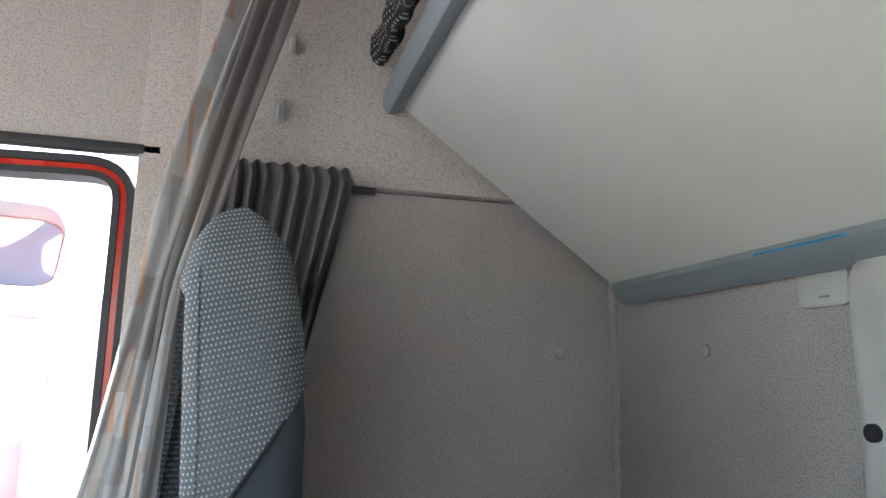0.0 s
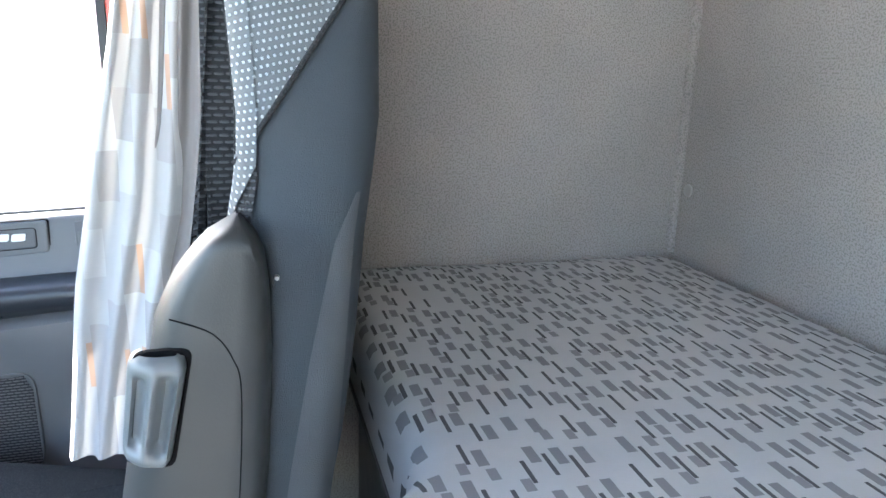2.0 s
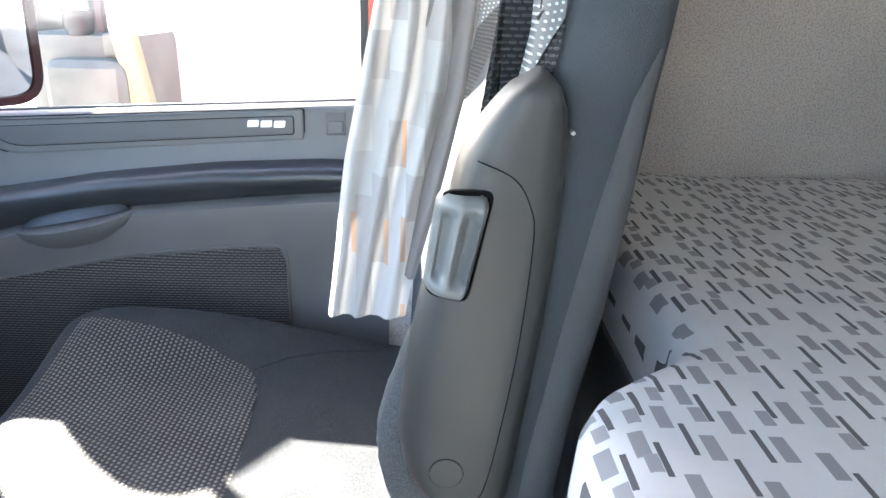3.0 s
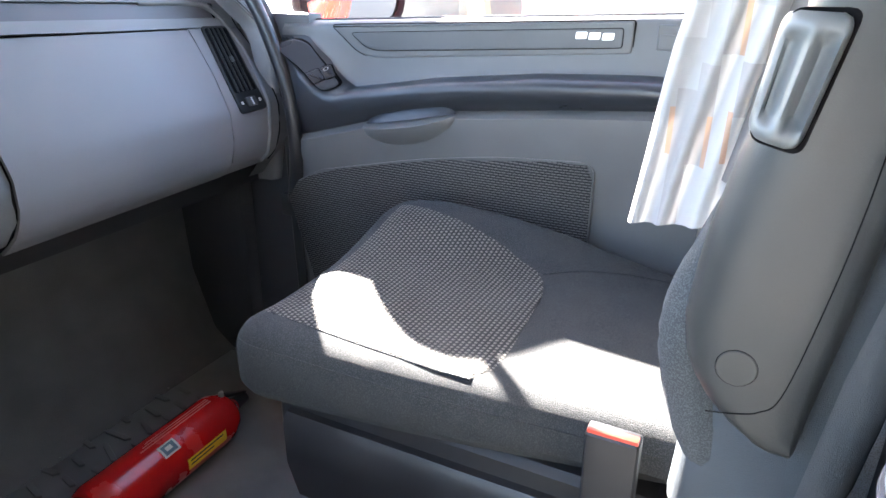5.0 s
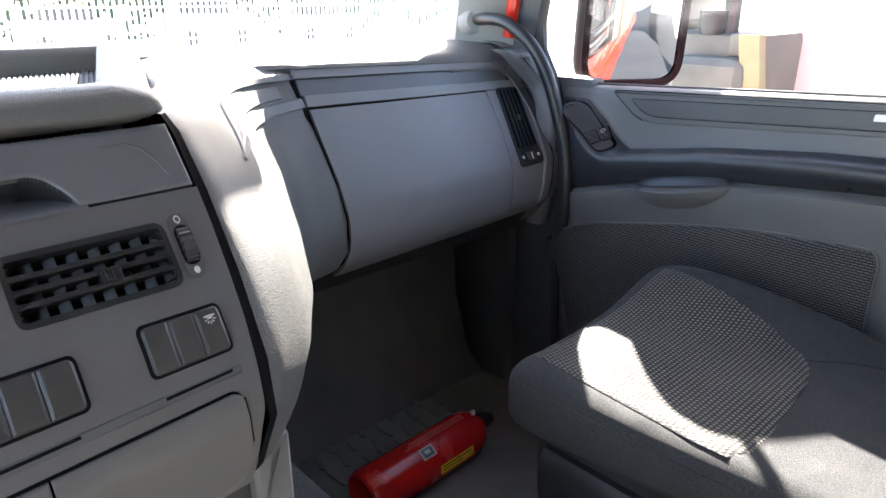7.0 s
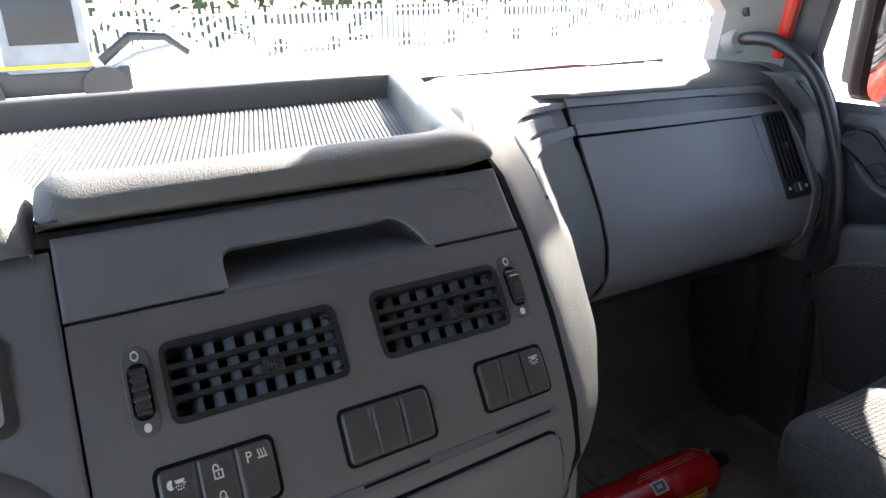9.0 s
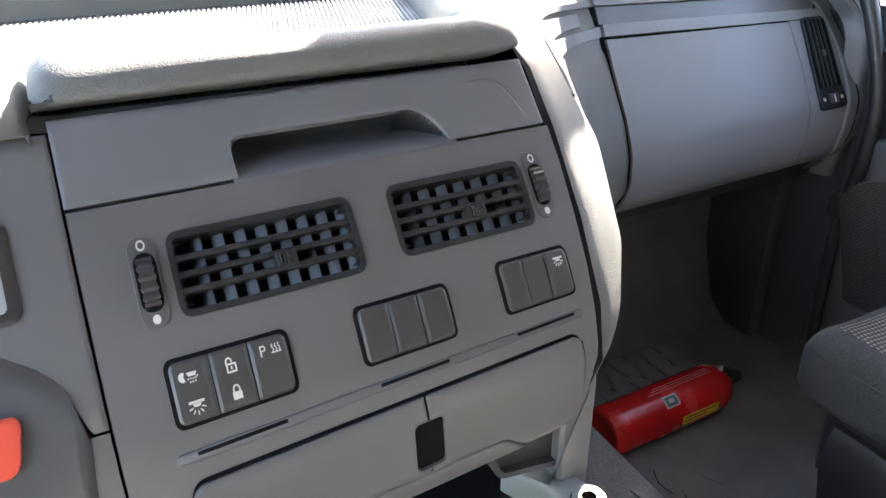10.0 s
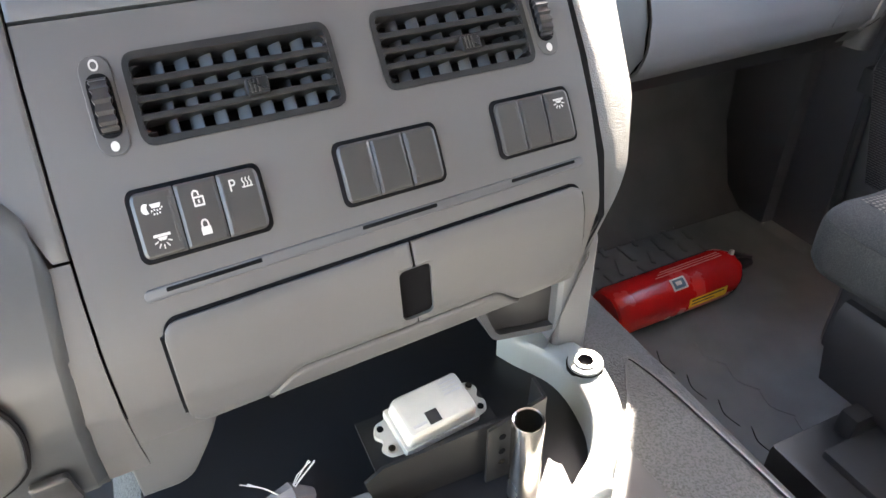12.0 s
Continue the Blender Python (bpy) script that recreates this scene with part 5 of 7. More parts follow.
def switch_bank(u0, u1, v0, v1, faces):
    b = under("switch_bank", strip(CP, u0, u1, v0, v1, -0.002, 0.0018, 0.007), GAP, panel, "bank of three black rocker switches")
    w = (u1 - u0 - 0.006) / 3
    for k in range(3):
        a, c = u0 + 0.003 + k * w + 0.0004, u0 + 0.003 + (k + 1) * w - 0.0004
        lift = 0.005 if k != 1 else 0.0046
        key = under("rocker", strip(CP, a, c, v0 + 0.003, v1 - 0.003, 0.0, lift, edge=0.0024, radii=(0.0055 if k == 0 else 0.0009, 0.0055 if k == 2 else 0.0009)), KEY, b, "satin black rocker", 20)
        if k != 1:
            g = c - 0.0045 if k == 0 else a + 0.003
            under("indicator", plate(rect(g, g + 0.0016, v0 + 0.010, v1 - 0.009), CP, lift - 0.001, lift + 0.0006, 0.0004), KEY, key)
        for item in faces[k]:
            if item[0] == "P":
                letter("P", (a + c) / 2 + item[1], (v0 + v1) / 2 + item[2], 0.011, key, lift + 0.0003)
            else:
                symbol(item[0], (a + c) / 2 + item[1], (v0 + v1) / 2 + item[2], item[3], key, lift)


switch_bank(-0.577, -0.478, 0.7565, 0.8040, [[("rain", -0.001, 0.0095, 0.0066), ("lamp", 0.0, -0.0095, 0.0060)], [("unlock", 0.0, 0.0095, 0.0056), ("lock", 0.0, -0.0095, 0.0060)], [("P", -0.005, 0.0115), ("heat", 0.006, 0.0120, 0.0052)]])
switch_bank(-0.4200, -0.3265, 0.7560, 0.8045, [[], [], []])
switch_bank(-0.273, -0.1895, 0.7590, 0.8085, [[], [], [("lamp", 0.001, 0.0125, 0.0054)]])

# groove with three slots over the drawer
gr = under("card_groove", face_strip(-0.582, -0.189, 0.7325, 0.7415, -0.001, 0.0012, r=0.0044), DASH_DARK, panel)
for a, c in ((-0.566, -0.494), (-0.410, -0.342), (-0.267, -0.199)):
    under("card_slot", face_strip(a, c, 0.7368, 0.7400, 0.0, 0.0018, r=0.0008), GAP, gr)


def lid_low(u):
    """Lower edge of the drawer lids: it steps up over the pull lip in the middle."""
    k = min(max((u + 0.515) / 0.035, 0.0), 1.0) * min(max((-0.262 - u) / 0.035, 0.0), 1.0)
    a, b = max(0.0, (-0.560 - u) / 0.017), max(0.0, (u + 0.237) / 0.040)
    return 0.611 + 0.023 * k * k * (3 - 2 * k) + 0.018 * (1 - math.sqrt(1 - min(1.0, a) ** 2)) + 0.045 * (1 - math.sqrt(1 - min(1.0, b) ** 2))


def lid_high(u):
    return 0.7160 - 0.012 * (1 - math.sqrt(1 - min(1.0, max(0.0, (-0.565 - u) / 0.012, (u + 0.209) / 0.012)) ** 2))


ends = [-0.5768 + 0.0118 * (k / 10) ** 2 for k in range(11)] + [-0.1972 - 0.038 * (k / 14) ** 2 for k in range(15)]
under("drawer_gap", colskin(-0.580, -0.194, lambda u: lid_low(u) - 0.003, lambda u: lid_high(u) + 0.003, 0.0014, us=ends, nu=30, ease=0.0008), GAP, panel)
HOLE = [Vector(p) for p in rounded(rect(-0.3885, -0.3585, 0.641, 0.694), 0.006)]
for a, c, p, q in ((-0.577, -0.3746, -0.3885, -0.3746), (-0.3724, -0.197, -0.3724, -0.3585)):
    b0, b1, ee = (a, p, (1, 0)) if p > a else (q, c, (0, 1))
    flat = lambda u: 0.641
    under("drawer_lid", join(colskin(b0, b1, lid_low, lid_high, 0.0050, us=ends, ease=0.0012, ends=ee), colskin(p, q, lambda u: 0.694, lid_high, 0.0050, nu=5, ease=0.0012, ends=ee[::-1]), colskin(p, q, lid_low, flat, 0.0050, nu=5, nv=4, ease=0.0012, ends=ee[::-1])), CENTRE, panel, "flush grey drawer lid", 50)
under("pull_lip", colskin(-0.513, -0.264, lambda u: 0.6055, lambda u: max(0.6075, lid_low(u) - 0.0025), 0.0052, nu=40, nv=5, ease=0.003), CENTRE, panel, "rounded pull lip under the drawer", 60)
square = [Vector((-0.3893 if p.x < -0.3735 else -0.3577, 0.6402 if p.y < 0.6675 else 0.6948)) for p in HOLE]
under("latch_rim", frame_ring(square, HOLE, CP, -0.006, 0.0052), CENTRE, panel, "rounded rim of the latch opening")
under("latch_pocket", plate(HOLE, CP, -0.02, -0.012), GAP, panel)

# soft pad and tray on top of the centre
TRAY_Y = 2.335
outer = [Vector((u, 1.662 + 0.035 * (u + 0.38))) for u in np.linspace(-0.628, -0.177, 26)]
outer += [Vector((-0.175 + 0.016 * math.sin(a), 1.6865 - 0.016 * math.cos(a))) for a in np.linspace(0.1, 1.35, 8)]
outer += [Vector((-0.160 + 0.345 * (y - 1.70), y)) for y in np.linspace(1.70, TRAY_Y + 0.06, 14)]
inner = [Vector((u, 1.718 + 0.9 * max(0.0, -0.54 - u) ** 1.35)) for u in np.linspace(-0.628, -0.250, 26)]
inner += [Vector((-0.248 + 0.048 * math.sin(a), 1.768 - 0.048 * math.cos(a))) for a in np.linspace(0.1, 1.25, 8)]
inner += [Vector((-0.201 + 0.32 * (y - 1.768), y)) for y in np.linspace(1.772, TRAY_Y + 0.03, 14)]
pad = []
for i, (o, n_) in enumerate(zip(outer, inner)):
    d = max(0.0, (-0.606 - o.x) / 0.022) ** 2 * 0.014
    w = (n_ - o).normalized()
    flat_ = (n_ - o).length
    row = [Vector((*(o + w * 0.03), 0.968)), Vector((*(o + w * 0.010), 0.9755)), Vector((*(o + w * 0.002), 0.9785)), Vector((*o, 0.982))]
    for s_, z in ((0.002, 0.988), (0.008, 0.996), (0.018, 1.002), (0.032, 1.007), (0.05, 1.0095)):
        row.append(Vector((*(o + w * s_ * min(1.0, flat_ / 0.07)), z - d)))
    for f, z in ((0.80, 1.010), (0.90, 1.008), (0.95, 1.003), (0.975, 0.995), (1.04, 0.955)):
        row.append(Vector((*(o + w * flat_ * f), z - d)))
    pad.append(row)
pad_bm = grid(pad)
pad_bm.verts.ensure_lookup_table()
np_ = len(pad[0])
pad_bm.faces.new(pad_bm.verts[:np_])
under("front_pad", pad_bm, SOFT, dash, "grained soft pad along the front and side edge", 60)
under("tray_back", grid([[Vector((u, TRAY_Y + dy - 0.10 * (u + 0.38) ** 2, z)) for u in np.linspace(-1.0, 0.045, 22)] for dy, z in ((0.0, 0.95), (0.006, 0.99), (0.012, 1.003), (0.024, 1.008), (0.06, 1.004), (0.12, 0.995), (0.19, 0.975))]), SOFT, dash, "", 60)
under("tray_floor", plate([(-0.95, 1.80), (-0.62, 1.70), (-0.22, 1.70), (-0.18, 1.76), (0.02, 2.36), (-0.95, 2.36)], lambda u, v, h: Vector((u, v, h)), 0.945, 0.960), DASH_DARK, dash, "ribbed tray mat")
rib_rows = []
for v in (1.70, 1.76, 1.95, 2.15, 2.345):
    w1 = float(np.interp(v, [1.70, 1.76, 2.36], [-0.22, -0.18, 0.012])) - 0.004
    rib_rows.append([Vector((-0.93 + (w1 + 0.93) * (k / 440), v, 0.9605 + (0.0025 if k % 4 in (1, 2) else 0.0))) for k in range(441)])
under("rib_mat", grid(rib_rows), TRAY_MAT, dash, "fine ribbed tray mat", 20)
# left pad, cluster side
lp = []
for u in list(np.linspace(-1.0, -0.67, 12)) + [-0.664, -0.658, -0.652, -0.647, -0.643, -0.640, -0.6375, -0.6355, -0.634, -0.633]:
    e = 0.030 * (1 - math.sqrt(max(0.0, 1 - max(0.0, (u + 0.665) / 0.032) ** 2)))
    y0 = 1.645 + 0.035 * (u + 0.38)
    lp.append([Vector((u, y0 + 0.02, 0.955)), Vector((u, y0, 0.962)), Vector((u, y0 + 0.006, 0.978 - e)), Vector((u, y0 + 0.03, 0.994 - e)), Vector((u, y0 + 0.08, 1.002 - e)), Vector((u, y0 + 0.16, 0.998 - e)), Vector((u, y0 + 0.22, 0.965 - e)), Vector((u, y0 + 0.75, 0.945 - e))])
under("cluster_hood", grid(lp), SOFT, dash, "grained soft hood over the instruments", 60)
pod_top = lerp_table([(-1.0, 0.860), (-0.80, 0.852), (-0.74, 0.844), (-0.70, 0.833), (-0.68, 0.825), (-0.66, 0.813), (-0.65, 0.804), (-0.642, 0.793), (-0.637, 0.782), (-0.633, 0.772), (-0.6220, 0.772)])
left = under("cluster_panel", colskin(-1.0, -0.6220, pod_top, lambda u: 0.958, 0.001, us=list(np.linspace(-0.70, -0.632, 24))), CENTRE, dash, "smooth grey instrument panel", 50)
under("side_strip", skin(-0.660, -0.6220, 0.56, 0.7700, -0.001), CENTRE, dash, "", 50)
disp = under("display", face_strip(-0.80, -0.660, 0.848, 0.909, -0.002, 0.005, r=0.010), BLACK, left, "display in a black bezel")
under("screen", face_strip(-0.792, -0.668, 0.855, 0.902, 0.004, 0.0056, r=0.004), LCD, disp)
def CPL(u, v, h):
    """The centre face carried on behind the wheel side, set back a little."""
    return CP(u, v, h) + Vector((0, 0.012, 0))


# hazard pod with its red key and rotary selector
pod_hi = lerp_table([(-1.0, 0.862), (-0.80, 0.854), (-0.74, 0.846), (-0.70, 0.836), (-0.68, 0.827), (-0.66, 0.815), (-0.65, 0.806), (-0.643, 0.797), (-0.638, 0.786), (-0.635, 0.774), (-0.634, 0.762)])
PODP = lambda u, v, h: CPL(u - 0.10 * max(0.0, 0.775 - v) * min(1.0, max(0.0, (u + 0.9) / 0.2)), v, h)
podp = under("switch_pod", colskin(-1.0, -0.634, lambda u: 0.56, pod_hi, 0.016, us=list(np.linspace(-0.70, -0.6341, 24)), nv=24, ease=0.008, place=PODP, deep=0.024), POD, dash, "dark rounded switch pod", 60)
HC = Vector((-0.69, 0.765))
LEAN = lambda u, v, h: CPL(u - 0.22 * (HC.y + 0.02 - v), v, h)
hz = under("hazard_key", strip(LEAN, -0.713, -0.674, 0.757, 0.791, 0.012, 0.024, r=0.008), HAZARD, podp, "red hazard switch")
tri_o = [Vector((-0.693 + 0.0062 * math.cos(a), 0.778 + 0.0062 * math.sin(a))) for a in np.radians([90, 210, 330])]
under("warning_triangle", frame_ring(tri_o, [Vector((-0.693, 0.778)) + (p - Vector((-0.693, 0.778))) * 0.72 for p in tri_o], LEAN, 0.0235, 0.0246), WHITE, hz)
under("warning_triangle", frame_ring([Vector((-0.693, 0.778)) + (p - Vector((-0.693, 0.778))) * 0.5 for p in tri_o], [Vector((-0.693, 0.778)) + (p - Vector((-0.693, 0.778))) * 0.3 for p in tri_o], LEAN, 0.0235, 0.0246), WHITE, hz)
RC = Vector((-0.740, 0.668))
circ = lambda r: [RC + Vector((r * math.cos(a), r * math.sin(a))) for a in np.linspace(0, math.tau, 41)[:-1]]
ro = under("selector_ring", plate(circ(0.055), CPL, 0.012, 0.0245, 0.002), POD, podp, "round mode selector")
under("ring_groove", frame_ring(circ(0.0575), circ(0.055), CPL, 0.02, 0.0228), GAP, ro)
under("selector_knob", plate(circ(0.034), CPL, 0.024, 0.045, 0.006), KEY, ro)
letter("D", -0.714, 0.694, 0.010, ro, 0.0247, CPL)
symbol("lamp", -0.699, 0.680, 0.0042, ro, 0.0245, CPL)
under("pod_key", strip(CPL, -0.700, -0.672, 0.575, 0.618, 0.020, 0.027, r=0.004), KEY, podp)

# knee flank between the centre panel and the glovebox: plan lines at several heights
FLANK = {0.972: [(-0.156, 1.70), (-0.128, 1.735), (-0.065, 1.835), (-0.01, 1.95), (0.07, 2.05), (0.14, 2.095), (0.24, 2.115)],
         0.955: [(-0.156, 1.672), (-0.125, 1.695), (-0.055, 1.785), (0.0, 1.89), (0.08, 2.01), (0.15, 2.065), (0.245, 2.092)],
         0.90: [(-0.157, 1.624), (-0.122, 1.640), (-0.045, 1.735), (0.02, 1.85), (0.09, 1.965), (0.16, 2.03), (0.25, 2.06)],
         0.82: [(-0.161, 1.560), (-0.122, 1.578), (-0.04, 1.665), (0.035, 1.78), (0.10, 1.90), (0.17, 1.98), (0.264, 2.028)],
         0.74: [(-0.165, 1.510), (-0.124, 1.530), (-0.05, 1.605), (0.02, 1.71), (0.085, 1.825), (0.16, 1.945), (0.280, 2.000)],
         0.68: [(-0.168, 1.490), (-0.130, 1.515), (-0.06, 1.585), (0.0, 1.67), (0.06, 1.76), (0.15, 1.92), (0.283, 1.981)],
         0.62: [(-0.186, 1.500), (-0.145, 1.525), (-0.07, 1.598), (0.0, 1.69), (0.06, 1.79), (0.15, 1.92), (0.272, 1.966)],
         0.585: [(-0.190, 1.53), (-0.150, 1.555), (-0.08, 1.628), (-0.01, 1.72), (0.05, 1.83), (0.14, 1.94), (0.254, 1.978)]}
rows = []
for z in sorted(FLANK, reverse=True):
    rows.append(smooth_path([(x, y, z) for x, y in FLANK[z]], 8))
flankp = under("knee_flank", grid([[p + Vector((0, 0.06, -0.002)) for p in rows[0]]] + rows), SOFT, dash, "grained knee flank sweeping to the glovebox", 60)
# flank's first strip painted near-black as the shade of a gap
under("flank_gap_shade", grid([[p + Vector((-0.001, -0.0015, 0)) for p in r[:4]] for r in rows]), GAP, flankp, "dark strip painted as the shaded gap beside the centre panel")
# leg panel below the flank
legrows = []
for z, s in ((0.60, 0.0), (0.45, 0.045), (0.25, 0.10), (0.0, 0.15)):
    legrows.append([Vector((x - s * 0.9, y + s * 0.3, z)) for x, y in ((-0.142, 1.53), (-0.115, 1.56), (-0.07, 1.63), (-0.01, 1.72), (0.04, 1.84), (0.06, 2.3))])
under("leg_panel", grid(legrows), DASH, dash, "grey leg panel beside the footwell", 60)

# glovebox side
GY = lerp_table([(0.56, 2.01), (0.575, 1.985), (0.60, 1.968), (0.64, 1.968), (0.70, 1.985), (0.80, 2.021), (0.888, 2.052), (0.95, 2.086), (0.98, 2.115)])


BULGE = lerp_table([(0.56, 0.3), (0.70, 0.2), (0.87, 1.0), (0.98, 1.0)])  # the lower part swells out towards the door
LID_L = lerp_table([(0.56, 0.245), (0.585, 0.254), (0.62, 0.272), (0.68, 0.283), (0.75, 0.279), (0.83, 0.264), (0.89, 0.2535), (0.97, 0.243)])
LID_R = lerp_table([(0.56, 0.755), (0.59, 0.765), (0.62, 0.772), (0.70, 0.791), (0.775, 0.807), (0.873, 0.812), (0.92, 0.812)])
END_U = lerp_table([(0.56, 0.905), (0.58, 0.915), (0.657, 0.944), (0.746, 0.972), (0.84, 0.992), (0.921, 0.978), (0.965, 0.945)])


def GP(u, v, h):
    """A point of the glovebox face: u along x, v the height before the upper lines fall towards the door, h out of the face."""
    v -= 0.042 * max(0.0, u - 0.25) * min(1.0, max(0.0, (v - 0.75) / 0.12))
    dy = (GY(v + 0.004) - GY(v - 0.004)) / 0.008
    return Vector((u, GY(v) + 0.075 * (u - 0.25) / 0.58 * BULGE(v), v)) + Vector((-0.1, -1, dy)).normalized() * float(h)


def gpanel(poly, h0, h1, edge=0.003):
    base = [Vector(p) for p in poly]
    out = []
    for i, p in enumerate(base):
        q = base[(i + 1) % len(base)]
        k = max(1, int((q - p).length / 0.02))
        out += [p.lerp(q, j / k) for j in range(k)]
    return plate(out, GP, h0, h1, edge)


def gskin(u0, u1, v0, v1, h, nu=14, nv=16):
    """A skin on the glovebox face; its ends may be numbers or follow a line u(v)."""
    a, b = (q if callable(q) else (lambda v, q=q: q) for q in (u0, u1))
    return grid([[GP(u, v, h) for u in np.linspace(a(v), b(v), nu)] for v in np.linspace(v0, v1, nv)], thick=0.006)


def gband(path, width, proud):
    """A rounded raised band laid along a line of (u, v) on the glovebox face."""
    pts = smooth_path([(u, v, 0) for u, v in path], 8)
    rows = []
    for i, p in enumerate(pts):
        d = (pts[min(i + 1, len(pts) - 1)] - pts[max(i - 1, 0)]).normalized()
        nrm = Vector((-d.y, d.x, 0))
        rows.append([GP(*(p + nrm * (q * width))[:2], h * proud + 0.0045) for q, h in ((-0.5, -0.5), (-0.42, 0.45), (-0.25, 0.9), (0.0, 1.0), (0.25, 0.9), (0.42, 0.45), (0.5, -0.5))])
    return grid(rows)


under("glove_carrier", gskin(lambda v: LID_L(v) - 0.010, lambda v: END_U(v) - 0.01, 0.568, 0.962, -0.007, 20, 20), GAP, dash, "")
under("glovebox_lid", gskin(lambda v: LID_L(v) + 0.0035, lambda v: LID_R(v) - 0.002, 0.570, 0.889, 0.0, 18, 24), GLOVE, dash, "smooth grey glovebox lid", 60)
under("trim_strip", gskin(0.255, 0.925, 0.8935, 0.913, 0.001, 14, 4), GLOVE, dash, "raised grey strip over the glovebox", 60)
under("trim_recess", gskin(0.250, lambda v: 0.915 - 0.02 * max(0.0, (v - 0.925) / 0.018) ** 2, 0.9145, 0.943, -0.004, 14, 8), DASH_DARK, dash, "", 60)
under("trim_upper", gskin(0.246, 0.93, 0.944, 0.958, 0.0015, 14, 5), GLOVE, dash, "", 60)
under("fascia_border", gband([(0.70, 0.9475), (0.80, 0.9485), (0.86, 0.948), (0.905, 0.940), (0.938, 0.915), (0.953, 0.880), (0.958, 0.83), (0.950, 0.77), (0.932, 0.715), (0.912, 0.66), (0.895, 0.60), (0.890, 0.575)], 0.016, 0.005), DASH, dash, "rounded border round the side vent", 60)
under("end_gap", tube([GP(END_U(v) + 0.001, v, 0.003) for v in np.linspace(0.575, 0.95, 20)], 0.003, 6), GAP, dash)
def VP(u, v, h):
    """The side vent's own slant: its lower end lies further in."""
    return GP(u - 0.16 * (0.889 - v), v, h + 0.005)


def vpanel(poly, h0, h1, edge=0.002):
    base = [Vector(p) for p in poly]
    out = []
    for i, p in enumerate(base):
        q = base[(i + 1) % len(base)]
        k = max(1, int((q - p).length / 0.02))
        out += [p.lerp(q, j / k) for j in range(k)]
    return plate(out, VP, h0, h1, edge)


gv = under("side_vent", vpanel(rounded(rect(0.8525, 0.9425, 0.692, 0.897), 0.014), -0.002, 0.005, 0.003), VENT, dash, "tall black louvred side vent")
under("vent_mouth", vpanel(rounded(rect(0.859, 0.935, 0.734, 0.891), 0.006), 0.004, 0.0056, 0.0), GAP, gv)
for k in range(4):
    u = 0.8685 + k * 0.0152
    under("slat", vpanel(rect(u, u + 0.0048, 0.735, 0.890), 0.005, 0.0098, 0.0016), VENT, gv)
under("vent_slider", vpanel(rounded(rect(0.882, 0.913, 0.704, 0.722), 0.004), 0.004, 0.0095, 0.0015), KEY, gv)
under("slider_ridge", vpanel(rect(0.8955, 0.8985, 0.706, 0.720), 0.009, 0.0115, 0.0006), GREYPRINT, gv)
under("vent_tab", vpanel(rect(0.893, 0.903, 0.806, 0.820), 0.008, 0.0125, 0.001), KEY, gv)
under("slider_dot", vpanel([(0.868 + 0.0034 * math.cos(a), 0.713 + 0.0032 * math.sin(a)) for a in np.linspace(0, math.tau, 13)[:-1]], 0.004, 0.0060, 0.0), WHITE, gv)
ring_ = [Vector((0.927 + 0.0036 * math.cos(a), 0.713 + 0.0034 * math.sin(a))) for a in np.linspace(0, math.tau, 15)[:-1]]
under("slider_ring", frame_ring(ring_, inset(ring_, 0.0011), VP, 0.004, 0.0060), WHITE, gv)
under("vent_surround", gskin(lambda v: LID_R(v) + 0.0015, lambda v: END_U(v) - 0.002, 0.570, 0.891, -0.001, 12, 22), GLOVE, dash, "", 60)
under("end_cap", gskin(0.927, lambda v: END_U(v) - 0.002, 0.8925, 0.958, 0.0, 6, 8), GLOVE, dash, "", 60)
# rounded outer end of the dashboard
endr = []
for z, dy in ((0.52, 0.03), (0.57, 0.008), (0.62, 0.0), (0.70, 0.0), (0.78, 0.0), (0.85, 0.0), (0.90, 0.0), (0.93, 0.003), (0.952, 0.010), (0.968, 0.022), (0.976, 0.045), (0.978, 0.09), (0.972, 0.16)):
    zz = min(z, 0.96)
    e = END_U(zz) + 0.0025
    y = GP(e, zz, 0.0).y + 0.001 + dy
    endr.append([Vector((e + (1.056 - e) * q, max(y, GP(e, zz, 0.0).y) + b, z - c * max(0.0, (z - 0.80) / 0.16))) for q, b, c in ((0.0, 0.0, 0.0), (0.2, -0.003, 0.0), (0.45, 0.0, 0.002), (0.7, 0.010, 0.006), (0.9, 0.028, 0.014), (1.0, 0.06, 0.022), (1.0, 0.25, 0.022))])
under("outer_end", grid(endr), DASH, dash, "rounded outer end by the door", 60)
# shoulder between the side vent and the door, with the demister grille
shoulder = []
for z in (0.50, 0.60, 0.70, 0.78, 0.83, 0.855, 0.874, 0.895, 0.915, 0.935, 0.953, 0.962, 0.966):
    k = max(0.0, z - 0.874)
    a, b = 0.963 - 0.93 * k, 1.006 - 0.60 * k
    y = float(np.interp(z, [0.50, 0.60, 0.80, 0.85, 0.874, 0.953, 0.962, 0.966], [2.035, 2.018, 2.014, 2.030, 2.052, 2.083, 2.094, 2.115]))
    shoulder.append([Vector((a - 0.006, y + 0.045, z)), Vector((a, y + 0.010, z)), Vector((a + 0.010, y + 0.001, z)), Vector(((a + b) / 2, y - 0.002, z)), Vector((b - 0.010, y + 0.002, z)), Vector((b, y + 0.014, z)), Vector((b + 0.003, y + 0.08, z))])
under("outer_shoulder", grid(shoulder), GLOVE, dash, "rounded shoulder by the door", 60)
GR = lambda u, v, h: Vector((0.971 - 0.073 * v + u * (0.030 + 0.014 * v), 2.051 + 0.031 * v - 0.93 * h, 0.876 + 0.076 * v + 0.3 * h))
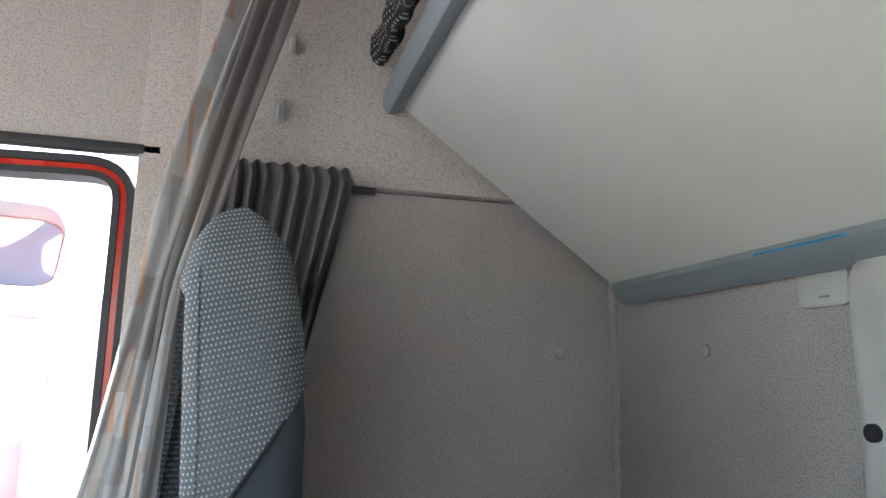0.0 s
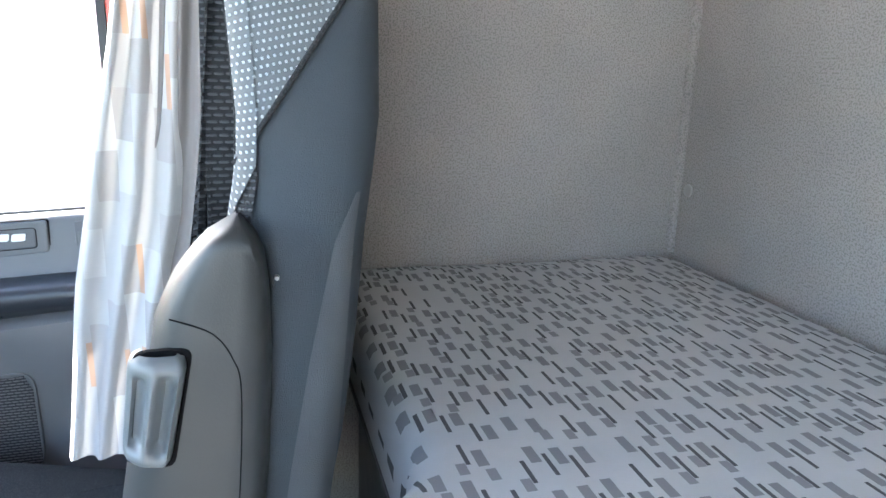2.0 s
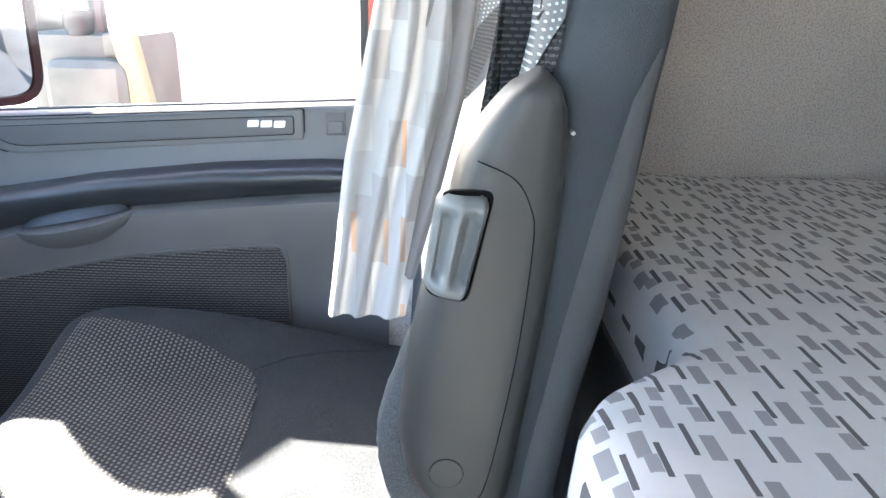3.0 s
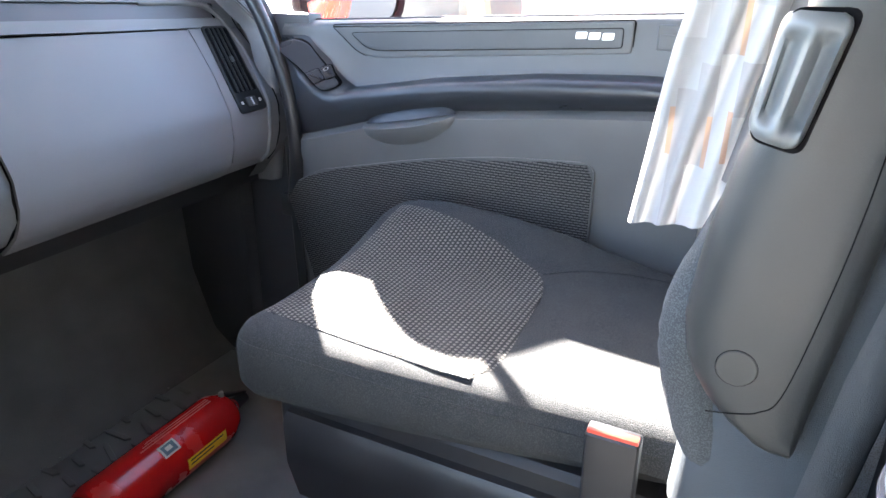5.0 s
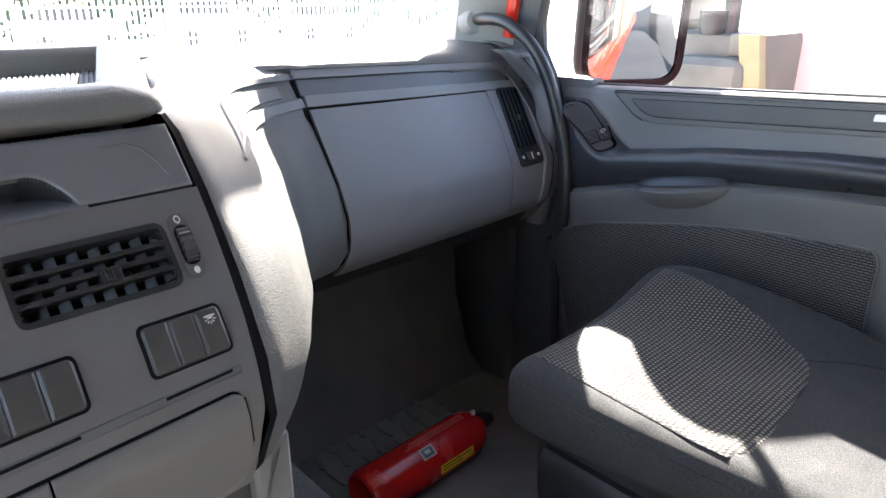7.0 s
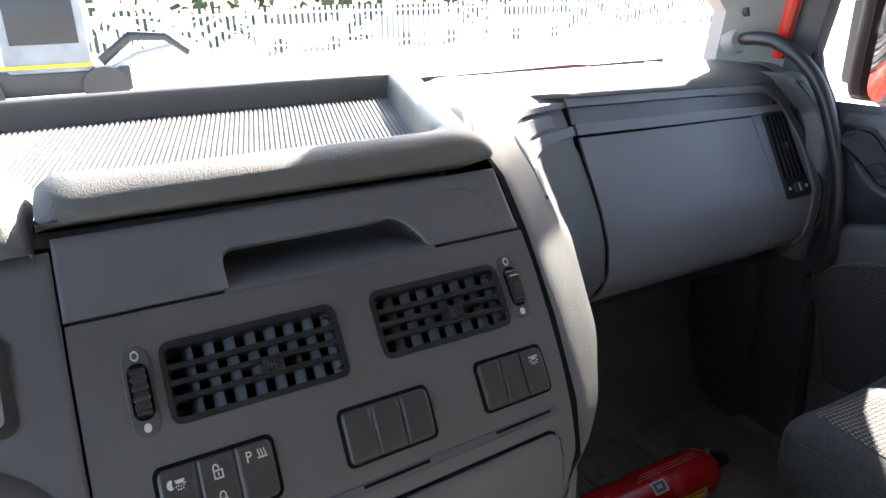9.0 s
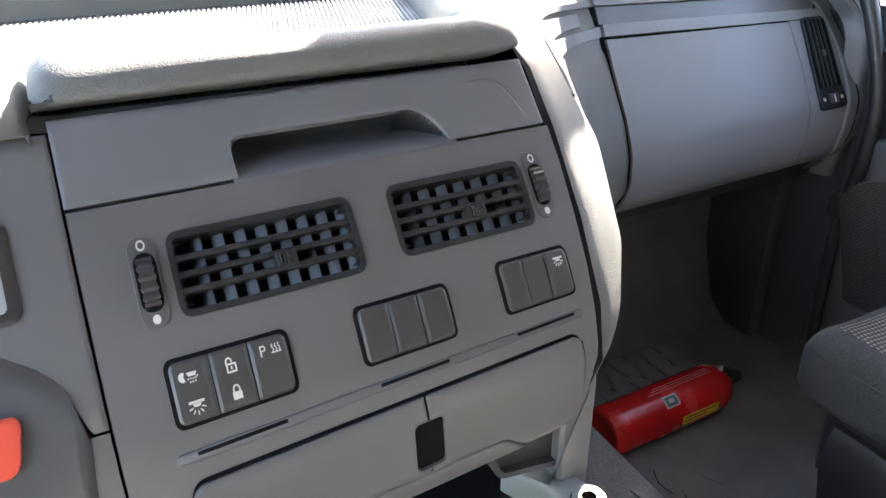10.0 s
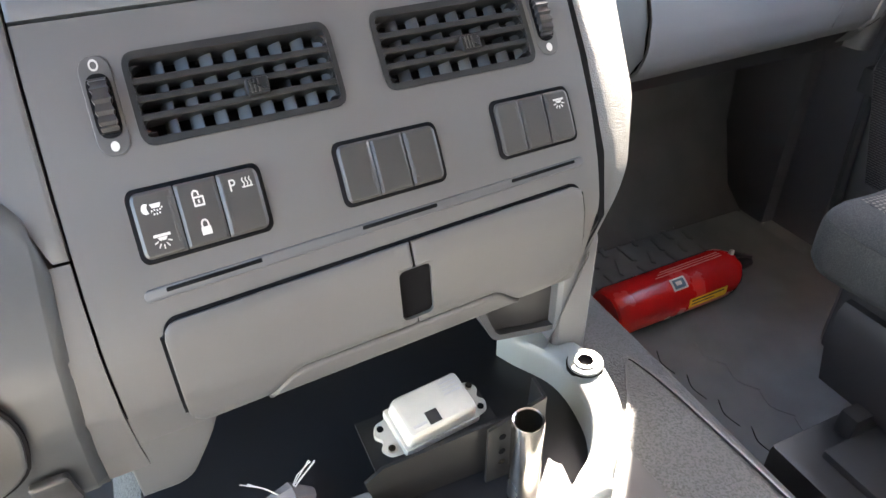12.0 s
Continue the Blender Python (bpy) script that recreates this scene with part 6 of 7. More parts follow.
sg = under("demist_grille", plate(rounded([(0, 0), (1, 0), (1, 1), (0, 1)], 0.12), GR, -0.006, 0.0025, 0.001), GLOVE, dash, "small slanted demister grille")
under("grille_well", plate(rounded([(0.09, 0.06), (0.91, 0.06), (0.91, 0.94), (0.09, 0.94)], 0.08), GR, 0.0, 0.0030), GAP, sg)
for k in range(4):
    c = 0.16 + 0.20 * k
    under("grille_bar", plate([(c - 0.05, 0.07), (c + 0.05, 0.07), (c + 0.13, 0.93), (c + 0.03, 0.93)], GR, 0.002, 0.0055, 0.001), GLOVE, sg)
# top of the dashboard
top = []
for x in np.linspace(-0.152, 0.98, 40):
    yf = GP(x, 0.957, 0.0).y - 0.001 if x > 0.24 else float(np.interp(x, [-0.152, -0.128, -0.07, 0.0, 0.10, 0.24], [1.76, 1.80, 1.885, 2.03, 2.11, 2.096]))
    yr = min(2.56 - 0.16 * x * x, 1.72 + (x + 0.160) / 0.345)
    if yr < yf + 0.03:
        yr = yf + 0.03
    d = 0.042 * max(0.0, x - 0.25)
    row = [Vector((x, yf + 0.012, 0.952 - d)), Vector((x, yf - 0.002, 0.957 - d)), Vector((x, yf - 0.006, 0.964 - d)), Vector((x, yf + 0.001, 0.972 - d)), Vector((x, yf + 0.02, 0.980 - d * 0.9)), Vector((x, yf + (yr - yf) * 0.3, 0.985 - d * 0.5)), Vector((x, yf + (yr - yf) * 0.7, 0.978)), Vector((x, yr, 0.955 if x < 0.12 else 0.94))]
    top.append(row)
under("top_cover", grid(top), SOFT, dash, "grained soft top under the windscreen", 60)
under("rear_cover", grid([[Vector((x, y, z)) for x in np.linspace(-1.0, -0.13, 12)] for y, z in ((2.50, 0.985), (2.53, 0.97), (2.58, 0.93))]), SOFT, dash, "", 60)
# box under the glovebox, coloured black for the shade there
under("underside_shade", box((0.10, 2.07, 0.50), (0.95, 2.36, 0.575), 0.01), BLACK, dash)


def FL(z, t, out=0.0):
    """A point of the knee flank at a height, t from the centre panel (0) to the glovebox (1)."""
    zs_ = sorted(FLANK)
    hi = min((k for k in zs_ if k >= z), default=zs_[-1])
    lo = max((k for k in zs_ if k <= z), default=zs_[0])
    f = 0.0 if hi == lo else (z - lo) / (hi - lo)
    pa, pb = (smooth_path([(x, y, 0) for x, y in FLANK[k]], 8) for k in (lo, hi))
    k = t * (len(pa) - 1)
    i_ = min(int(k), len(pa) - 2)
    a = pa[i_].lerp(pa[i_ + 1], k - i_)
    b = pb[i_].lerp(pb[i_ + 1], k - i_)
    p = a.lerp(b, f)
    d = (pa[i_ + 1] - pa[i_]).normalized()
    return Vector((p.x, p.y, z)) + Vector((d.y, -d.x, 0.25)).normalized() * out


def flank_band(top, out, rows=5, n=20):
    """A raised band on the flank; top: rows of (t, upper height, lower height)."""
    ts = [r[0] for r in top]
    g = []
    steps = list(np.linspace(ts[0], ts[-1], n))
    for j, t in enumerate([steps[0]] + steps + [steps[-1]]):
        lift = -0.003 if j == 0 else out * min(1.0, j / 7)
        zu, zl = (float(np.interp(t, ts, [r[c] for r in top])) for c in (1, 2))
        g.append([FL(zu, t, -0.004)] + [FL(zu + (zl - zu) * (0.08 + 0.84 * k / (rows - 1)), t, lift) for k in range(rows)] + [FL(zl, t, -0.004)])
    return grid(g)


under("upper_band", flank_band([(0.47, 0.951, 0.944), (0.55, 0.957, 0.946), (0.75, 0.958, 0.945), (1.0, 0.957, 0.943)], 0.004), DASH, flankp, "", 50)
under("lower_band", flank_band([(0.33, 0.904, 0.895), (0.50, 0.905, 0.890), (0.75, 0.907, 0.888), (1.0, 0.912, 0.893)], 0.005), DASH, flankp, "", 50)
under("recess_edge", tube(smooth_path([FL(z, t, 0.001) for z, t in ((0.951, 0.56), (0.947, 0.50), (0.938, 0.455), (0.922, 0.41), (0.907, 0.37), (0.897, 0.335))], 4), [0.001] + [0.003] * 20, 8), DASH, flankp)
under("pocket_tile", flank_band([(0.40, 0.919, 0.911), (0.47, 0.936, 0.909), (0.60, 0.939, 0.911), (0.92, 0.938, 0.914)], 0.003, n=14), DASH, flankp, "small blank cover tile", 50)

# grab handle by the pillar
gh = thing("grab_handle", (0.95, 2.2, 1.0), "black curved grab handle beside the windscreen pillar", "grab handle")
under("grip", tube(smooth_path([(0.955, 2.285, 1.032), (0.938, 2.22, 1.036), (0.93, 2.155, 1.028), (0.93, 2.072, 0.981), (0.93, 2.017, 0.913), (0.93, 1.972, 0.815), (0.93, 1.943, 0.725), (0.932, 1.935, 0.625), (0.94, 1.945, 0.54), (0.955, 1.97, 0.46)], 8), 0.0165, 14), BLACK, gh, "satin black grip")
under("mount", tube([(0.985, 2.34, 1.025), (0.962, 2.30, 1.028), (0.950, 2.278, 1.030)], [0.052, 0.048, 0.030], 14), CONSOLE, gh, "pale grey mount")
under("foot", box((0.94, 1.95, 0.42), (0.985, 2.0, 0.48), 0.008), RUBBER, gh)
bl = thing("pillar_knob", (0.95, 2.28, 1.09), "round black knob on the windscreen pillar", "knob")
under("knob", tube([(0.965, 2.30, 1.10), (0.952, 2.27, 1.10), (0.947, 2.262, 1.10)], [0.02, 0.02, 0.012], 14), BLACK, bl)

# ---- centre console, tunnel and footwell ----
tun = []
for y in np.linspace(0.88, 2.3, 30):
    tun.append([Vector((x, y, z)) for x, z in ((-0.72, -0.04), (-0.70, 0.36), (-0.66, 0.40), (-0.30, 0.41), (-0.13, 0.41), (-0.06, 0.402), (-0.02, 0.392), (0.0, 0.378), (0.012, 0.355), (0.05, 0.16), (0.085, -0.02), (0.12, -0.045))])
structure("tunnel", grid(tun), TUNNEL, "grained rubber covered engine tunnel", "engine tunnel", 60)
groove = rounded([(-0.048, 1.545), (-0.098, 1.475), (-0.132, 1.432), (-0.172, 1.39), (-0.172, 1.20), (-0.016, 1.20), (-0.022, 1.35), (-0.032, 1.48)], [0.022, 0.02, 0.02, 0.02, 0.015, 0.015, 0.05, 0.05], 5)
# black ring stands in for the shade inside the moulded groove
structure("tunnel_groove_shade", frame_ring([Vector(p) for p in groove], inset([Vector(p) for p in groove], 0.0035), lambda u, v, h: Vector((u, v, 0.4105 + h - 0.16 * max(0.0, u + 0.11) ** 1.0)), -0.02, 0.0006), BLACK, "black line drawn as the shade of a groove in the tunnel mat", "groove")

tray = thing("console_tray", (-0.4, 1.45, 0.45), "silver-grey console tray with a dark floor on the tunnel", "console tray")
rim_out = smooth_path([(-0.150, 1.60, 0), (-0.139, 1.559, 0), (-0.124, 1.50, 0), (-0.136, 1.447, 0), (-0.162, 1.406, 0), (-0.203, 1.368, 0), (-0.26, 1.340, 0), (-0.60, 1.325, 0)], 6)
rim_in = smooth_path([(-0.215, 1.60, 0), (-0.204, 1.575, 0), (-0.177, 1.52, 0), (-0.181, 1.455, 0), (-0.201, 1.410, 0), (-0.236, 1.380, 0), (-0.30, 1.362, 0), (-0.60, 1.348, 0)], 6)
rr_ = []
for o, i_ in zip(rim_out, rim_in):
    w = (i_ - o).normalized()
    rr_.append([Vector((o.x, o.y, 0.40)), Vector((o.x, o.y, 0.448)), o + w * 0.006 + Vector((0, 0, 0.460)), o + w * 0.018 + Vector((0, 0, 0.464)), i_ - w * 0.006 + Vector((0, 0, 0.463)), Vector((i_.x, i_.y, 0.455)), Vector((i_.x, i_.y, 0.385))])
under("rim", grid(rr_), CONSOLE, tray, "silver-grey rounded rim", 60)
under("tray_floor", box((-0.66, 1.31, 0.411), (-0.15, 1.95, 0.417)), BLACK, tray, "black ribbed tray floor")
# near-black wall closes the recess, its shade put into the colour
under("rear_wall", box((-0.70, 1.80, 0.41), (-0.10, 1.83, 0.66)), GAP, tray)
RG = Vector((-0.1505, 1.499))
ringp = lambda r: [RG + Vector((r * math.cos(a), r * math.sin(a))) for a in np.linspace(0, math.tau, 33)[:-1]]
ZP = lambda u, v, h: Vector((u, v, h))
sk = under("socket_ring", frame_ring(ringp(0.021), ringp(0.0125), ZP, 0.455, 0.4695), CONSOLE, tray, "round socket in the rim")
under("socket_bezel", frame_ring(ringp(0.0135), ringp(0.0095), ZP, 0.46, 0.4715), STEEL, sk)
under("socket_hole", plate(ringp(0.0125), ZP, 0.462, 0.466), GAP, sk)
under("socket_groove", frame_ring(ringp(0.0225), ringp(0.021), ZP, 0.46, 0.4652), GAP, sk)
LPK = lambda u, v, h: Vector((u, 1.562 - h, v))
lpk = under("left_pocket", plate(rounded([(-0.655, 0.43), (-0.605, 0.43), (-0.556, 0.515), (-0.550, 0.605), (-0.655, 0.605)], [0, 0.02, 0.05, 0.0, 0.0], 5), LPK, -0.01, 0.0, 0.003), CENTRE, tray, "grey side pocket")
under("pocket_slot", plate(rounded(rect(-0.618, -0.578, 0.520, 0.592), 0.004), LPK, -0.002, 0.0008), DASH_DARK, lpk)
under("right_post", box((-0.168, 1.54, 0.405), (-0.118, 1.62, 0.62), 0.012, 3), DASH, tray)
# side pocket and its back are coloured darker for the shade under the panel
sidep = under("side_pocket", frame_ring([Vector(p) for p in rounded([(-0.285, 0.585), (-0.155, 0.60), (-0.160, 0.485), (-0.25, 0.50)], 0.012)], inset([Vector(p) for p in rounded([(-0.285, 0.585), (-0.155, 0.60), (-0.160, 0.485), (-0.25, 0.50)], 0.012)], 0.008), lambda u, v, h: Vector((u, 1.552 - h, v)), -0.03, 0.004), DASH_DARK, tray, "small open side pocket")
under("pocket_back", plate(rounded([(-0.285, 0.585), (-0.155, 0.60), (-0.160, 0.485), (-0.25, 0.50)], 0.012), lambda u, v, h: Vector((u, 1.562 - h, v)), 0.0, 0.004), BLACK, sidep)


# sensor box on its steel bracket, with the pipe stub
sb_ = thing("sensor_box", (-0.35, 1.50, 0.49), "aged white plastic sensor box with bolted lugs on the bracket", "sensor box")
BM = pose(-0.352, 1.496, 0.478, 14, 0, 7)
under("base", box((-0.046, -0.028, -0.012), (0.046, 0.028, 0.004), 0.004, 2, BM), BOXWHITE, sb_)
lid_rows = []
for h, k in ((0.003, 1.0), (0.018, 0.97), (0.024, 0.93), (0.026, 0.86)):
    lid_rows.append([BM @ Vector((p.x * k, p.y * k, h)) for p in rounded(rect(-0.0425, 0.0425, -0.0255, 0.0255), 0.007)])
lid = under("lid", grid(lid_rows, closed=True, caps=True), BOXWHITE, sb_, "rounded white lid")
for sx in (-1, 1):
    lug = [Vector(p) for p in rounded([(sx * 0.042, -0.024), (sx * 0.060, -0.021), (sx * 0.066, -0.008), (sx * 0.058, -0.001), (sx * 0.066, 0.008), (sx * 0.060, 0.020), (sx * 0.042, 0.023)], 0.005)]
    lg = under("lug", plate(lug, lambda u, v, h: BM @ Vector((u, v, h)), -0.012, -0.006, 0.001), BOXWHITE, sb_)
    for sy in (-0.0135, 0.013):
        under("lug_hole" if sy * sx < 0 else "bolt", plate([Vector((sx * 0.056 + 0.004 * math.cos(a), sy + 0.004 * math.sin(a))) for a in np.linspace(0, math.tau, 9)[:-1]], lambda u, v, h: BM @ Vector((u, v, h)), -0.0062, -0.0055 if sy * sx < 0 else -0.001), GAP if sy * sx < 0 else STEEL, lg)
under("printed_block", plate(rect(-0.016, -0.002, -0.021, -0.006), lambda u, v, h: BM @ Vector((u, v, h)), 0.0255, 0.0266), INK, lid)
for k in range(4):
    under("print_line", plate(rect(0.014, 0.034, 0.002 + k * 0.0045, 0.0038 + k * 0.0045), lambda u, v, h: BM @ Vector((u, v, h)), 0.0255, 0.0265), GREYPRINT, lid)
under("print_line", plate(rect(-0.034, -0.018, -0.018, -0.0145), lambda u, v, h: BM @ Vector((u, v, h)), 0.0255, 0.0265), GREYPRINT, lid)
br_ = thing("steel_bracket", (-0.36, 1.45, 0.42), "dark folded steel bracket standing in the console", "bracket")
SP = lambda u, v, h: Vector((u, 1.452 - 0.02 * (u + 0.35) - h, v))
under("front_plate", plate([(-0.435, 0.418), (-0.285, 0.418), (-0.285, 0.492), (-0.425, 0.482), (-0.445, 0.468)], SP, 0.0, 0.004), DARK_STEEL, br_)
under("top_flange", box((-0.43, 1.452, 0.462), (-0.285, 1.53, 0.466), 0.001), DARK_STEEL, br_)
SP2 = lambda u, v, h: Vector((u, 1.436 - h, v))
bp = under("side_plate", join(plate([(-0.318, 0.418), (-0.262, 0.418), (-0.250, 0.520), (-0.316, 0.500)], SP2, 0.0, 0.004), plate([(0.0, 0.418), (0.055, 0.418), (0.045, 0.500), (0.0, 0.519)], lambda u, v, h: Vector((-0.252 + h + 0.3 * u, 1.434 + u, v)), 0.0, 0.004)), DARK_STEEL, br_, "punched side plate with a folded ear")
for z in (0.445, 0.462, 0.485):
    under("hole", plate([Vector((-0.300 + 0.0042 * math.cos(a), z + 0.0042 * math.sin(a))) for a in np.linspace(0, math.tau, 11)[:-1]], SP2, 0.0035, 0.0045), STEEL if z < 0.45 else GAP, bp)
pp = thing("pipe_stub", (-0.29, 1.40, 0.47), "open bright steel pipe stub clamped to the bracket", "pipe")
pr = [[Vector((-0.288 + r * math.cos(a), 1.405 + r * math.sin(a), z)) for a in np.linspace(0, math.tau, 29)[:-1]] for r, z in ((0.0165, 0.418), (0.0165, 0.532), (0.0158, 0.534), (0.0140, 0.533), (0.0138, 0.45))]
under("tube_wall", grid(pr, closed=True), STEEL, pp)
under("bore", plate([Vector((-0.288 + 0.0139 * math.cos(a), 1.405 + 0.0139 * math.sin(a))) for a in np.linspace(0, math.tau, 17)[:-1]], ZP, 0.449, 0.452), STEEL, pp)
fl = thing("front_lip", (-0.5, 1.36, 0.45), "pale grey console lip with frayed cloth on it", "console lip")
under("lip", box((-0.60, 1.40, 0.418), (-0.44, 1.455, 0.452), 0.006, 2, Matrix.Identity(4)), CONSOLE, fl)
random.seed(4)
cl = under("cloth_knot", tube([(-0.545, 1.47, 0.43), (-0.530, 1.468, 0.455), (-0.515, 1.472, 0.462), (-0.495, 1.475, 0.45)], [0.012, 0.018, 0.016, 0.008], 9), CURTAIN_GREY, fl, "frayed grey cloth knot")
for k in range(7):
    a = random.uniform(0, 3.1)
    under("thread", tube([(-0.52, 1.47, 0.465), (-0.52 + 0.02 * math.cos(a), 1.475 + 0.01 * random.random(), 0.475 + 0.01 * math.sin(a)), (-0.52 + 0.04 * math.cos(a), 1.48 + 0.015 * random.random(), 0.478 + 0.018 * math.sin(a))], 0.0007, 4), PALE, cl)

# fire extinguisher lying in the footwell
ex = thing("fire_extinguisher", (0.40, 1.95, FLOOR_Z), "red fire extinguisher lying on the footwell mat", "fire extinguisher")
EA, EB, ER = Vector((0.266, 1.954, 0.028)), Vector((0.660, 1.966, 0.028)), 0.060
ed = (EB - EA).normalized()
en = Vector((0, 0, 1))
es = ed.cross(en)


def EP(s, a, r):
    """A point of the bottle: s along its axis, a round it from the top, r from the axis."""
    return EA + ed * s + r * (math.cos(a) * en + math.sin(a) * es)


el = (EB - EA).length
prof = [(0.012, 0.001), (0.010, 0.031), (0.006, 0.041), (0.002, 0.049), (0.006, 0.055), (0.020, ER), (0.05, ER), (el * 0.5, ER), (el - 0.07, ER), (el - 0.045, ER - 0.002), (el - 0.02, 0.047), (el - 0.005, 0.031), (el, 0.018), (el + 0.015, 0.016)]
under("bottle", grid([[EP(s, a, r) for a in np.linspace(0, math.tau, 41)[:-1]] for s, r in prof], closed=True, caps=True), RED, ex, "glossy red bottle")


def wrap(s0, s1, a0, a1, lift):
    return grid([[EP(s, a, ER + lift) for a in np.linspace(a0, a1, 12)] for s in (s0, (s0 + s1) / 2, s1)])


yl = under("yellow_label", wrap(0.196, 0.311, 1.36, 1.80, 0.0010), YELLOW, ex, "yellow label with dark print lines")
for k in range(2):
    under("print_line", wrap(0.203, 0.301 - 0.03 * k, 1.43 + 0.15 * k, 1.49 + 0.15 * k, 0.0014), INK, yl)
wl = under("white_label", wrap(0.156, 0.198, 0.36, 0.84, 0.0010), WHITE, ex, "small white and grey round-cornered sticker")
under("sticker_print", wrap(0.161, 0.193, 0.42, 0.78, 0.0014), DARK_BLUE, wl)
under("sticker_print", wrap(0.168, 0.184, 0.51, 0.66, 0.0018), WHITE, wl)
for k in range(3):
    under("print_line", wrap(0.13 + 0.012 * k, 0.33, 0.08 - 0.12 * k, 0.13 - 0.12 * k, 0.0010), mat("faded_print", (0.55, 0.16, 0.14), 0.5), ex)
vv = under("valve", tube([EP(el + 0.012, 0, 0), EP(el + 0.05, 0, 0)], [0.018, 0.014], 12), BLACK, ex, "black valve head")
under("valve_lever", box((-0.05, -0.008, -0.004), (0.01, 0.008, 0.004), 0.002, 2, Matrix.Translation(EP(el + 0.04, 0, 0.02)) @ pose(0, 0, 0, 0, 20, -5)), BLACK, vv)
under("pin_tag", box((-0.006, -0.004, -0.008), (0.006, 0.004, 0.008), 0.002, 2, Matrix.Translation(EP(el - 0.03, 0.1, 0.056))), PALE, vv)

# footwell mat with raised treads
fm = thing("floor_mat", (0.5, 1.75, FLOOR_Z), "dark rubber floor mat with raised tread bars", "floor mat")
under("sheet", box((0.10, 1.40, FLOOR_Z), (0.94, 2.36, FLOOR_Z + 0.008), 0.004), MAT_FLOOR, fm)
tread = {}
for i in range(11):
    for j in range(5):
        x, y = 0.20 + i * 0.052, 2.03 + j * 0.078 + 0.039 * (i % 2)
        turn = 80 + 14 * math.sin(i * 3.1 + j * 1.7) + (12 if i % 3 == 0 else 0)
        ln = (0.032, 0.024, 0.040)[(i * 2 + j) % 3]
        if ln not in tread:
            outline = [Vector(p) for p in ((-ln, -0.0035), (-ln * 0.7, -0.0065), (ln * 0.8, -0.0065), (ln, 0.002), (ln * 0.75, 0.0065), (-ln * 0.8, 0.0065))]
            tread[ln] = ob = under("tread_bar", plate(outline, lambda u, v, h: Vector((u, v, h)), 0.0, 0.0065, 0.0015), MAT_FLOOR, fm)
            for q in ob.data.vertices:
                q.co += fm.location
        else:
            ob = new("tread_bar", tread[ln].data)
            ob.parent = fm
        ob.matrix_local = Matrix.Translation(Vector((x, y, FLOOR_Z + 0.007)) - fm.location) @ pose(0, 0, 0, 0, 0, turn)
for x, y in ((0.346, 1.854), (0.357, 1.768), (0.367, 1.684), (0.376, 1.602)):
    under("mat_groove", tube(smooth_path([(x, y, FLOOR_Z + 0.0082), (x - 0.014, y - 0.028, FLOOR_Z + 0.0082), (x - 0.015, y - 0.045, FLOOR_Z + 0.0082), (x - 0.010, y - 0.072, FLOOR_Z + 0.0082)], 5), 0.0013, 5), GAP, fm)
    under("mat_ridge", tube(smooth_path([(x + 0.095, y - 0.02, FLOOR_Z + 0.008), (x + 0.085, y - 0.06, FLOOR_Z + 0.008), (x + 0.110, y - 0.10, FLOOR_Z + 0.008)], 5), 0.0018, 5), MAT_FLOOR, fm)
structure("footwell_front", grid([[Vector((x, y, z)) for x in (0.08, 0.95)] for y, z in ((2.22, -0.035), (2.29, 0.02), (2.35, 0.20), (2.374, 0.62))]), CARPET, "dark carpeted toe board", "footwell")

# ---- outside ----
structure("ground", box((-80, -80, -1.35), (80, 120, -1.30)), ASPHALT, "pale sunlit concrete yard", "ground")
# lane of tarmac, its colour darkened to hold the shadow beside the cab
structure("road", box((-1.5, -34, -1.3), (5.0, 0.3, -1.285)), SHADED_TARMAC, "tarmac lane beside the cab, darkened for the shadow there", "road")
fence = thing("picket_fence", (15, 32, -1.3), "white metal picket fence across the yard", "fence")
pk_me = None
for i in range(150):
    x = -4 + i * 0.27
    if pk_me is None:
        first = under("picket", box((0, 32.0, -1.3), (0.13, 32.04, 0.75)), FENCE, fence)
        for q in first.data.vertices:
            q.co.x += 15
        pk_me = first.data
        ob = first
    else:
        ob = new("picket", pk_me)
        ob.parent = fence
    ob.location = (x - 15, 0, 0)
for z in (-0.9, 0.45):
    under("rail", box((-4, 32.04, z), (37, 32.08, z + 0.08)), FENCE, fence)
hedge = thing("hedge", (15, 38, -1.3), "dark clipped hedge beyond the fence", "hedge", kind="stuff")
random.seed(3)
hb = bmesh.new()
for k in range(900):
    c = Vector((random.uniform(-6, 40), random.uniform(37, 38.5), random.uniform(-1.2, 2.6)))
    r = random.uniform(0.2, 0.5)
    a, b = Vector((random.gauss(0, 1), random.gauss(0, 1), random.gauss(0, 1))).normalized() * r, Vector((random.gauss(0, 1), random.gauss(0, 1), random.gauss(0, 1))).normalized() * r
    hb.faces.new([hb.verts.new(c + a), hb.verts.new(c + b), hb.verts.new(c - a), hb.verts.new(c - b)])
under("leaf_mass", hb, mat("dark_leaf", (0.04, 0.06, 0.03), 0.8), hedge)["kind"] = "stuff"


def far_car(x, y, paint, tall=0.0):
    c = thing("parked_car", (x, y, -1.3), "pale parked car beyond the fence", "car", "cars behind the fence")
    under("body", box((x - 2.1, y - 0.85, -1.05), (x + 2.1, y + 0.85, -0.45 + tall), 0.15, 3), paint, c)
    under("cabin", box((x - 1.2, y - 0.75, -0.5 + tall), (x + 1.0, y + 0.75, 0.1 + tall), 0.2, 3), BLACK, c, "dark glazed cabin")
    for wx in (-1.3, 1.3):
        under("wheel", tube([(x + wx, y - 0.87, -0.98), (x + wx, y - 0.70, -0.98)], 0.32, 18), BLACK, c)


far_car(9.0, 34.6, FENCE, 0.4)
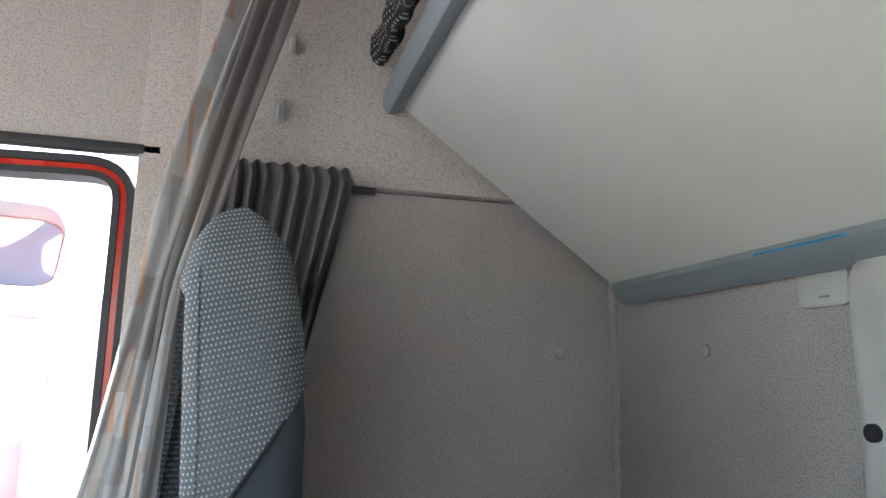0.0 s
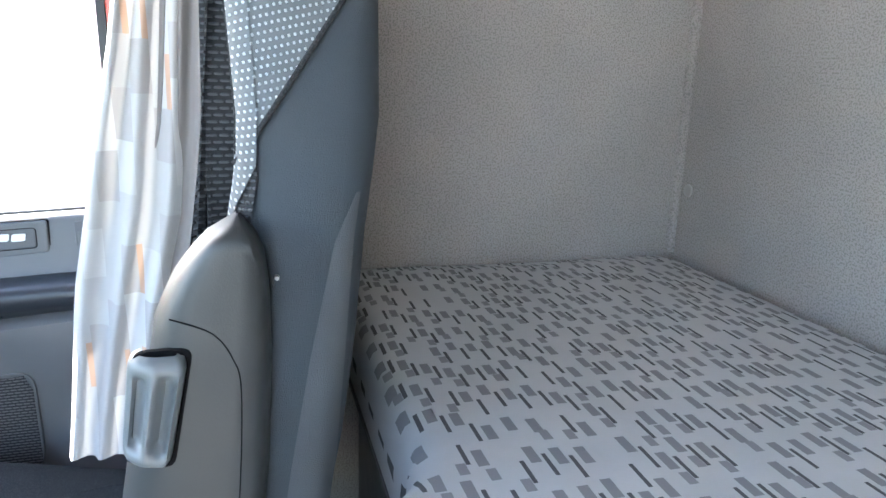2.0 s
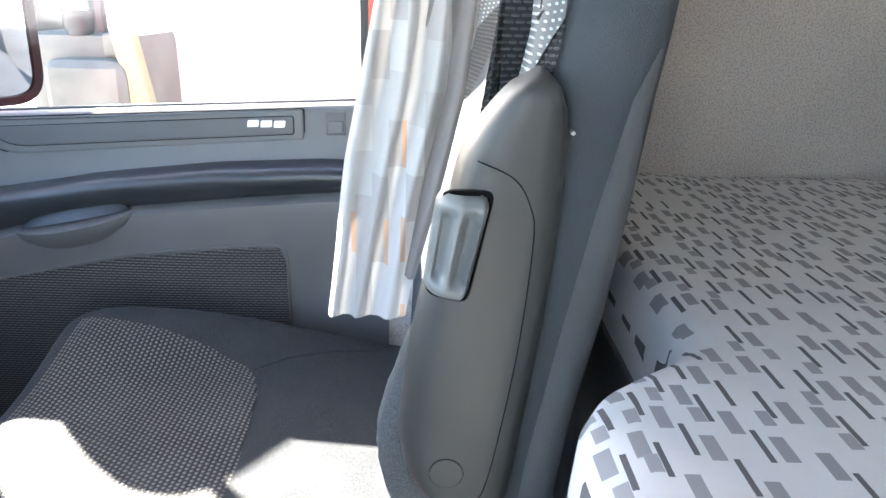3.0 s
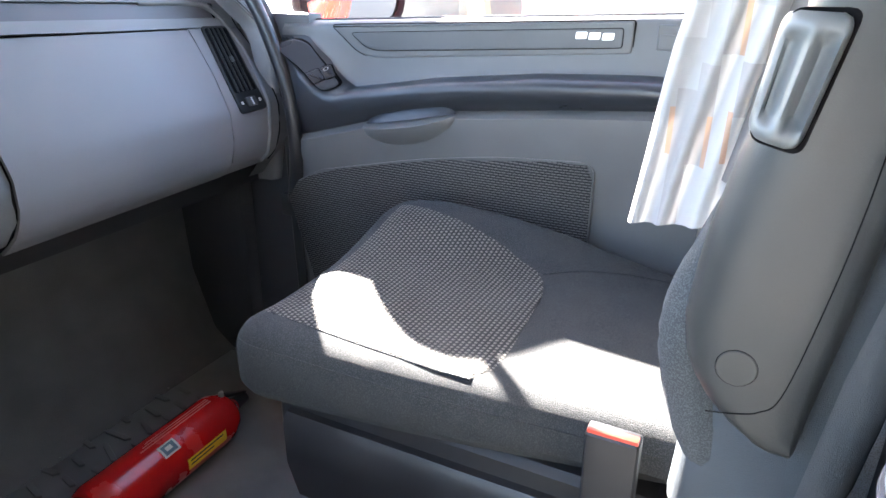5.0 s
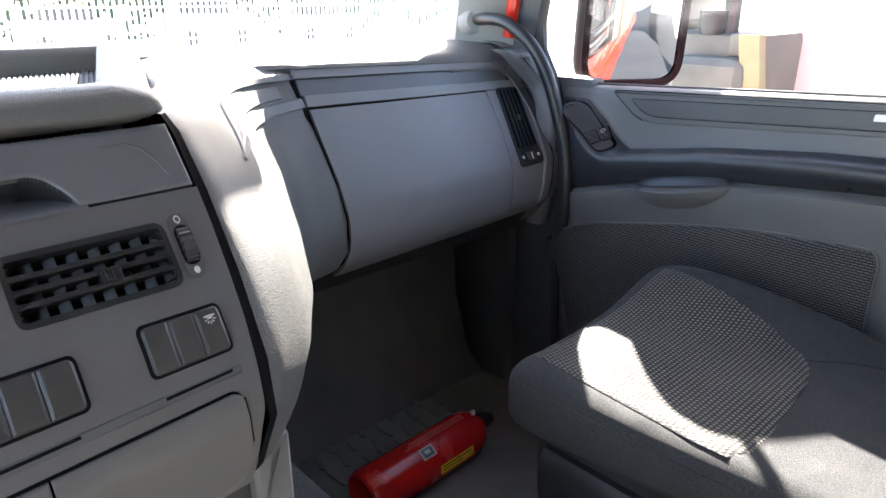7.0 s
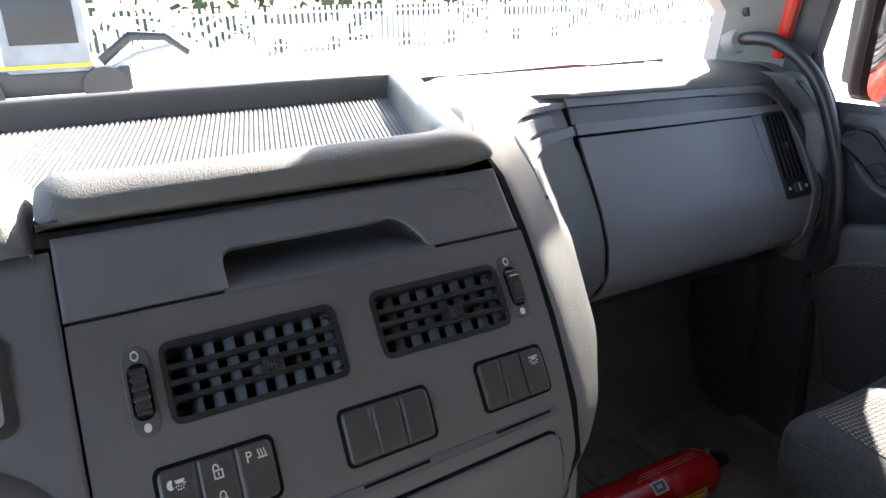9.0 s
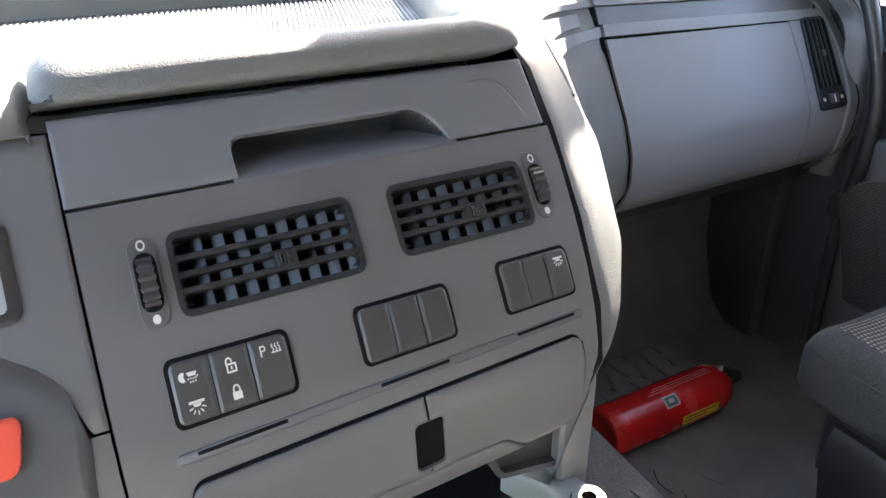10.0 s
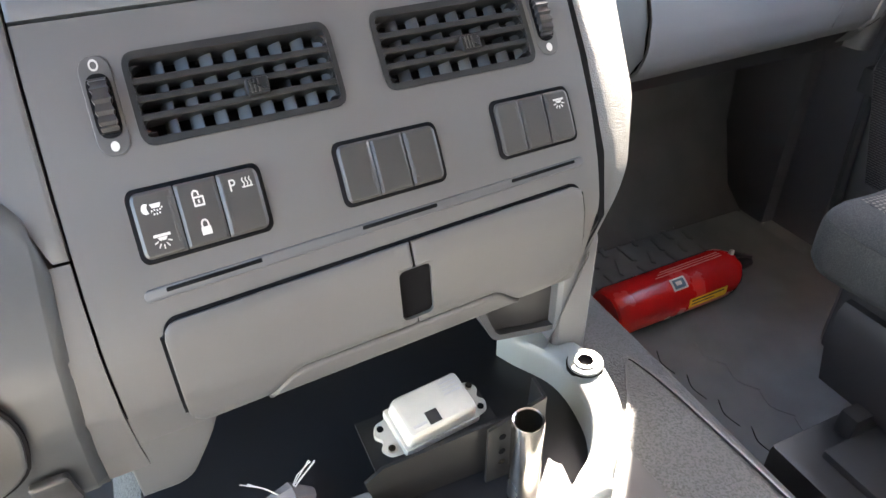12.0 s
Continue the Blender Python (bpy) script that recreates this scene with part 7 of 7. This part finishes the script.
far_car(15.5, 34.9, FARGREY, 0.6)
far_car(22, 34.6, FENCE, 0.4)
# loader standing before the fence
ld = thing("loader", (-0.6, 20.0, -1.3), "grey wheeled machine with a folded black boom", "machine")
under("cab", box((-2.20, 19.50, -0.5), (-0.40, 21.10, 1.5), 0.1, 2), FARGREY, ld)
under("cab_window", box((-2.00, 19.47, 0.25), (-0.60, 19.50, 1.3), 0.02), BLACK, ld)
under("chassis", box((-3.50, 19.50, -0.9), (0.40, 21.10, -0.3), 0.08, 2), BLACK, ld)
under("stripe", box((-3.50, 19.46, -0.28), (-0.40, 19.50, -0.2)), YELLOW, ld)
under("boom", tube([(-0.20, 19.70, -0.2), (0.50, 19.60, 0.35), (1.30, 19.60, 0.30), (1.80, 19.60, -0.1)], [0.13, 0.12, 0.10, 0.08], 8), BLACK, ld)
under("ram", tube([(-0.10, 19.50, -0.4), (0.60, 19.50, -0.05), (1.40, 19.50, 0.1)], 0.05, 8), FARGREY, ld)
for wx in (-2.8, -0.2):
    under("wheel", tube([(wx, 19.35, -0.8), (wx, 19.7, -0.8)], 0.5, 20), BLACK, ld)
# tipper and tan machine beside the cab
tp = thing("tipper_trailer", (7.0, 2.6, -1.3), "faded red ribbed tipper body parked alongside", "trailer")
under("side", box((6.4, -4.0, -0.55), (6.55, 3.4, 1.9)), PINK, tp)
under("top_rail", box((6.34, -4.0, 1.75), (6.6, 3.4, 1.95), 0.03), PINK, tp)
under("bottom_rail", box((6.30, -4.0, -0.70), (6.6, 3.4, -0.5), 0.03), PINK, tp)
for k in range(9):
    y = -3.8 + k * 0.9
    under("rib", box((6.32, y, -0.55), (6.42, y + 0.12, 1.8), 0.02), PINK, tp)
for k in range(3):
    under("wheel", tube([(6.35, -2.5 + k * 1.35, -0.8), (6.75, -2.5 + k * 1.35, -0.8)], 0.5, 20), BLACK, tp)
tm = thing("tracked_machine", (5.6, 3.6, -1.3), "tan and yellow construction machine parked alongside", "machine")
under("house", box((5.2, 3.32, -0.5), (6.3, 4.15, 0.80), 0.10, 2), TAN, tm)
under("counterweight", box((5.0, 3.3, -0.45), (5.5, 3.95, 0.62), 0.15, 3), TAN, tm)
under("cab", box((5.5, 4.2, 0.3), (6.4, 5.0, 2.2), 0.08, 2), BLACK, tm)
under("exhaust", tube([(5.35, 3.6, 0.7), (5.35, 3.6, 1.35)], 0.07, 10), BLACK, tm)
under("track", box((4.95, 2.9, -1.3), (5.45, 4.8, -0.55), 0.2, 3), BLACK, tm)
under("cap", box((5.15, 3.3, 0.63), (5.22, 3.5, 0.80), 0.02), TAN, tm)
under("filter_bowl", tube([(5.30, 3.72, 0.78), (5.30, 3.72, 0.84), (5.30, 3.72, 0.95), (5.30, 3.72, 0.97)], [0.10, 0.12, 0.12, 0.13], 16), BLACK, tm)
under("side_post", grid([[Vector((x, y + dy, z)) for x, dy in ((5.08, 0.0), (5.08, 0.16), (5.20, 0.16), (5.20, 0.0))] for y, z in ((3.24, 0.80), (3.14, 0.20), (3.04, -0.50))], closed=True, caps=True), OCHRE, tm, "yellow ochre side post")
# lorry behind, caught in the mirror
lr = thing("parked_lorry", (2.5, -18, -1.3), "grey flat sided lorry parked behind", "lorry")
under("box_body", box((1.25, -26, -0.2), (3.75, -10, 2.4), 0.05), FARGREY, lr)
for k in range(9):
    under("side_rib", box((1.22, -25.6 + k * 1.9, -0.2), (1.25, -25.5 + k * 1.9, 2.38), 0.01), FARGREY, lr)
for y in (-11.5, -16.5, -23):
    under("wheel", tube([(1.20, y, -0.8), (1.55, y, -0.8)], 0.5, 20), BLACK, lr)

# door mirror
mr = thing("door_mirror", (1.38, 2.12, 1.0), "large black framed truck door mirror", "mirror")


def mirror_head(name, centre, way, half_w, half_h, label):
    """A framed mirror in a rounded black housing."""
    MM = look(centre, Vector(centre) + Vector(way))
    hm = [Vector(p) for p in rounded(rect(-half_w, half_w, -half_h, half_h), 0.085, 8)]
    MP = lambda u, v, h: MM @ Vector((u, v, -h))
    head = under(name, grid([[MP(p.x * k, p.y * k, h) for p in hm] for k, h in ((1.0, 0.012), (1.03, -0.01), (1.0, -0.05), (0.8, -0.09), (0.3, -0.11))], closed=True, caps=True), MIRROR_SHELL, mr, label)
    gl = inset(hm, 0.020)
    under("mirror_glass", grid([[MP(p.x * k, p.y * k, 0.0122 + 0.010 * (1 - k * k)) for p in gl] for k in (1.0, 0.9, 0.8, 0.7, 0.6, 0.5, 0.4, 0.3, 0.2, 0.1, 0.01)], closed=True, caps=True), MIRROR, head, "slightly domed mirror glass", 60)
    under("rim", frame_ring(hm, inset(hm, 0.021), MP, 0.008, 0.019), MIRROR_SHELL, head)


mirror_head("mirror_head", (1.386, 2.062, 1.034), (-0.532, -0.846, -0.046), 0.162, 0.197, "tall rounded mirror head")
# upper head is unseen, added and sized to shade the seat and mattress
mirror_head("shading_mirror_head", (1.40, 1.96, 1.735), (-0.52, -0.86, -0.15), 0.13, 0.21, "unseen upper mirror head, added to shade the seat and mattress")
under("bracket", tube([(1.40, 2.16, 1.24), (1.41, 2.17, 1.45), (1.41, 2.06, 1.60)], 0.014, 8), BLACK, mr)
under("bracket", tube([(1.08, 2.2, 1.45), (1.25, 2.20, 1.46), (1.42, 2.17, 1.44)], 0.016, 8), BLACK, mr)
under("bracket", tube([(1.08, 2.2, 0.80), (1.25, 2.18, 0.78), (1.40, 2.12, 0.86)], 0.016, 8), BLACK, mr)

# kerb mirror over the door window
km = thing("kerb_mirror", (1.46, 1.44, 1.62), "pale domed kerb mirror hung over the door window", "mirror")
KM = look((1.46, 1.435, 1.605), Vector((1.46, 1.435, 1.605)) + Vector((-0.50, -0.17, -0.85)))
ko = [Vector(p) for p in rounded(rect(-0.15, 0.15, -0.14, 0.14), 0.07, 6)]
KMP = lambda u, v, h: KM @ Vector((u, v, -h))
under("housing", grid([[KMP(p.x * k, p.y * k, h) for p in ko] for k, h in ((1.0, 0.006), (1.02, -0.01), (0.95, -0.05), (0.5, -0.08))], closed=True, caps=True), FARGREY, km)
under("mirror_glass", grid([[KMP(p.x * k, p.y * k, 0.0065 + 0.018 * (1 - k * k)) for p in inset(ko, 0.006)] for k in (1.0, 0.8, 0.6, 0.4, 0.2, 0.01)], closed=True, caps=True), MIRROR, km, "domed mirror glass", 60)
under("arm", tube([KMP(0.0, 0.05, -0.06), (1.40, 1.50, 1.80), (1.09, 1.50, 1.86)], 0.014, 8), BLACK, km)

# unseen blind-spot mirror hung before the windscreen, added to shade the front pad
fmr = thing("front_shade_mirror", (0.678, 2.521, 1.621), "unseen black blind-spot mirror, added before the windscreen to shade the front pad", "mirror")
FM = look((0.678, 2.521, 1.621), Vector((0.678, 2.521, 1.621)) - SUN)
fo = [Vector(p) for p in rounded(rect(-0.098, 0.125, -0.165, 0.20), 0.06, 6)]
FP = lambda u, v, h: FM @ Vector((u, v, -h))
under("housing", grid([[FP(p.x * k, p.y * k, h) for p in fo] for k, h in ((1.0, 0.012), (1.02, -0.01), (0.98, -0.05), (0.6, -0.09))], closed=True, caps=True), BLACK, fmr)
under("mirror_glass", plate(inset(fo, 0.015), FP, 0.0122, 0.015), MIRROR, fmr)
under("arm", tube([FP(0.0, 0.15, -0.06), (0.70, 2.50, 1.95), (0.72, 2.30, 2.25)], 0.018, 8), BLACK, fmr)
